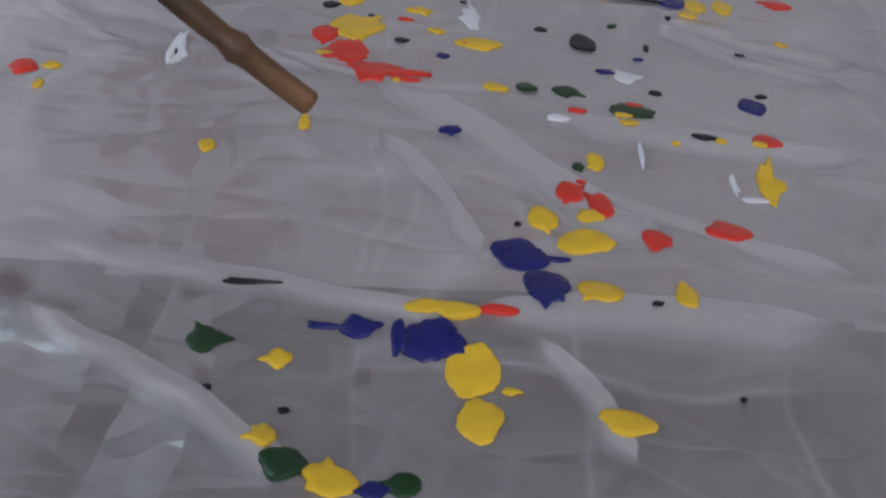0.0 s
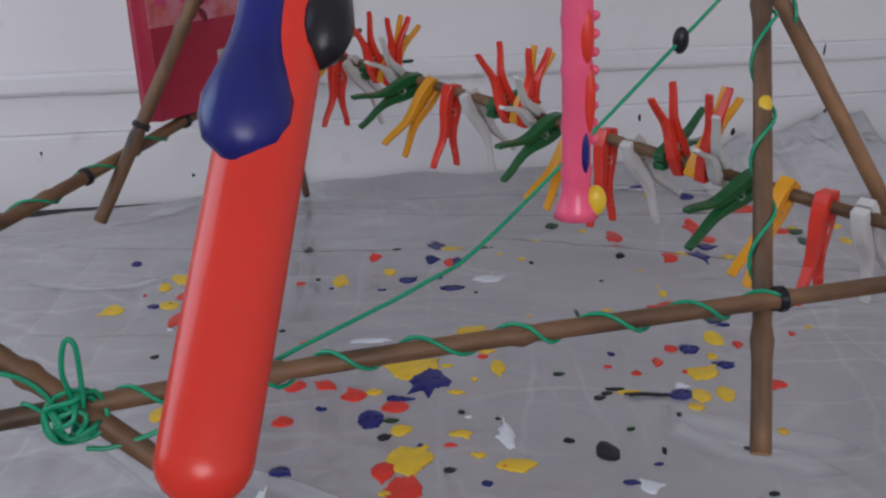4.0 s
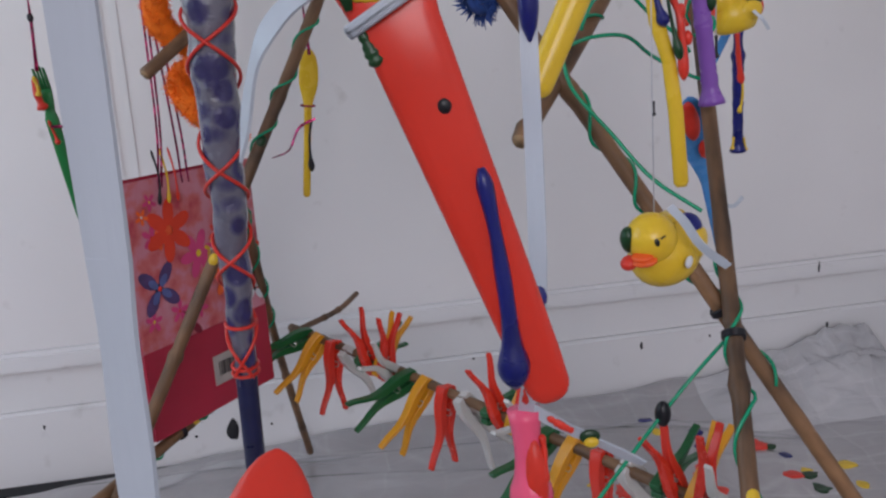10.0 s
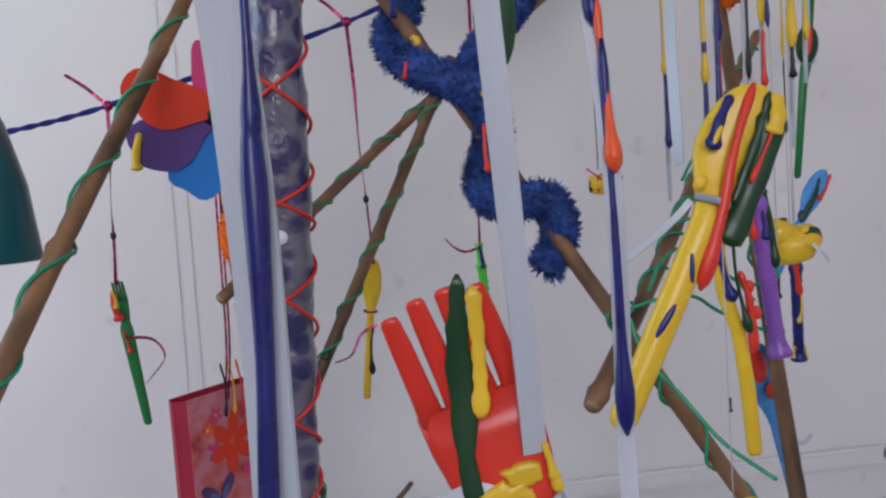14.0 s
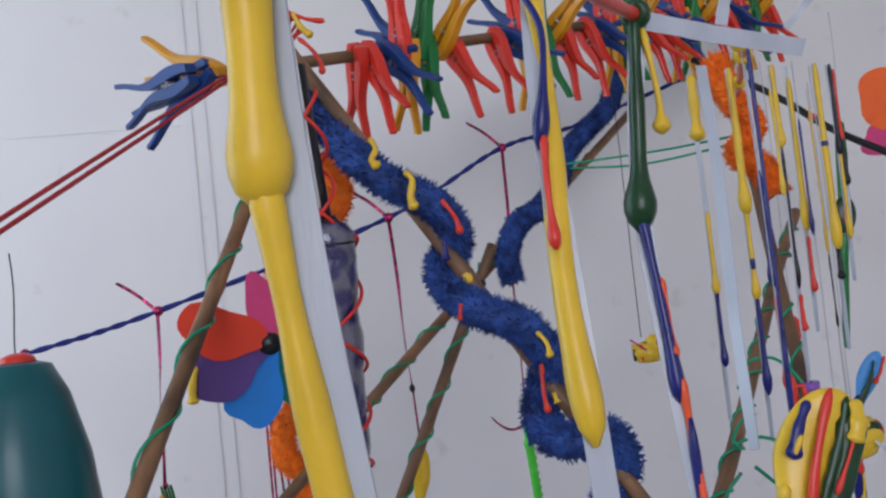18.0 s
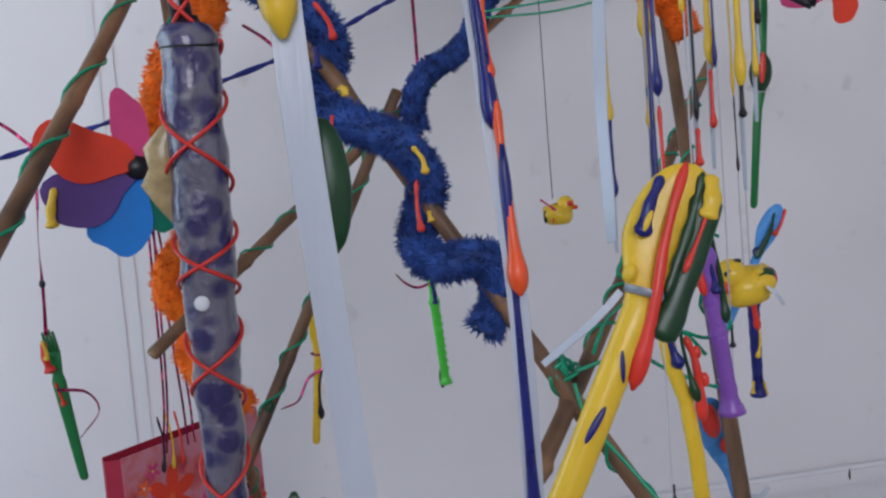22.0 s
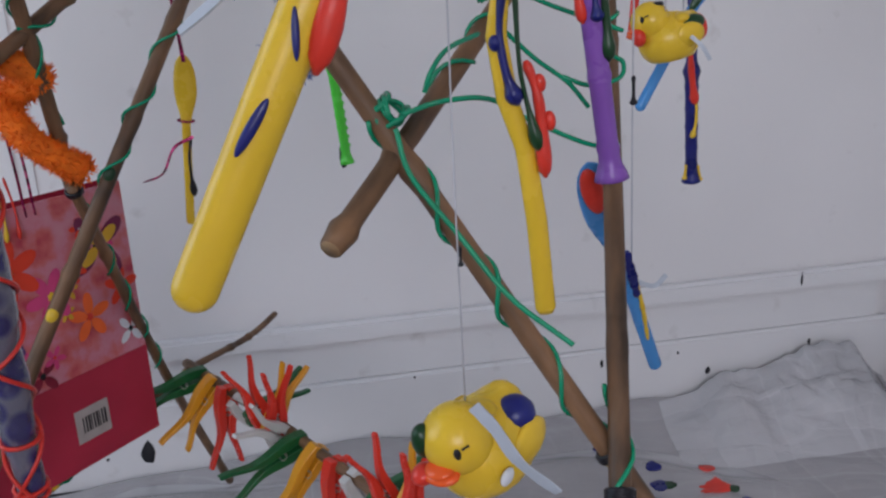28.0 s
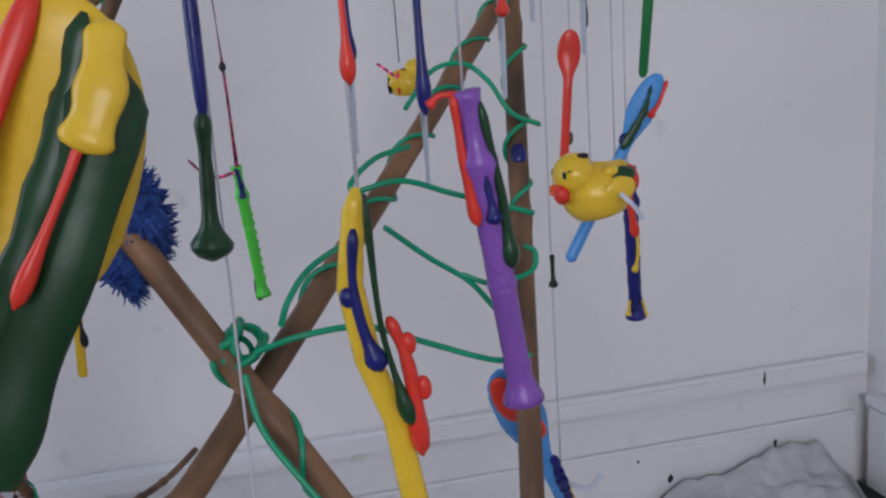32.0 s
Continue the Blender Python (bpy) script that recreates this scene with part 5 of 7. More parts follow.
for s in (0.215, 0.40, 0.56, 0.71, 0.86):
    high += [(s, "red", 68, 4), (s + 0.022, "blue", 44, 10), (s + 0.055, "amber", 104, 6), (s + 0.080, "green", 86, 0), (s + 0.115, "red", 62, 4)]
    high += [(s + 0.045, "red", 268, -4), (s + 0.07, "green", 282, 6), (s + 0.10, "amber", 320, 10), (s + 0.05, "blue", 222, -10)]
clip_pegs(HIGH_A, HIGH_B, high, 1.28, 9)


# ---- the gift bag ----
bag_at = Vector((-0.3148, 1.046, 0.2523))
along = (Vector((-0.2112, 1.223, 0.0208)) - Vector((-0.3145, 1.033, 0.0186))).normalized()
m = Matrix((along, Vector((-along.y, along.x, 0)), Vector((0, 0, 1)))).transposed().to_4x4()
m.translation = bag_at
BAG_RED = surface("red_gift_card", (0.40, 0.02, 0.05), 0.5, 0.1, 20, 0.15, 400)
BAG_SIDE = surface("crimson_gift_card", (0.36, 0.014, 0.045), 0.45, 0.08, 20, 0.15, 400)


def bag_print():
    """Printed card: pink and coral blotches on a pale rose ground."""
    mt, nodes, links, shader = node_material("printed_floral_card")
    coords = nodes.new("ShaderNodeTexCoord")
    cells, flecks = nodes.new("ShaderNodeTexVoronoi"), nodes.new("ShaderNodeTexNoise")
    cells.inputs["Scale"].default_value, flecks.inputs["Scale"].default_value, flecks.inputs["Detail"].default_value = 34, 60, 5
    for n in (cells, flecks):
        links.new(coords.outputs["Object"], n.inputs["Vector"])
    ramp = nodes.new("ShaderNodeValToRGB")
    for at, c in ((0.30, (0.42, 0.03, 0.06, 1)), (0.45, (0.55, 0.12, 0.12, 1)), (0.58, (0.56, 0.20, 0.26, 1))):
        e = ramp.color_ramp.elements.new(at)
        e.color = c
    ramp.color_ramp.elements[0].color, ramp.color_ramp.elements[-1].color = (0.33, 0.02, 0.05, 1), (0.60, 0.32, 0.38, 1)
    mix = nodes.new("ShaderNodeMix")
    mix.inputs["Factor"].default_value = 0.65
    links.new(cells.outputs["Distance"], mix.inputs[2])
    links.new(flecks.outputs[0], mix.inputs[3])
    links.new(mix.outputs[0], ramp.inputs[0])
    links.new(ramp.outputs[0], shader.inputs["Base Color"])
    shader.inputs["Roughness"].default_value = 0.32
    return mt


bag = thing("gift_bag", "red gift bag with printed flowers and butterflies hanging open", "gift bag", m=m)
BW, BH, BD = 0.205, 0.285, 0.026
CARD = bag_print()
part("front_panel", box(0, -0.0006, 0.085, BW, 0.0006, BH), CARD, bag, "pink floral printed card", False)
part("lower_panel", box(0, -0.0014, 0, BW, 0.0002, 0.1), BAG_RED, bag, "plain red card", False)
part("back_panel", box(0, BD, 0, BW, BD + 0.0012, BH), BAG_SIDE, bag, "", False)
gusset = bmesh.new()
v = [gusset.verts.new(p) for p in ((0, 0, 0), (-0.006, BD / 2, 0), (0, BD, 0), (0, BD, BH), (-0.010, BD / 2, BH), (0, 0, BH))]
gusset.faces.new((v[0], v[1], v[4], v[5]))
gusset.faces.new((v[1], v[2], v[3], v[4]))
part("side_panel", gusset, BAG_SIDE, bag, "folded crimson side", False)
part("side_panel", box(BW - 0.001, 0, 0, BW, BD, BH), BAG_SIDE, bag, "", False)
part("base", box(0, 0, 0, BW, BD, 0.0015), BAG_RED, bag, "", False)
part("barcode_label", box(0.10, -0.0024, 0.028, 0.142, -0.0016, 0.064), surface("label_paper", (0.40, 0.36, 0.34), 0.6, 0.1, 60), bag, "white paper label", False)
bars = bmesh.new()
for k in range(9):
    box(0.108 + 0.0034 * k, -0.003, 0.038, 0.108 + 0.0034 * k + 0.0010 + 0.0006 * (k % 3), -0.0025, 0.055, bars)
part("printed_bars", bars, PAINT["black"], bag, "black printed bars", False)


def petals(parent, x, z, r, count, material, centre, y=-0.0012, tilt=0.0, long=1.0, name="printed_flower"):
    bm = bmesh.new()
    for k in range(count):
        a = math.tau * k / count + tilt
        px, pz = x + r * 0.62 * math.cos(a), z + r * 0.62 * math.sin(a)
        ring = []
        for j in range(12):
            b = math.tau * j / 12
            u, w = r * 0.5 * long * math.cos(b), r * 0.26 * math.sin(b)
            ring.append(bm.verts.new((px + u * math.cos(a) - w * math.sin(a), y - 0.0002 * k, pz + u * math.sin(a) + w * math.cos(a))))
        bm.faces.new(ring)
    flower = part(name, bm, material, parent, "", False)
    part("flower_centre", ball((x, y, z), r * 0.2, 0.0006, r * 0.2, u=10, v=6), centre, flower)
    return flower


petals(bag, 0.060, 0.225, 0.032, 6, FOAM["red"], PAINT["orange"], tilt=0.4)
petals(bag, 0.035, 0.165, 0.030, 4, surface("violet_print", (0.09, 0.05, 0.16), 0.35, 0.2, 80), PAINT["black"], tilt=0.9, name="printed_butterfly")
petals(bag, 0.035, 0.165, 0.017, 4, surface("blue_print", (0.10, 0.13, 0.34), 0.35, 0.2, 80), PAINT["red"], y=-0.0022, tilt=0.9, name="printed_butterfly")
petals(bag, 0.165, 0.225, 0.036, 4, surface("plum_print", (0.16, 0.012, 0.06), 0.35, 0.2, 80), PAINT["black"], tilt=0.6, name="printed_butterfly")
petals(bag, 0.165, 0.225, 0.026, 4, FOAM["yellow"], PAINT["black"], y=-0.0022, tilt=0.6, name="printed_butterfly")
petals(bag, 0.10, 0.19, 0.026, 6, FOAM["pink"], PAINT["yellow"], tilt=0.1)
petals(bag, 0.14, 0.155, 0.024, 5, FOAM["orange"], PAINT["red"], tilt=0.3)
petals(bag, 0.188, 0.125, 0.017, 4, PAINT["white"], PAINT["black"], tilt=0.7, name="printed_butterfly")
petals(bag, 0.075, 0.115, 0.019, 4, surface("wine_print", (0.2, 0.01, 0.03), 0.35, 0.2, 80), PAINT["black"], tilt=0.7, name="printed_butterfly")
petals(bag, 0.185, 0.175, 0.02, 5, FOAM["red"], PAINT["yellow"], tilt=0.2)
dice = random.Random(21)
for k in range(14):
    x, z, r = dice.uniform(0.018, 0.19), dice.uniform(0.105, 0.268), dice.uniform(0.007, 0.013)
    petals(bag, x, z, r, dice.choice((5, 5, 6)), FOAM[dice.choice(("pink", "orange", "red", "pink", "yellow"))], PAINT[dice.choice(("yellow", "red", "white"))], y=-0.0009, tilt=dice.uniform(0, 1))
for x0, x1 in ((0.055, 0.085), (0.06, 0.095)):
    part("cord_handle", sweep(glide([(x0, 0, BH - 0.012), (x0 + 0.006, -0.004, BH + 0.06), ((x0 + x1) / 2, 0.0, BH + 0.24), (x1, -0.003, BH + 0.06), (x1 + 0.006, 0, BH - 0.012)], 30), 0.0013, 6), FOIL, bag, "pink cord handle")
for k, key in enumerate(("black", "yellow", "red")):
    drip([(0.05 + 0.012 * k, -0.002, BH + 0.03), (0.054 + 0.012 * k, -0.004, BH), (0.05 + 0.014 * k, -0.004, BH - 0.03)], 0.0016, key, bag, key + " paint run", bulb=1.4)

# ---- the laced tube ----
m, tall = upright((-0.1580, 0.838, 0.3110), (-0.1375, 0.787, 0.904))


def spotted_film():
    """Clear film over a pale roll with violet dots."""
    mt, nodes, links, shader = node_material("clear_film_with_violet_dots")
    coords, cells, ramp = nodes.new("ShaderNodeTexCoord"), nodes.new("ShaderNodeTexVoronoi"), nodes.new("ShaderNodeValToRGB")
    cells.inputs["Scale"].default_value, cells.inputs["Randomness"].default_value = 54, 0.85
    links.new(coords.outputs["Object"], cells.inputs["Vector"])
    ramp.color_ramp.elements[0].color, ramp.color_ramp.elements[1].color = (0.022, 0.018, 0.10, 1), (0.125, 0.12, 0.165, 1)
    ramp.color_ramp.elements[0].position, ramp.color_ramp.elements[1].position = 0.40, 0.60
    links.new(cells.outputs["Distance"], ramp.inputs[0])
    links.new(ramp.outputs[0], shader.inputs["Base Color"])
    shader.inputs["Roughness"].default_value, shader.inputs["Coat Weight"].default_value, shader.inputs["Coat Roughness"].default_value = 0.25, 0.8, 0.06
    crumple, relief = nodes.new("ShaderNodeTexNoise"), nodes.new("ShaderNodeBump")
    crumple.inputs["Scale"].default_value, crumple.inputs["Detail"].default_value = 75, 5
    links.new(coords.outputs["Object"], crumple.inputs["Vector"])
    relief.inputs["Strength"].default_value, relief.inputs["Distance"].default_value = 0.9, 0.005
    links.new(crumple.outputs[0], relief.inputs["Height"])
    links.new(relief.outputs[0], shader.inputs["Normal"])
    return mt


roll = thing("wrapped_roll", "tapering roll in clear film with violet dots, laced in red", "wrapped roll", m=m)
radius_at = lambda z: 0.0085 + 0.0115 * min(1.0, max(0.0, (z - 0.10) / 0.36)) ** 0.8
st = []
for k in range(61):
    s = k / 60
    z = 0.085 + (tall - 0.085) * s
    r = radius_at(z) * (1 + 0.03 * math.sin(k * 1.3) + 0.02 * math.sin(k * 2.9)) * (1 if s < 0.985 else 0.8)
    st.append((0.001 * math.sin(k * 0.8), 0, z, r, r))
part("film_wrap", loft(st, 22), spotted_film(), roll)
part("foot_cap", loft([(0, 0, 0, 0.0075, 0.0075), (0, 0, 0.003, 0.0086, 0.0086), (0, 0, 0.08, 0.0088, 0.0088), (0, 0, 0.10, 0.0088, 0.0088)], 18), surface("navy_vinyl_cap", (0.012, 0.014, 0.06), 0.3, 0.2, 50), roll, "dark navy end cap")
part("film_collar", loft([(0.0008 * math.sin(k * 2.1), 0, tall - 0.016 + 0.0022 * k, (0.0204 - 0.00062 * k * k ** 0.35) * (1 + 0.05 * math.sin(k * 2.7)), (0.0204 - 0.00062 * k * k ** 0.35) * (1 + 0.05 * math.cos(k * 2.3))) for k in range(11)], 22), PAINT["black"], roll, "dark torn collar of film")
part("shaft", sweep([(0, 0, tall - 0.02), (-0.006, 0, tall + 0.03), (-0.016, 0.01, tall + 0.12)], 0.0075, 14), PAINT["black"], roll, "black shaft")
part("shaft_stripe", sweep([(-0.0035, -0.0078, tall + 0.01), (-0.008, -0.0078, tall + 0.06), (-0.016, 0.0, tall + 0.14)], 0.0022, 8), PAINT["white"], roll, "white stripe")
for turn in (0.0, math.pi):
    lace = []
    for k in range(420):
        z = 0.09 + (tall + 0.10 - 0.09) * k / 419
        a = turn + (1 if turn else -1) * (z * 76 + 0.5 * math.sin(z * 30))
        r = radius_at(z) + 0.0022 if z < tall - 0.01 else 0.0105
        lace.append((r * math.cos(a) - max(0, z - tall) * 0.1, r * math.sin(a), z))
    part("lace", sweep(lace, 0.0015, 6), LACE, roll, "red craft wire lacing")
for z in (0.092, 0.098, 0.135):
    part("lace_band", sweep([((radius_at(z) + 0.002) * math.cos(a), (radius_at(z) + 0.002) * math.sin(a), z + 0.001 * math.sin(a)) for a in [k * math.tau / 14 for k in range(16)]], 0.0016, 6), LACE, roll)
part("button", ball((-0.001, -0.0195, tall - 0.19), 0.0055, 0.0025, 0.0055), PAINT["white"], roll, "white round spot")
part("film_tail", loft([(-0.018, -0.004, tall - 0.135, 0.003, 0.002), (-0.024, -0.005, tall - 0.122, 0.007, 0.004), (-0.029, -0.003, tall - 0.108, 0.012, 0.003), (-0.024, -0.007, tall - 0.096, 0.009, 0.005), (-0.027, -0.004, tall - 0.082, 0.010, 0.003), (-0.020, -0.003, tall - 0.070, 0.006, 0.003), (-0.016, 0, tall - 0.060, 0.002, 0.001)], 12), surface("crumpled_gold_film", (0.42, 0.32, 0.16), 0.2, 0.3, 80), roll, "loose crumpled film")


# ---- chenille garlands ----
def garland(points, radius, hair, material, name, label, seed, count):
    """A fluffy garland: a soft core and a coat of short tufts."""
    g = thing(name, label, "garland", "chenille garlands")
    pts = glide(points, 90)
    part("core", sweep(pts, [radius * 0.84 * (0.35 if k in (0, 89) else 1) for k in range(90)], 12), material, g)
    dice = random.Random(seed)
    verts, faces = [], []
    clump = lambda s: 1 + 0.14 * noise.noise((s * 0.9, seed, 0)) + 0.10 * noise.noise((s * 3.1, seed, 4))
    for _ in range(count):
        s = dice.uniform(0, 88.9)
        i = int(s)
        p = pts[i].lerp(pts[i + 1], s - i)
        way = (pts[i + 1] - pts[i]).normalized()
        n = Vector((dice.gauss(0, 1), dice.gauss(0, 1), dice.gauss(0, 1)))
        n = (n - way * n.dot(way)).normalized()
        out = (n + way * dice.uniform(-0.35, 0.35)).normalized()
        side = way.cross(n) * hair
        a, c = p + n * radius * 0.7, p + out * radius * dice.uniform(0.80, 1.20) * clump(s)
        q = way * hair
        b = len(verts)
        verts += [a - side, a + side, a + q * 1.6, c + side * 0.35, c - side * 0.35]
        faces += [(b, b + 1, b + 3, b + 4), (b + 1, b + 2, b + 3), (b + 2, b, b + 4), (b + 2, b + 4, b + 3)]
    mesh = bpy.data.meshes.new("fur_coat")
    mesh.from_pydata(verts, [], faces)
    mesh.materials.append(material)
    ob = new("fur_coat", mesh)
    ob.parent = g
    tagged(ob, "short upright chenille tufts", kind="stuff")
    return g


G1 = garland([(-0.1833, 0.8565, 1.043), (-0.1633, 0.835, 1.018), (-0.1351, 0.8288, 0.9835), (-0.1139, 0.8139, 0.9548), (-0.0882, 0.8088, 0.9311), (-0.0588, 0.8097, 0.9130), (-0.0444, 0.8151, 0.8904), (-0.0479, 0.8259, 0.8744), (-0.0563, 0.8288, 0.8688), (-0.0552, 0.8184, 0.8495), (-0.0322, 0.7977, 0.8282), (-0.0020, 0.7941, 0.8146), (0.0149, 0.8004, 0.7919), (0.0152, 0.8109, 0.7725), (0.0088, 0.8171, 0.7576), (0.0064, 0.8089, 0.7407), (0.0209, 0.7909, 0.7256), (0.0483, 0.7878, 0.7300), (0.0612, 0.7980, 0.7134), (0.0605, 0.8086, 0.6931), (0.0476, 0.7999, 0.6760)], 0.0150, 0.0009, FUR_BLUE, "chenille_garland", "royal blue chenille garland wound down a pole", 3, 17000)
for line, r, key in (
    (((-0.0999, 0.7957, 0.9664), (-0.0962, 0.7947, 0.9571), (-0.0998, 0.7942, 0.9487), (-0.0945, 0.7934, 0.9423)), 0.0034, "yellow"),
    (((-0.0757, 0.7920, 0.9371), (-0.0706, 0.7912, 0.9299), (-0.0728, 0.7902, 0.9170), (-0.0701, 0.7893, 0.9071)), 0.0036, "yellow"),
    (((-0.0503, 0.7887, 0.9124), (-0.0415, 0.7871, 0.8985), (-0.0382, 0.7858, 0.8852)), 0.0024, "red"),
    (((-0.0513, 0.7862, 0.8822), (-0.0508, 0.7849, 0.8662)), 0.0030, "blue"),
    (((-0.0435, 0.7820, 0.8344), (-0.0457, 0.7811, 0.8219)), 0.0018, "red"),
    (((0.0089, 0.7771, 0.8085), (0.0151, 0.7760, 0.7996), (0.0167, 0.7751, 0.7891)), 0.0024, "yellow"),
    (((0.0098, 0.7752, 0.7856), (0.0092, 0.7736, 0.7649), (0.0109, 0.7723, 0.7504)), 0.0022, "red"),
    (((0.0162, 0.7731, 0.7644), (0.0180, 0.7725, 0.7568)), 0.0022, "yellow"),
):
    drip(line, r, key, G1, key + " paint run in the fur", bulb=1.2)
garland([(0.0039, 1.2158, 0.8495), (0.0006, 1.2242, 0.8841), (0.0177, 1.2532, 0.9225), (0.0519, 1.2878, 0.9439), (0.0780, 1.3243, 0.9752), (0.1001, 1.3726, 1.0226), (0.1324, 1.3970, 1.0553), (0.1704, 1.4252, 1.0896), (0.1987, 1.4817, 1.1464), (0.2365, 1.5368, 1.1970)], 0.0152, 0.0011, FUR_BLUE, "chenille_garland", "royal blue chenille garland wound up a pole", 7, 11000)
garland([(-0.1605, 0.8895, 0.9667), (-0.1427, 0.8791, 0.9423), (-0.1519, 0.8776, 0.9201), (-0.1848, 0.9136, 0.9100), (-0.2128, 0.9537, 0.8874), (-0.2260, 0.9758, 0.8537), (-0.2315, 1.0014, 0.8198), (-0.2160, 1.0265, 0.7872), (-0.2257, 1.0396, 0.7539), (-0.2478, 1.0346, 0.7235), (-0.2473, 1.0402, 0.6892), (-0.2145, 1.0738, 0.6590), (-0.2437, 1.0828, 0.6454), (-0.2489, 1.0789, 0.6291), (-0.2322, 1.0739, 0.6053), (-0.2109, 1.0850, 0.5838), (-0.1977, 1.0996, 0.5702)], 0.0150, 0.0010, FUR_ORANGE, "chenille_garland", "bright orange chenille garland wound down a pole behind the roll", 11, 9000)
garland([(0.2404, 1.0900, 1.0628), (0.2461, 1.0700, 1.0183), (0.2633, 1.0600, 0.9851), (0.2457, 1.0600, 0.9552), (0.2644, 1.0500, 0.9389), (0.2751, 1.0450, 0.9086)], 0.0150, 0.0010, FUR_ORANGE, "chenille_garland", "bright orange chenille garland on the post", 13, 7000)


# ---- foam flowers ----
def foam_flower(label, centre, size, leaves, face, hub):
    f = thing("foam_flower", label, "craft flower", "foam flowers", look(centre, face) @ Matrix.Rotation(math.pi, 4, "Y"))
    for angle, key, long, wide, lift in leaves:
        a = radians(angle)
        bm = bmesh.new()
        n, ring = 28, []
        for k in range(n):
            b = math.tau * k / n
            r = 1 + 0.10 * math.sin(3 * b + angle) + 0.05 * math.sin(5 * b)
            u, v = size * long * (0.52 + 0.5 * math.cos(b) * r), size * wide * 0.5 * math.sin(b) * r * (0.7 + 0.35 * (0.5 + 0.5 * math.cos(b)))
            ring.append((u * math.cos(a) - v * math.sin(a), u * math.sin(a) + v * math.cos(a), lift * size + 0.08 * u))
        lo, hi = [bm.verts.new(p) for p in ring], [bm.verts.new((p[0], p[1], p[2] + 0.0022)) for p in ring]
        bm.faces.new(lo[::-1])
        bm.faces.new(hi)
        for k in range(n):
            bm.faces.new((lo[k], lo[(k + 1) % n], hi[(k + 1) % n], hi[k]))
        part("petal", bm, FOAM[key], f, key + " craft foam petal", False)
    part("hub", ball((0, 0, 0.004), size * 0.16, size * 0.16, size * 0.1), PAINT[hub], f, "dark hub")
    return f


fl = foam_flower("craft foam flower with red, purple and blue petals", (-0.2180, 0.895, 0.8165), 0.066, ((160, "red", 1.15, 0.75, 0.10), (205, "purple", 1.15, 0.80, 0.05), (250, "blue", 1.10, 0.78, 0.0), (300, "green", 0.9, 0.6, -0.05), (95, "pink", 0.9, 0.5, 0.06)), (-0.02, 0.1, 0.82), "black")
drip([(-0.062, -0.012, 0.012), (-0.066, -0.03, 0.014), (-0.066, -0.044, 0.014)], 0.0046, "yellow", fl, "yellow paint drop", bulb=1.3)
foam_flower("craft foam flower with orange, yellow and teal petals", (0.4900, 1.19, 0.973), 0.07, ((122, "orange", 1.25, 0.95, 0.02), (76, "yellow", 1.20, 0.85, 0.06), (38, "teal", 1.25, 0.72, 0.0), (12, "blue", 1.35, 0.40, 0.04), (344, "purple", 1.2, 0.36, 0.0), (280, "red", 0.62, 0.42, 0.03), (182, "pink", 0.85, 0.62, 0.0)), (0.0335, 0.1118, 0.872), "black")
stick = thing("painted_stick", "thin black painted stick with red and green flecks", "painted stick", m=Matrix.Translation((0.2658, 1.283, 1.112)))
pts = [Vector(p) - Vector((0.2658, 1.283, 1.112)) for p in ((0.2658, 1.283, 1.112), (0.3454, 1.236, 1.046), (0.3952, 1.199, 0.991), (0.447, 1.163, 0.9473))]
part("rod", sweep(glide(pts, 20), 0.0042, 10), PAINT["black"], stick)
part("paint_spot", ball(pts[1].lerp(pts[2], 0.7), 0.006, 0.005, 0.006), PAINT["red"], stick, "red paint bead")
part("side_twig", sweep([pts[3], pts[3] + Vector((0.008, 0, 0.022))], 0.0042, 8), PAINT["black"], stick)

# ---- the teal cup ----
cup = thing("plastic_cup", "upturned teal plastic cup hanging from the cord", "cup", m=Matrix.Translation((-0.3400, 0.71, 0.7120)))
bm = bmesh.new()
prof = [(0.047, 0.0), (0.0475, 0.003), (0.042, 0.05), (0.031, 0.092), (0.021, 0.112), (0.004, 0.117)]
prof += [(r - 0.0016, z - 0.001) for r, z in reversed(prof[:-1])]
rings = [[bm.verts.new((r * math.cos(k * math.tau / 28), r * math.sin(k * math.tau / 28), z)) for k in range(28)] for r, z in prof]
for a, b in zip(rings, rings[1:]):
    for k in range(28):
        bm.faces.new((a[k], a[(k + 1) % 28], b[(k + 1) % 28], b[k]))
part("cup_wall", bm, PLASTIC["teal"], cup)
part("paint_cap", ball((0, 0, 0.115), 0.012, 0.012, 0.006), PAINT["red"], cup, "red paint on the crown")
hanger((-0.340, 0.71, 0.90), (-0.340, 0.71, 0.828), 0.0005, "short dark thread on the cup", PAINT["black"])

# ---- red cords ----
for k in (0, 1):
    c = thing("wool_cord", "taut red wool cord tied to the frame", "cord", "red cords")
    dz = 0.007 * k
    part("strand", sweep(glide([(-0.393, 0.262, 0.702 + dz), (-0.299, 0.635, 0.907 + dz), (-0.241, 0.868, 1.035 + 0.7 * dz), (-0.2303, 0.9191, 1.065)], 24), 0.0016, 8), CORD_RED, c)


# ---- the right-hand cluster ----
m, tall = upright((0.1785, 0.733, 0.5470), (0.1655, 0.727, 0.7215))
o = thing("plastic_knife", "yellow plastic knife with navy, green and red paint runs", "knife", "hanging spoons and forks", m)
part("blade", loft([(0.0, 0, 0, 0.0035, 0.002), (0, 0, 0.003, 0.0052, 0.0036), (0, 0, 0.05, 0.0052, 0.0036), (-0.002, 0, 0.085, 0.0048, 0.0034), (-0.008, 0, 0.11, 0.0052, 0.003), (-0.010, 0, 0.14, 0.0050, 0.003), (-0.004, 0, 0.168, 0.004, 0.0025), (-0.002, 0, tall, 0.0015, 0.0012)], 14), PLASTIC["yellow"], o)
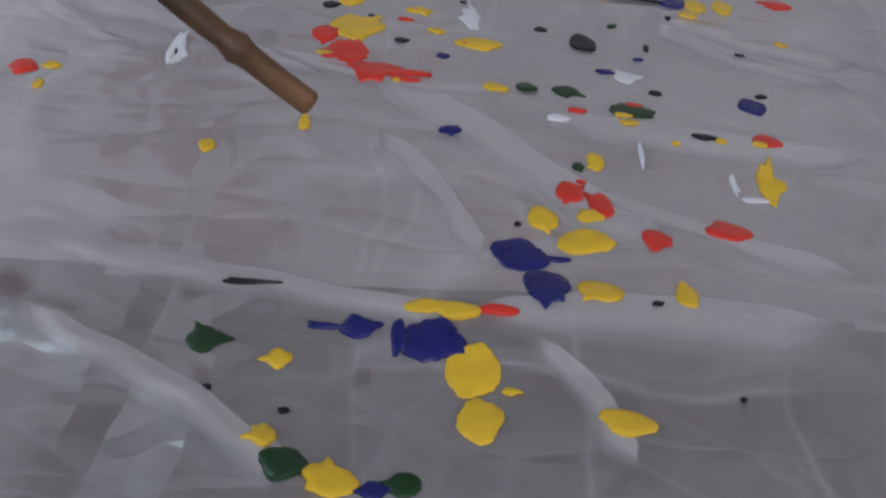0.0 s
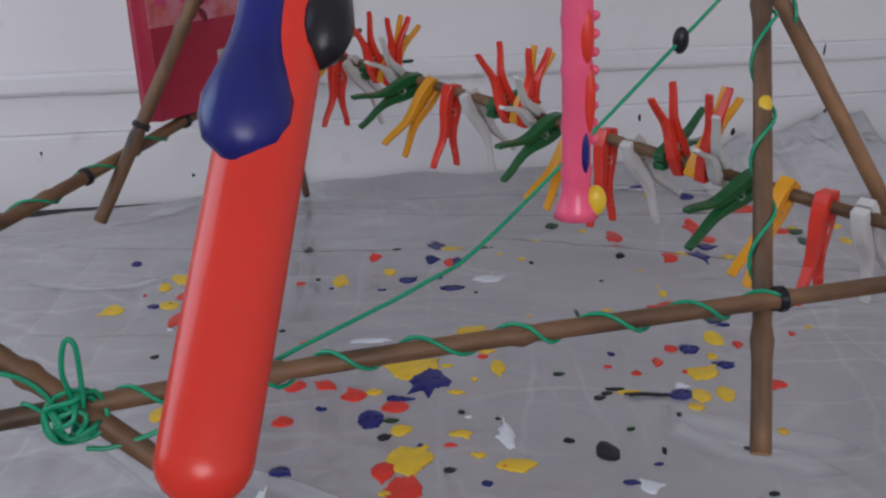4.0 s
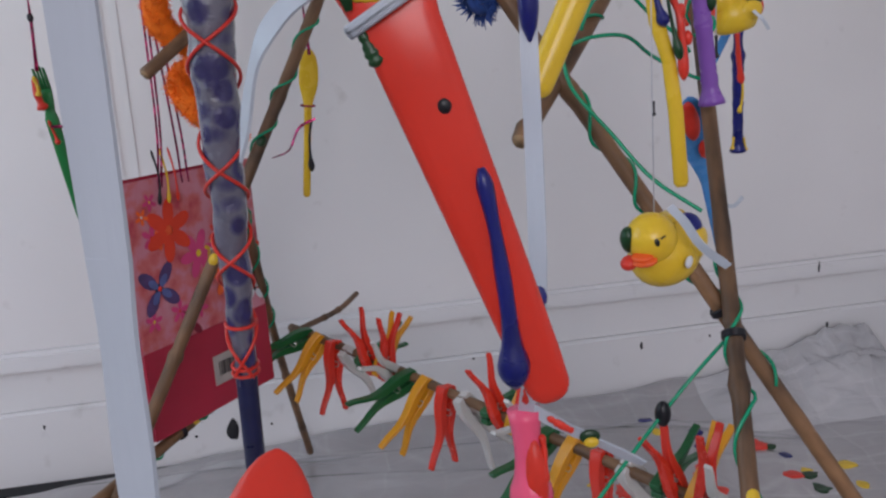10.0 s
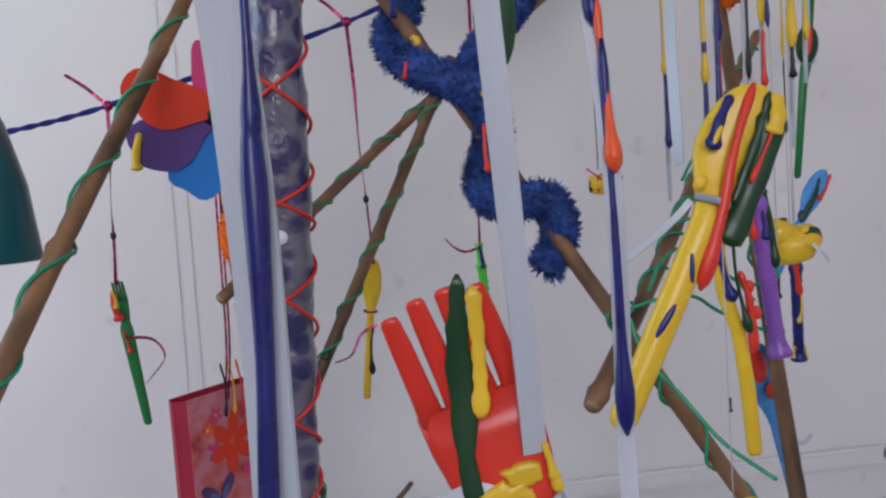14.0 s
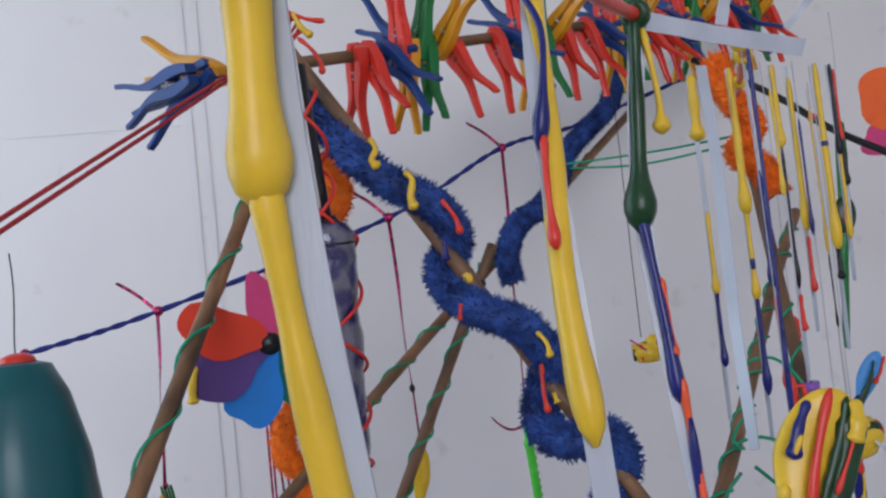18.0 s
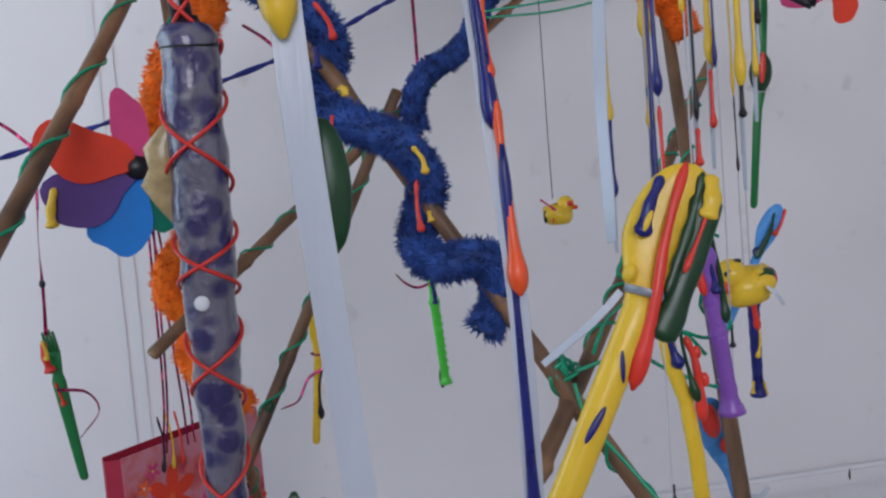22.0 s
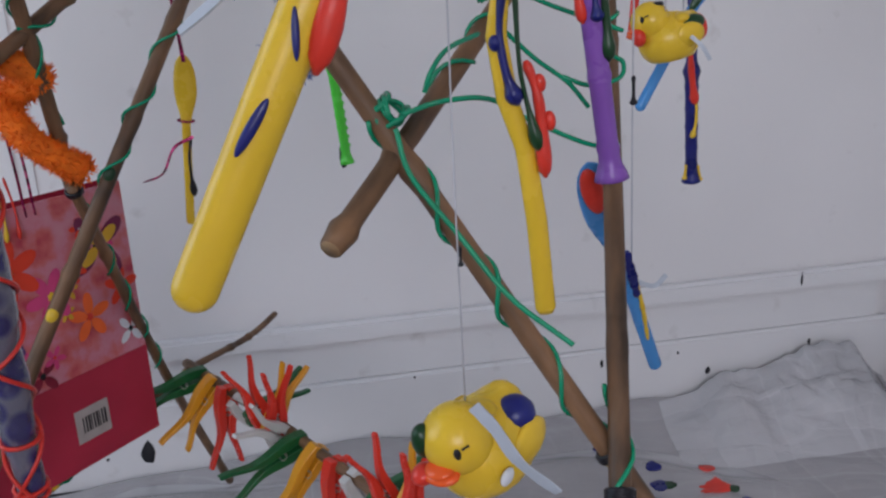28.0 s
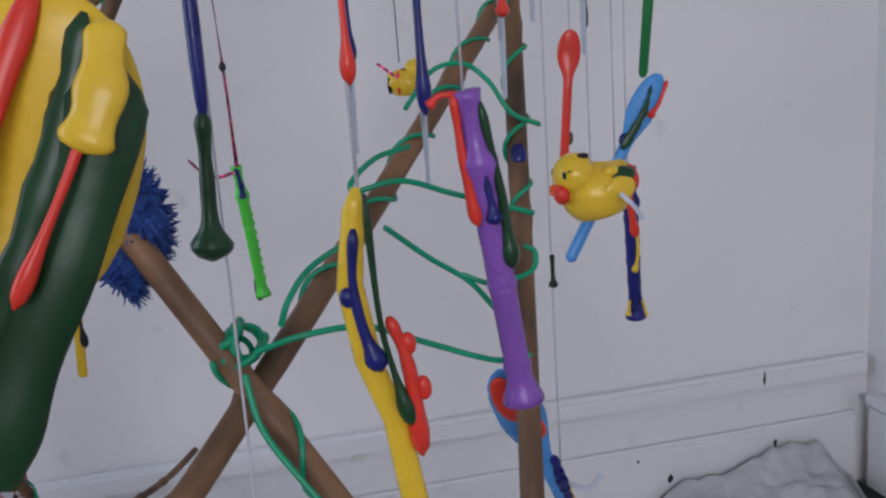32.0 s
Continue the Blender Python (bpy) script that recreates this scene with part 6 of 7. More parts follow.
drip([(-0.0050, -0.003, tall - 0.014), (-0.0085, -0.003, tall - 0.034), (-0.0075, -0.004, tall - 0.052), (-0.0035, -0.004, tall - 0.068)], 0.0027, "blue", o, "navy paint run", bulb=1.6)
part("paint_bead", ball((-0.0112, -0.0035, tall - 0.0385), 0.0030, 0.0026, 0.0038), PAINT["blue"], o, "navy paint bead")
drip([(0.0010, -0.004, tall - 0.002), (-0.0010, -0.005, tall - 0.045), (0.0005, -0.0055, tall - 0.066), (0.0045, -0.0055, tall - 0.091)], 0.0017, "green", o, "dark green paint run", bulb=2.0)
drip([(0.0020, -0.003, tall - 0.048), (0.0055, -0.004, tall - 0.062), (0.0065, -0.004, tall - 0.076), (0.0060, -0.004, tall - 0.104)], 0.0034, "red", o, "red paint run", bulb=1.1)
part("paint_bead", ball((0.0075, -0.0035, tall - 0.059), 0.0030, 0.0026, 0.0044), PAINT["red"], o, "red paint bead")
part("paint_bead", ball((0.0105, -0.0035, tall - 0.077), 0.0030, 0.0026, 0.0048), PAINT["red"], o, "red paint bead")
hanger((0.163, 0.727, 0.9795), (0.1655, 0.727, 0.7200), 0.0008, marks=((0.3, 0.6, 0.0022, "blue"), (0.62, 0.86, 0.0018, "red")))

m, tall = upright((0.2290, 0.828, 0.5945), (0.2100, 0.820, 0.7475))
o = thing("toy_flute", "purple plastic toy flute with red and green paint", "toy flute", "hanging toy flutes", m)
part("barrel", flute_body(tall, 0.0088, 0.70, 3), PLASTIC["purple"], o)
drip([(-0.006, -0.003, tall), (-0.007, -0.004, tall - 0.03), (-0.006, -0.004, tall - 0.062)], 0.0030, "red", o, "red paint run", bulb=1.1)
drip([(0.005, -0.003, tall - 0.006), (0.007, -0.004, tall - 0.05), (0.006, -0.004, tall - 0.085)], 0.0032, "green", o, "dark green paint run", bulb=1.4)
drip([(0.001, -0.006, tall - 0.03), (0.002, -0.007, tall - 0.062)], 0.0026, "blue", o, "navy paint run", bulb=1.5)
drip([(-0.004, -0.002, tall - 0.001), (-0.012, -0.002, tall), (-0.018, -0.002, tall - 0.004)], 0.0022, "red", o, "red paint tail", bulb=1.1)
hanger((0.2075, 0.82, 0.984), (0.2100, 0.820, 0.7475), 0.0007, marks=((0.05, 0.4, 0.0015, "yellow"),))

m, tall = upright((0.2943, 1.067, 0.6023), (0.3763, 1.101, 0.7353))
o = thing("plastic_spoon", "sky blue plastic spoon with green paint in its bowl", "spoon", "hanging spoons and forks", m)
part("spoon", spoon_body(tall, 0.062, 0.0112, 0.0046, 0.0034), PLASTIC["sky"], o)
smear([(-0.003, -0.004, tall - 0.012), (0.0, -0.006, tall - 0.035), (-0.002, -0.004, tall - 0.066)], [0.0015, 0.003, 0.004], 0.0012, "green", o, "dark green paint streak")
part("paint_spot", ball((-0.004, -0.003, tall - 0.058), 0.004, 0.002, 0.005), PAINT["blue"], o, "navy paint spot")
drip([(0.007, -0.001, tall - 0.002), (0.009, -0.001, tall - 0.02), (0.007, -0.001, tall - 0.034)], 0.0022, "red", o, "red paint run", bulb=1.4)
hanger((0.3362, 1.084, 1.043), (0.3368, 1.084, 0.6761), 0.0006)

m, tall = upright((0.3188, 1.215, 0.6597), (0.3301, 1.217, 0.7748))
o = thing("plastic_spoon", "small bright red plastic spoon", "spoon", "hanging spoons and forks", m)
part("spoon", spoon_body(tall, 0.045, 0.0105, 0.0042, 0.0032), PLASTIC["red"], o)
part("paint_drip", ball((0.005, 0.001, 0.02), 0.0025, 0.002, 0.006), PAINT["green"], o, "dark green paint drop")
hanger((0.3296, 1.221, 1.085), (0.3301, 1.217, 0.7728), 0.0006)

m, tall = upright((0.3790, 1.209, 0.5085), (0.3690, 1.180, 0.6540))
o = thing("toy_flute", "navy painted toy flute with red and yellow streaks", "toy flute", "hanging toy flutes", m)
part("barrel", flute_body(tall, 0.0082, 0.72, 5), PAINT["blue"], o)
drip([(-0.003, -0.005, tall - 0.002), (-0.002, -0.007, tall - 0.03), (0.002, -0.006, tall - 0.065)], 0.0040, "red", o, "red paint run", bulb=1.2)
drip([(0.003, -0.005, tall - 0.05), (0.003, -0.007, tall - 0.08), (-0.001, -0.006, tall - 0.10)], 0.0022, "yellow", o, "yellow paint run", bulb=1.4)
drip([(-0.006, -0.003, 0.02), (-0.008, -0.004, 0.004)], 0.0022, "yellow", o, "yellow paint drop", bulb=1.3)
drip([(0.006, -0.003, 0.018), (0.009, -0.003, 0.0)], 0.0018, "yellow", o, "yellow paint drop", bulb=1.3)
hanger((0.368, 1.18, 1.045), (0.3690, 1.180, 0.6540), 0.0006)

m, tall = upright((0.4050, 1.263, 0.7260), (0.4323, 1.260, 1.0100))
o = thing("plastic_knife", "dark green plastic knife with a red painted lump", "knife", "hanging spoons and forks", m)
part("blade", loft([(0, 0, 0, 0.002, 0.0015), (0, 0, 0.004, 0.0045, 0.003), (0, 0, 0.12, 0.0055, 0.003), (0.003, 0, 0.15, 0.0075, 0.004), (0.001, 0, 0.19, 0.007, 0.0035), (0, 0, 0.24, 0.0075, 0.003), (-0.002, 0, 0.28, 0.006, 0.0025), (-0.004, 0, tall, 0.0015, 0.001)], 12), PLASTIC["green"], o)
part("paint_lump", ball((0.001, -0.002, 0.165), 0.014, 0.006, 0.024), PAINT["green"], o, "dark green paint lump")
part("paint_spot", ball((0.001, -0.008, 0.17), 0.004, 0.002, 0.019), PAINT["red"], o, "red paint streak")
part("thread_tie", sweep([(0.013 * math.cos(a), 0.008 * math.sin(a), 0.145 + 0.004 * math.sin(a)) for a in [k * math.tau / 12 for k in range(14)]], 0.0006, 5), THREAD, o)
hanger((0.434, 1.26, 1.146), (0.4320, 1.260, 1.0000), 0.0006)

m, tall = upright((0.2892, 0.968, 0.4090), (0.2195, 0.860, 0.5990))
o = thing("plastic_spoon", "sky blue plastic spoon with red, navy and yellow paint", "spoon", "hanging spoons and forks", m)
part("spoon", spoon_body(tall, 0.095, 0.0135, 0.0052, 0.0040), PLASTIC["sky"], o)
part("paint_patch", ball((-0.003, -0.003, tall - 0.022), 0.0075, 0.004, 0.020), PAINT["red"], o, "red paint patch")
part("paint_patch", ball((0.004, -0.0035, tall - 0.055), 0.006, 0.003, 0.010), PAINT["red"], o, "red paint patch")
smear([(0.006, -0.003, tall - 0.085), (0.004, -0.005, tall - 0.11), (0.003, -0.004, tall - 0.135)], [0.003, 0.0042, 0.003], 0.0014, "blue", o, "navy paint streak")
smear([(0.006, -0.002, tall - 0.12), (0.004, -0.004, tall - 0.15), (0.0, -0.003, tall - 0.19)], [0.0015, 0.002, 0.0018], 0.0014, "yellow", o, "yellow paint streak")
hanger((0.258, 0.91, 1.012), (0.2590, 0.912, 0.5050), 0.0006, marks=((0.1, 0.3, 0.0014, "blue"), (0.72, 0.76, 0.0018, "black")))
tail = thing("curled_ribbon", "short silver ribbon end tied to the blue spoon", "ribbon", "ribbon ends")
strip([(0.2624, 0.9163, 0.5), (0.2744, 0.9143, 0.4968), (0.2833, 0.9145, 0.5045)], 0.0035, tail)

# paint-soaked ribbons that hang in front of the post
for x, y, z1, runs in (
    (0.157, 0.857, 0.749, ((0.0, 0.22, 0.0050, "yellow"), (0.06, 0.2, 0.0030, "blue"), (0.45, 0.72, 0.0024, "yellow"), (0.68, 0.95, 0.0022, "blue"))),
    (0.191, 0.868, 0.729, ((0.0, 0.45, 0.0040, "yellow"), (0.1, 0.4, 0.0022, "blue"), (0.42, 0.70, 0.0026, "yellow"), (0.55, 0.98, 0.0026, "blue"))),
    (0.236, 0.900, 0.768, ((0.0, 0.3, 0.0032, "yellow"), (0.3, 0.8, 0.0016, "black"), (0.82, 0.95, 0.0026, "red"))),
    (0.256, 0.922, 0.807, ((0.05, 0.72, 0.0030, "yellow"), (0.74, 0.98, 0.0022, "red"))),
    (0.288, 0.943, 0.787, ((0.0, 0.75, 0.0038, "yellow"), (0.1, 0.35, 0.0022, "blue"), (0.72, 0.86, 0.0026, "black"))),
    (0.309, 0.965, 0.846, ((0.0, 0.5, 0.0024, "black"), (0.35, 0.95, 0.0020, "yellow"))),
    (0.326, 1.00, 0.90, ((0.0, 0.6, 0.0018, "red"), (0.5, 0.95, 0.0024, "black"))),
):
    h = thing("hanging_ribbon", "narrow white ribbon soaked with dripping paint", "ribbon", "paint-soaked ribbons")
    z0 = 0.998 + 0.12 * (x - 0.15)
    strip([(x, y, z0), (x + 0.001, y, (z0 + z1) / 2), (x, y, z1 - 0.03)], 0.0040, h, twist=1.2)
    hanger((x, y, z0), (x, y, z1), 0.0006, parent=h)
    for s0, s1, r, key in runs:
        drip([(x + 0.001, y - 0.002, z0 + (z1 - z0) * s) for s in (s0, (s0 + s1) / 2, s1)], r, key, h, key + " paint run", bulb=1.45)


# ---- lashing at the top of the frame ----
top_lash = thing("cord_lashing", "red cord lashing with yellow paint where the high poles meet", "cord lashing", "", Matrix.Translation((-0.1766, 0.8650, 1.0795)))
dice = random.Random(31)
for k in range(7):
    tilt = Matrix.Rotation(dice.uniform(-0.7, 0.7), 3, "Y") @ Matrix.Rotation(dice.uniform(-0.5, 0.5), 3, "X")
    r, up = dice.uniform(0.011, 0.016), dice.uniform(-0.014, 0.012)
    part("loop", sweep([tilt @ Vector((r * 1.2 * math.cos(a), r * math.sin(a), up + 0.002 * math.sin(2 * a))) for a in [j * math.tau / 22 for j in range(23)]], 0.0013, 7), LACE, top_lash)
for line, r in ((((-0.0046, -0.0100, 0.0170), (0.0082, -0.0100, 0.0132), (0.0260, -0.0100, 0.0040), (0.0419, -0.0100, -0.0001)), 0.0022), (((0.0172, -0.0100, -0.0109), (0.0276, -0.0100, -0.0218), (0.0346, -0.0100, -0.0346), (0.0353, -0.0100, -0.0446)), 0.0026), (((-0.0339, -0.0100, -0.0251), (-0.0189, -0.0100, -0.0177), (-0.0016, -0.0100, -0.0106)), 0.0018)):
    drip(line, r, "red", top_lash, "red paint run on the lashing", bulb=1.1)
for line, r in ((((0.0150, -0.0100, 0.0108), (0.0206, -0.0100, -0.0019), (0.0298, -0.0100, -0.0117)), 0.0034), (((-0.0048, -0.0100, 0.0027), (-0.0123, -0.0100, -0.0091), (-0.0215, -0.0100, -0.0197), (-0.0119, -0.0100, -0.0305)), 0.0038)):
    drip(line, r, "yellow", top_lash, "yellow paint run on the lashing", bulb=1.1)
drip(((-0.0010, -0.0100, -0.0178), (-0.0060, -0.0100, -0.0361), (-0.0023, -0.0100, -0.0578), (0.0008, -0.0100, -0.0709)), 0.0026, "black", top_lash, "black paint run", bulb=1.1)

# ---- loose green wire ----
def loose_wire(points, label, radius=0.0015, blob=None):
    w = thing("green_wire", label, "wire", "green wires on the frame")
    pts = glide(points, 14 * len(points))
    part("strand", sweep(pts, radius, 7), WIRE, w)
    if blob is not None:
        part("paint_blob", ball(blob, 0.006, 0.005, 0.010), PAINT["black"], w, "dark paint blob on the wire")
    return w


loose_wire([(-0.205, 0.492, 0.203), (-0.1885, 0.4950, 0.2027), (-0.1529, 0.5100, 0.2112), (-0.1119, 0.5400, 0.2274), (-0.0251, 0.6000, 0.2489), (0.0246, 0.6450, 0.2673), (0.1655, 0.7411, 0.3793), (0.2185, 0.748, 0.436)], "long taut green wire from the knot to the post", blob=(0.1655, 0.7411, 0.3793))
knot = thing("wire_knot", "tangled knot of glossy green wire round crossed poles", "wire knot", m=Matrix.Translation((-0.2085, 0.500, 0.222)))
dice = random.Random(5)
for k in range(7):
    tilt = Matrix.Rotation(dice.uniform(-1.2, 1.2), 3, "X") @ Matrix.Rotation(dice.uniform(-1.2, 1.2), 3, "Z")
    r = dice.uniform(0.010, 0.017)
    part("loop", sweep([tilt @ Vector((r * math.cos(a), 0.004 * math.sin(3 * a), r * 0.95 * math.sin(a))) + Vector((dice.uniform(-0.0005, 0.0005), -0.006, 0)) for a in [j * math.tau / 20 for j in range(21)]], 0.0015, 7), WIRE, knot)
part("loop", sweep(glide([(0.002, -0.008, 0.008), (-0.001, -0.01, 0.028), (0.003, -0.01, 0.046), (0.008, -0.01, 0.044), (0.008, -0.01, 0.024), (0.006, -0.008, 0.006)], 40), 0.0015, 7), WIRE, knot, "upright wire loop")
part("loop", sweep(glide([(-0.004, -0.008, 0.0), (-0.018, -0.008, 0.020), (-0.034, -0.012, 0.030), (-0.06, -0.02, 0.034)], 30), 0.0015, 7), WIRE, knot)
lash = thing("wire_lashing", "green coated wire lashing round two crossed bamboo poles", "wire lashing", "", Matrix.Translation((0.1011, 0.7984, 0.645)))
dice = random.Random(12)
for k in range(6):
    tilt = Matrix.Rotation(radians(-38 if k % 2 else 52) + dice.uniform(-0.3, 0.3), 3, "Y") @ Matrix.Rotation(dice.uniform(-0.4, 0.4), 3, "X")
    r, up = dice.uniform(0.0100, 0.0128), dice.uniform(-0.007, 0.007)
    part("loop", sweep([tilt @ Vector((r * 0.75 * math.cos(a), r * 1.15 * math.sin(a), up + 0.0015 * math.sin(2 * a))) for a in [j * math.tau / 22 for j in range(23)]], 0.0015, 7), WIRE, lash)
for pts_ in (
    ((0.1098, 0.7850, 0.6449), (0.1315, 0.7850, 0.6507), (0.1570, 0.7950, 0.6492), (0.1808, 0.8150, 0.6337), (0.2160, 0.8300, 0.6158), (0.2352, 0.8400, 0.6131)),
    ((0.1545, 0.8500, 0.7010), (0.1772, 0.8550, 0.7042), (0.2035, 0.8650, 0.6939), (0.2454, 0.8800, 0.6778)),
    ((0.1676, 0.8400, 0.6845), (0.1878, 0.8500, 0.6654), (0.2072, 0.8550, 0.6503), (0.2199, 0.8550, 0.6344)),
    ((0.2041, 0.8550, 0.6538), (0.2204, 0.8550, 0.6478), (0.2404, 0.8650, 0.6500), (0.2438, 0.8700, 0.6586), (0.2382, 0.8700, 0.6630)),
    ((0.1817, 0.9200, 0.7352), (0.1984, 0.9400, 0.7541), (0.2165, 0.9350, 0.7573), (0.2295, 0.9250, 0.7469), (0.2409, 0.9200, 0.7287), (0.2580, 0.9300, 0.7198)),
    ((0.1534, 0.8300, 0.6827), (0.1356, 0.8000, 0.6770), (0.1265, 0.7850, 0.6668), (0.1220, 0.7850, 0.6557)),
    ((0.1824, 0.8800, 0.7182), (0.1651, 0.8600, 0.7157), (0.1533, 0.8400, 0.7064), (0.1576, 0.8400, 0.7000)),
    ((0.1061, 0.7750, 0.6387), (0.1129, 0.7680, 0.6143), (0.1360, 0.7570, 0.5844), (0.1613, 0.7450, 0.5524), (0.1919, 0.7320, 0.5293)),
    ((0.0972, 1.321, 0.9941), (0.177, 1.217, 0.9758), (0.2667, 1.135, 0.9773)), ((0.0873, 1.311, 0.9989), (0.1968, 1.218, 0.9901), (0.2962, 1.167, 0.9921)),
):
    loose_wire(pts_, "thin green wire stretched between bamboo poles")

# ---- marks on the wall ----
for u, z, w, h in ((-0.362, 0.047, 0.016, 0.024), (0.364, 0.102, 0.004, 0.010), (0.714, 0.212, 0.003, 0.015), (-0.655, 0.098, 0.003, 0.005), (0.735, 0.095, 0.004, 0.009), (0.497, 0.105, 0.003, 0.004), (0.551, 0.066, 0.006, 0.009), (0.054, 0.120, 0.003, 0.003), (-0.424, 0.046, 0.004, 0.004), (-0.30, 0.05, 0.003, 0.003)):
    bm = bmesh.new()
    dice = random.Random(int(u * 1000) + 7)
    outer = [bm.verts.new((w * 0.7 * math.cos(a) * (1 + dice.uniform(-0.35, 0.35)), 0, h * 0.75 * math.sin(a) * (1 + dice.uniform(-0.35, 0.35)))) for a in [k * math.tau / 12 for k in range(12)]]
    inner = [bm.verts.new((v.co.x * 0.7, -0.0012, v.co.z * 0.7)) for v in outer]
    for k in range(12):
        bm.faces.new((outer[k], outer[(k + 1) % 12], inner[(k + 1) % 12], inner[k]))
    bm.faces.new(inner)
    ob = part("paint_fleck", bm, PAINT["black"])
    ob.matrix_world = Matrix.Translation((u, REACH + SLOPE * u - (0.0225 if z > 0.19 else 0.0195), z)) @ Matrix.Rotation(TURNED, 4, "Z")
    tagged(ob, "dark dried paint fleck on the white skirting", "paint fleck", "paint flecks on the wall")

# ---- paint splats on the sheet ----
def splat(x, y, rx, ry, key, seed):
    """A thick drop of dried paint: a lobed outline, a flat top and a rounded rim."""
    dice = random.Random(seed)
    n = 44
    lobes = [dice.uniform(-0.13, 0.13) for _ in range(4)]
    spikes = {dice.randrange(n): dice.uniform(0.2, 0.75) for _ in range(dice.choice((0, 0, 1, 1, 2)) + (3 if max(rx, ry) > 0.018 else 0))}
    ragged = 0.09 if max(rx, ry) > 0.016 else 0.045
    out = []
    for k in range(n):
        a = math.tau * k / n
        r = 1 + sum(l * math.sin((i + 1) * a + 6 * l) for i, l in enumerate(lobes)) * 0.75
        r += ragged * dice.uniform(-1, 1) + spikes.get(k, 0.0) + 0.4 * max(spikes.get((k + 1) % n, 0.0), spikes.get((k - 1) % n, 0.0))
        out.append((r * rx * math.cos(a), r * ry * math.sin(a)))
    bm = bmesh.new()
    rings = []
    for share, z in ((1.0, -0.003), (1.0, 0.0001), (0.95, 0.0006), (0.55, 0.0008)):
        rings.append([bm.verts.new((px * share, py * share, z + sheet_height(x + px * share, y + py * share) + pleat_lift(x + px * share, y + py * share) + 0.0007)) for px, py in out])
    for a, b in zip(rings, rings[1:]):
        for k in range(n):
            bm.faces.new((a[k], a[(k + 1) % n], b[(k + 1) % n], b[k]))
    bm.faces.new(rings[-1])
    ob = part("paint_splat", bm, PAINT[key])
    ob.location = (x, y, 0)
    size = "tiny" if max(rx, ry) < 0.005 else "large" if max(rx, ry) > 0.018 else "small" if max(rx, ry) < 0.009 else "round"
    return tagged(ob, f"{size} dried {'navy blue' if key == 'blue' else 'dark green' if key == 'green' else key} paint splat on the polythene", "paint splat", "paint splats on the sheet")


SPLATS_YELLOW_A = [
    (0.044, 0.402, 0.0131, 0.0156), (0.047, 0.374, 0.0104, 0.0133), (0.062, 0.392, 0.0041, 0.0021), (0.116, 0.376, 0.0135, 0.0077), (-0.049, 0.403, 0.0058, 0.0063),
    (-0.048, 0.353, 0.0054, 0.0076), (-0.017, 0.334, 0.0111, 0.0084), (0.02, 0.442, 0.0102, 0.0055), (0.035, 0.439, 0.0117, 0.0063), (0.088, 0.529, 0.0087, 0.0107),
    (0.117, 0.532, 0.0079, 0.0057), (0.111, 0.508, 0.0156, 0.0111), (0.114, 0.465, 0.012, 0.0098), (0.162, 0.467, 0.0058, 0.0119), (0.242, 0.585, 0.0064, 0.0208),
    (0.129, 0.597, 0.0054, 0.0089), (-0.064, 0.615, 0.0037, 0.0099), (-0.12, 0.577, 0.0051, 0.0071), (-0.042, 0.766, 0.0203, 0.0213), (0.054, 0.757, 0.0176, 0.01),
]
SPLATS_YELLOW_B = [
    (0.023, 0.773, 0.0056, 0.0041), (0.008, 0.809, 0.0082, 0.0056), (0.065, 0.68, 0.0093, 0.0059), (0.249, 0.633, 0.0055, 0.0039), (0.221, 0.633, 0.0038, 0.0039),
    (-0.243, 0.633, 0.0032, 0.0069), (-0.244, 0.661, 0.0062, 0.0049), (0.282, 0.877, 0.0086, 0.0094), (0.311, 0.796, 0.0053, 0.0069), (-0.043, 0.936, 0.0267, 0.0273),
    (0.026, 1.021, 0.0171, 0.0159), (0.051, 0.936, 0.0079, 0.015), (0.04, 0.973, 0.0076, 0.0058), (-0.051, 0.815, 0.0097, 0.0096), (0.269, 0.916, 0.0168, 0.0135),
    (0.255, 0.871, 0.0103, 0.0123), (0.28, 0.87, 0.008, 0.0124), (0.243, 0.847, 0.0084, 0.0058), (0.304, 0.993, 0.011, 0.0141), (0.291, 0.954, 0.0056, 0.0073),
]
SPLATS_YELLOW_C = [
    (-0.418, 1.093, 0.0124, 0.0134), (-0.305, 1.273, 0.0175, 0.0171), (-0.344, 1.261, 0.0126, 0.0121), (-0.353, 1.186, 0.0164, 0.013), (-0.372, 1.16, 0.0073, 0.0105),
    (-0.352, 1.105, 0.0119, 0.0115), (-0.299, 1.207, 0.0099, 0.01), (-0.268, 1.086, 0.0103, 0.0055), (-0.143, 1.18, 0.0097, 0.0188), (-0.077, 1.206, 0.0084, 0.0108),
    (0.007, 1.284, 0.0162, 0.0109), (-0.292, 0.849, 0.0094, 0.0144), (0.333, 1.251, 0.0088, 0.0118), (0.403, 1.249, 0.008, 0.0072), (0.595, 1.305, 0.0084, 0.0107),
    (0.005, 0.809, 0.0091, 0.0053), (-0.254, 0.939, 0.0036, 0.0099), (0.278, 1.126, 0.0051, 0.0078), (-0.081, 0.886, 0.0087, 0.0056), (0.179, 0.877, 0.0098, 0.0025),
]
SPLATS_YELLOW_D = [
    (0.599, 1.369, 0.0156, 0.0134), (0.534, 1.358, 0.0077, 0.0076), (0.352, 1.52, 0.0087, 0.0093),
]
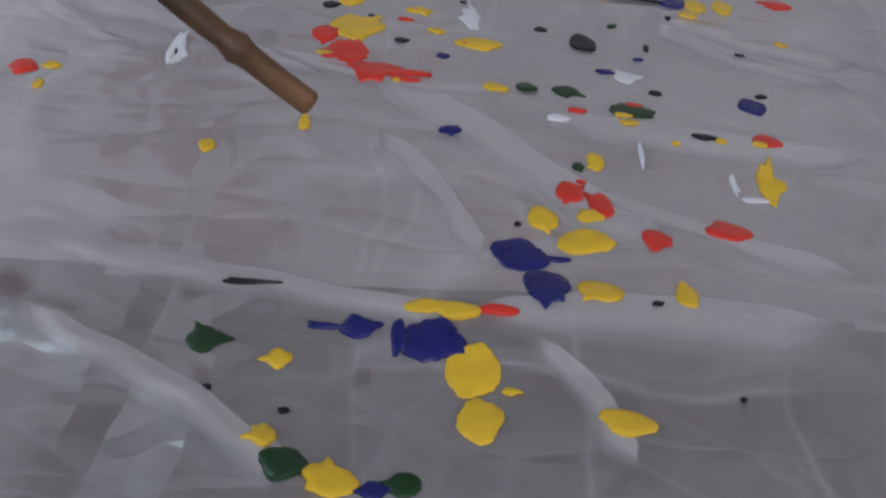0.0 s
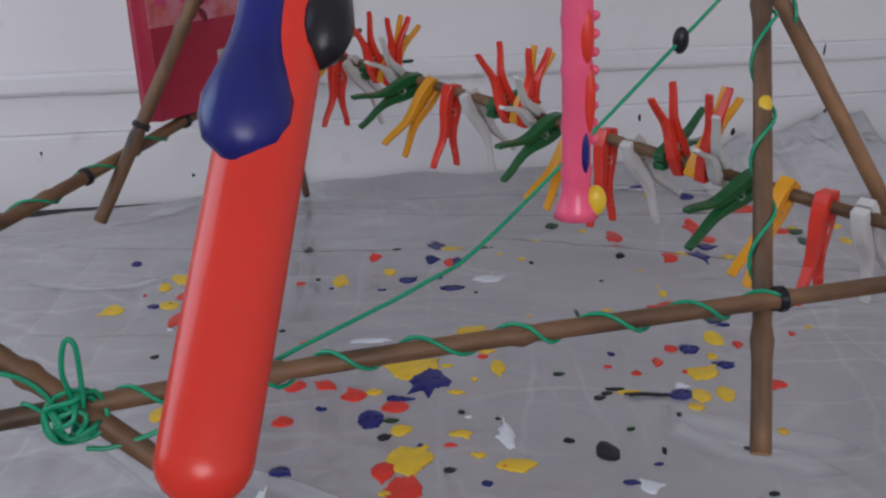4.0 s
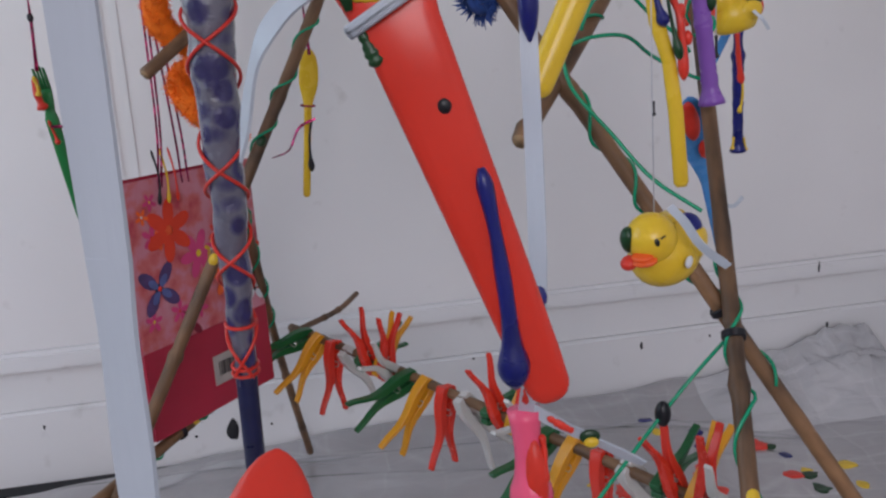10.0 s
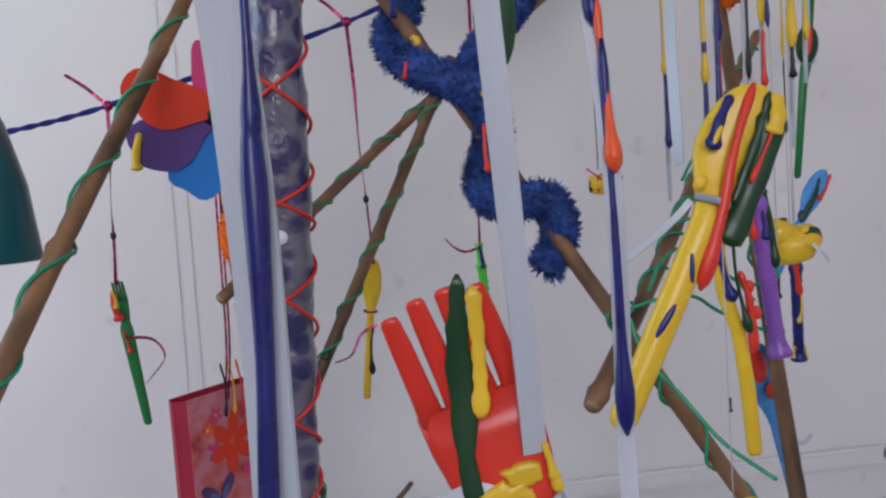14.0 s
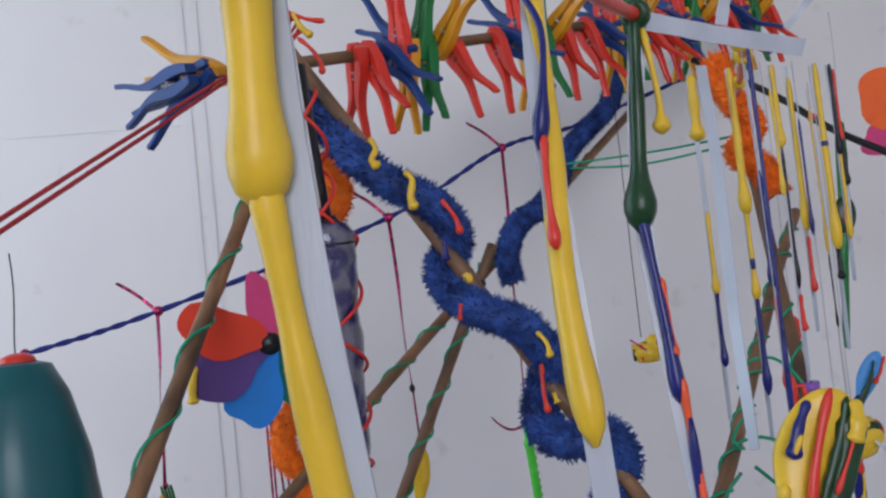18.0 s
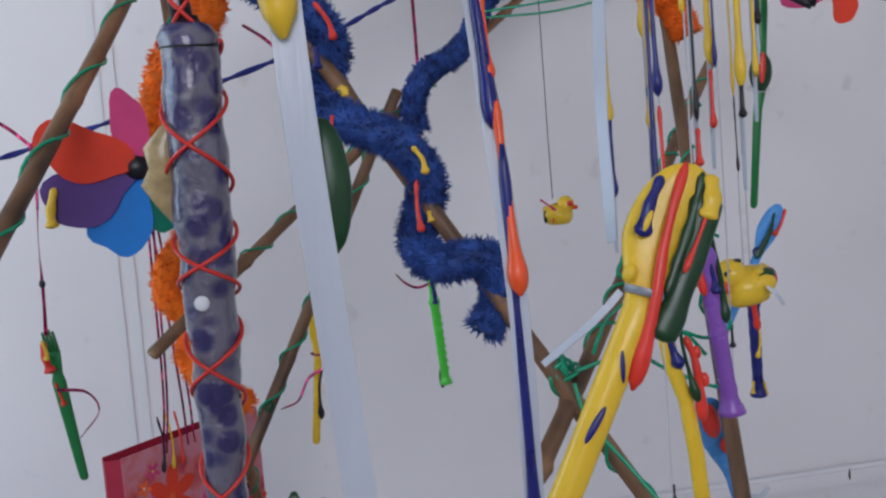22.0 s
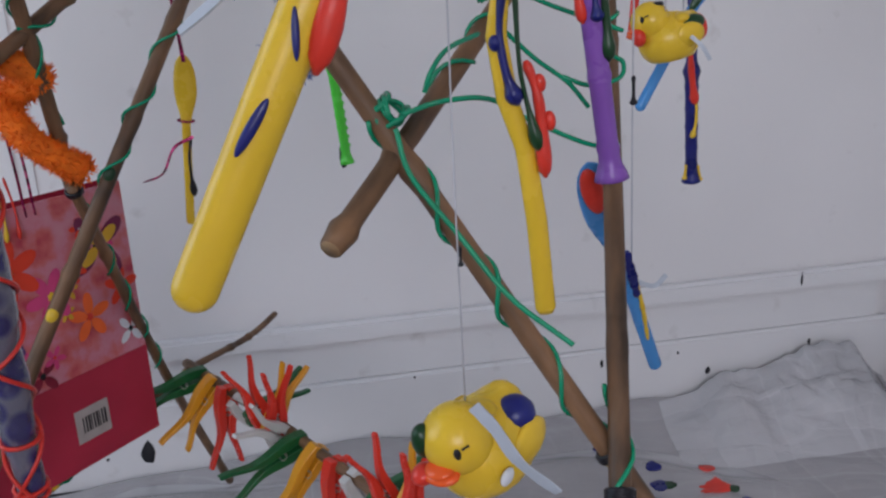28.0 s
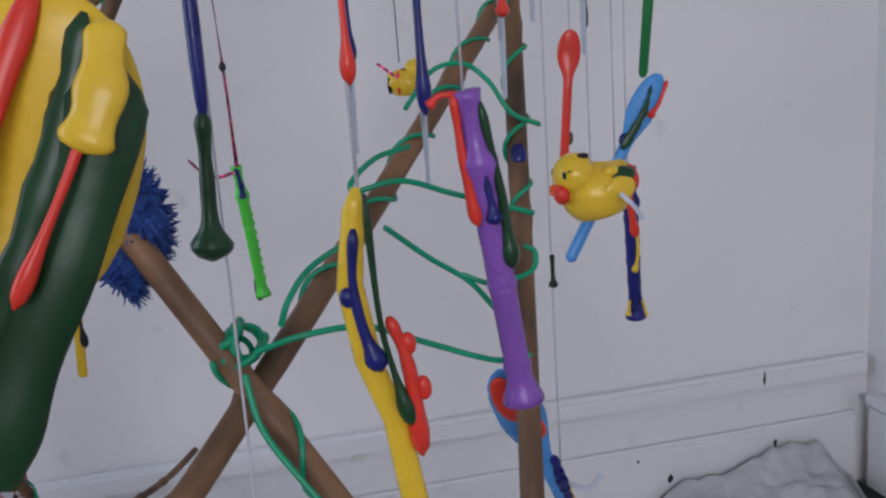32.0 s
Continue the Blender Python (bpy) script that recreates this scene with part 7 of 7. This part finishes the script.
SPLATS_RED_A = [
    (0.107, 0.557, 0.0087, 0.011), (0.125, 0.544, 0.0075, 0.0137), (0.153, 0.514, 0.0076, 0.0099), (0.201, 0.529, 0.0134, 0.0111), (0.057, 0.441, 0.0098, 0.0038),
    (-0.261, 0.655, 0.0093, 0.009), (0.255, 0.639, 0.0103, 0.0088), (-0.045, 0.72, 0.014, 0.0201), (-0.022, 0.694, 0.02, 0.0155), (-0.001, 0.68, 0.0103, 0.005),
    (-0.065, 0.749, 0.0105, 0.0137), (0.166, 0.675, 0.007, 0.0051), (0.337, 0.893, 0.0118, 0.0084), (-0.22, 0.941, 0.0121, 0.0141), (-0.192, 0.915, 0.0112, 0.0107),
    (-0.165, 0.902, 0.0111, 0.0116), (-0.133, 0.901, 0.0099, 0.0103), (-0.101, 0.88, 0.0126, 0.0123), (-0.167, 0.832, 0.0098, 0.0095), (-0.058, 0.857, 0.014, 0.0105),
]
SPLATS_RED_B = [
    (-0.331, 1.064, 0.0101, 0.0197), (-0.337, 1.132, 0.0121, 0.012), (0.284, 1.078, 0.0236, 0.0216), (0.25, 0.974, 0.007, 0.0075), (0.227, 0.941, 0.0055, 0.0084),
    (0.328, 0.981, 0.0057, 0.0077), (0.338, 0.891, 0.0117, 0.0085), (0.255, 1.33, 0.0118, 0.0183), (0.383, 1.367, 0.0121, 0.0223), (0.39, 1.314, 0.0125, 0.013),
    (0.313, 1.23, 0.0094, 0.0137), (0.491, 1.447, 0.0184, 0.0157), (0.005, 1.233, 0.0078, 0.0112), (-0.1, 1.253, 0.0079, 0.0093), (-0.165, 0.998, 0.007, 0.0062),
    (0.399, 1.004, 0.0033, 0.0049), (0.566, 1.622, 0.0065, 0.0099), (0.538, 1.532, 0.0132, 0.0117), (0.489, 1.498, 0.012, 0.013), (0.622, 1.559, 0.0036, 0.0062),
]
SPLATS_RED_C = [
    (0.511, 1.347, 0.0138, 0.012),
]
SPLATS_BLUE_A = [
    (0.072, 0.494, 0.015, 0.0151), (0.085, 0.467, 0.0125, 0.0144), (0.023, 0.42, 0.0163, 0.0122), (0.007, 0.421, 0.0034, 0.011), (-0.014, 0.426, 0.0081, 0.0064),
    (-0.03, 0.426, 0.0083, 0.0016), (0.259, 0.69, 0.0106, 0.0108), (0.001, 0.331, 0.0054, 0.0047), (0.234, 0.872, 0.0112, 0.0092), (0.095, 0.492, 0.0059, 0.002),
    (-0.024, 0.908, 0.0207, 0.0219), (-0.081, 0.836, 0.0126, 0.0168), (-0.057, 0.872, 0.0102, 0.0072), (-0.256, 0.919, 0.0077, 0.0082), (-0.251, 0.849, 0.0155, 0.0077),
    (-0.229, 1.099, 0.0105, 0.013), (-0.316, 1.151, 0.0109, 0.0133), (-0.304, 1.162, 0.0073, 0.0083), (-0.013, 1.302, 0.009, 0.0198), (-0.021, 1.242, 0.0079, 0.0114),
]
SPLATS_BLUE_B = [
    (-0.053, 1.178, 0.0119, 0.0093), (0.006, 1.149, 0.0161, 0.0089), (0.015, 1.233, 0.0078, 0.0135), (0.236, 0.875, 0.0104, 0.0111), (0.27, 0.972, 0.0108, 0.0112),
    (0.299, 0.934, 0.0092, 0.0084), (0.354, 1.087, 0.0112, 0.0102), (0.358, 1.241, 0.0135, 0.0211), (0.378, 1.284, 0.0115, 0.0125), (0.412, 1.462, 0.0139, 0.0142),
    (-0.436, 1.246, 0.007, 0.0072), (-0.371, 1.102, 0.007, 0.0057), (-0.284, 0.874, 0.004, 0.0057), (-0.26, 0.9, 0.0041, 0.0039), (-0.202, 0.83, 0.006, 0.0028),
    (-0.157, 0.749, 0.0089, 0.0093), (0.024, 0.99, 0.0038, 0.009), (0.018, 0.975, 0.005, 0.0044), (-0.317, 1.217, 0.0061, 0.0068), (0.521, 1.404, 0.0088, 0.0122),
]
SPLATS_BLUE_C = [
    (0.411, 1.509, 0.0113, 0.0102), (0.341, 1.571, 0.0109, 0.009),
]
SPLATS_GREEN_A = [
    (-0.086, 0.412, 0.0082, 0.0088), (-0.037, 0.339, 0.0101, 0.0084), (0.014, 0.335, 0.0071, 0.0065), (0.164, 0.667, 0.0164, 0.0099), (0.118, 0.688, 0.0096, 0.0077),
    (0.089, 0.689, 0.0078, 0.0077), (-0.307, 1.102, 0.016, 0.0094), (-0.279, 1.128, 0.0157, 0.0127), (0.318, 1.038, 0.0114, 0.0127), (0.167, 1.379, 0.0096, 0.0111),
    (0.533, 1.303, 0.01, 0.0159), (-0.061, 0.832, 0.0071, 0.0039), (0.425, 1.463, 0.0101, 0.0096), (0.533, 1.344, 0.0107, 0.0127), (0.512, 1.439, 0.0074, 0.0077),
]
SPLATS_BLACK_A = [
    (-0.073, 0.45, 0.0108, 0.0015), (-0.042, 0.371, 0.0027, 0.0016), (-0.077, 0.379, 0.0015, 0.0015), (0.141, 0.775, 0.0107, 0.0158), (0.21, 0.637, 0.0084, 0.0039),
    (0.073, 0.523, 0.002, 0.0017), (0.144, 0.457, 0.0025, 0.0018), (0.187, 0.698, 0.0045, 0.0036), (0.176, 0.396, 0.0015, 0.0015), (0.193, 0.773, 0.002, 0.0053),
    (-0.166, 0.689, 0.0027, 0.0121), (-0.2, 1.29, 0.0049, 0.0173), (0.056, 1.287, 0.0122, 0.0097), (-0.067, 0.804, 0.0058, 0.0063), (0.147, 1.032, 0.008, 0.0065),
    (0.158, 1.063, 0.0021, 0.0138), (0.198, 0.871, 0.02, 0.0024), (0.169, 0.884, 0.0087, 0.0025), (0.245, 1.239, 0.0063, 0.0057), (0.119, 1.229, 0.0031, 0.0045),
]
SPLATS_BLACK_B = [
    (0.22, 0.826, 0.0022, 0.0039), (0.008, 0.846, 0.0033, 0.0034), (-0.07, 1.286, 0.0057, 0.0073), (-0.173, 1.183, 0.003, 0.0042), (0.269, 0.77, 0.0041, 0.0025),
    (0.372, 1.587, 0.0055, 0.0051),
]
SPLATS_WHITE_A = [
    (0.168, 0.72, 0.0083, 0.0103), (0.161, 0.608, 0.0016, 0.0128), (0.051, 0.802, 0.0068, 0.0187), (-0.166, 0.693, 0.0059, 0.0209), (0.219, 0.585, 0.002, 0.0096),
    (0.23, 0.57, 0.0089, 0.0027), (0.055, 1.178, 0.0165, 0.0124), (0.051, 0.804, 0.0048, 0.0229), (-0.051, 0.973, 0.0025, 0.0131), (-0.094, 1.003, 0.0193, 0.0054),
    (0.239, 0.89, 0.0064, 0.0057),
]

for key, lists in (
    ("yellow", (SPLATS_YELLOW_A, SPLATS_YELLOW_B, SPLATS_YELLOW_C, SPLATS_YELLOW_D,)),
    ("red", (SPLATS_RED_A, SPLATS_RED_B, SPLATS_RED_C,)),
    ("blue", (SPLATS_BLUE_A, SPLATS_BLUE_B, SPLATS_BLUE_C,)),
    ("green", (SPLATS_GREEN_A,)),
    ("black", (SPLATS_BLACK_A, SPLATS_BLACK_B,)),
    ("white", (SPLATS_WHITE_A,)),
):
    for n, (x, y, rx, ry) in enumerate(itertools.chain(*lists)):
        splat(x, y, rx, ry, key, n * 7 + len(key))

dice = random.Random(77)
for key, count in (("yellow", 18), ("blue", 16), ("red", 10), ("black", 12), ("green", 5), ("white", 5)):
    for k in range(count):
        x, y = dice.choice(((-0.28, 1.12), (0.0, 0.85), (0.24, 0.98), (0.05, 1.18), (0.1, 0.66))) if dice.random() < 0.75 else (0.05, 0.85)
        x, y, r = x + dice.gauss(0, 0.075), y + dice.gauss(0, 0.09), dice.uniform(0.0016, 0.0044)
        splat(x, y, r * dice.uniform(0.8, 2.0), r, key, k * 13 + len(key) + 400)
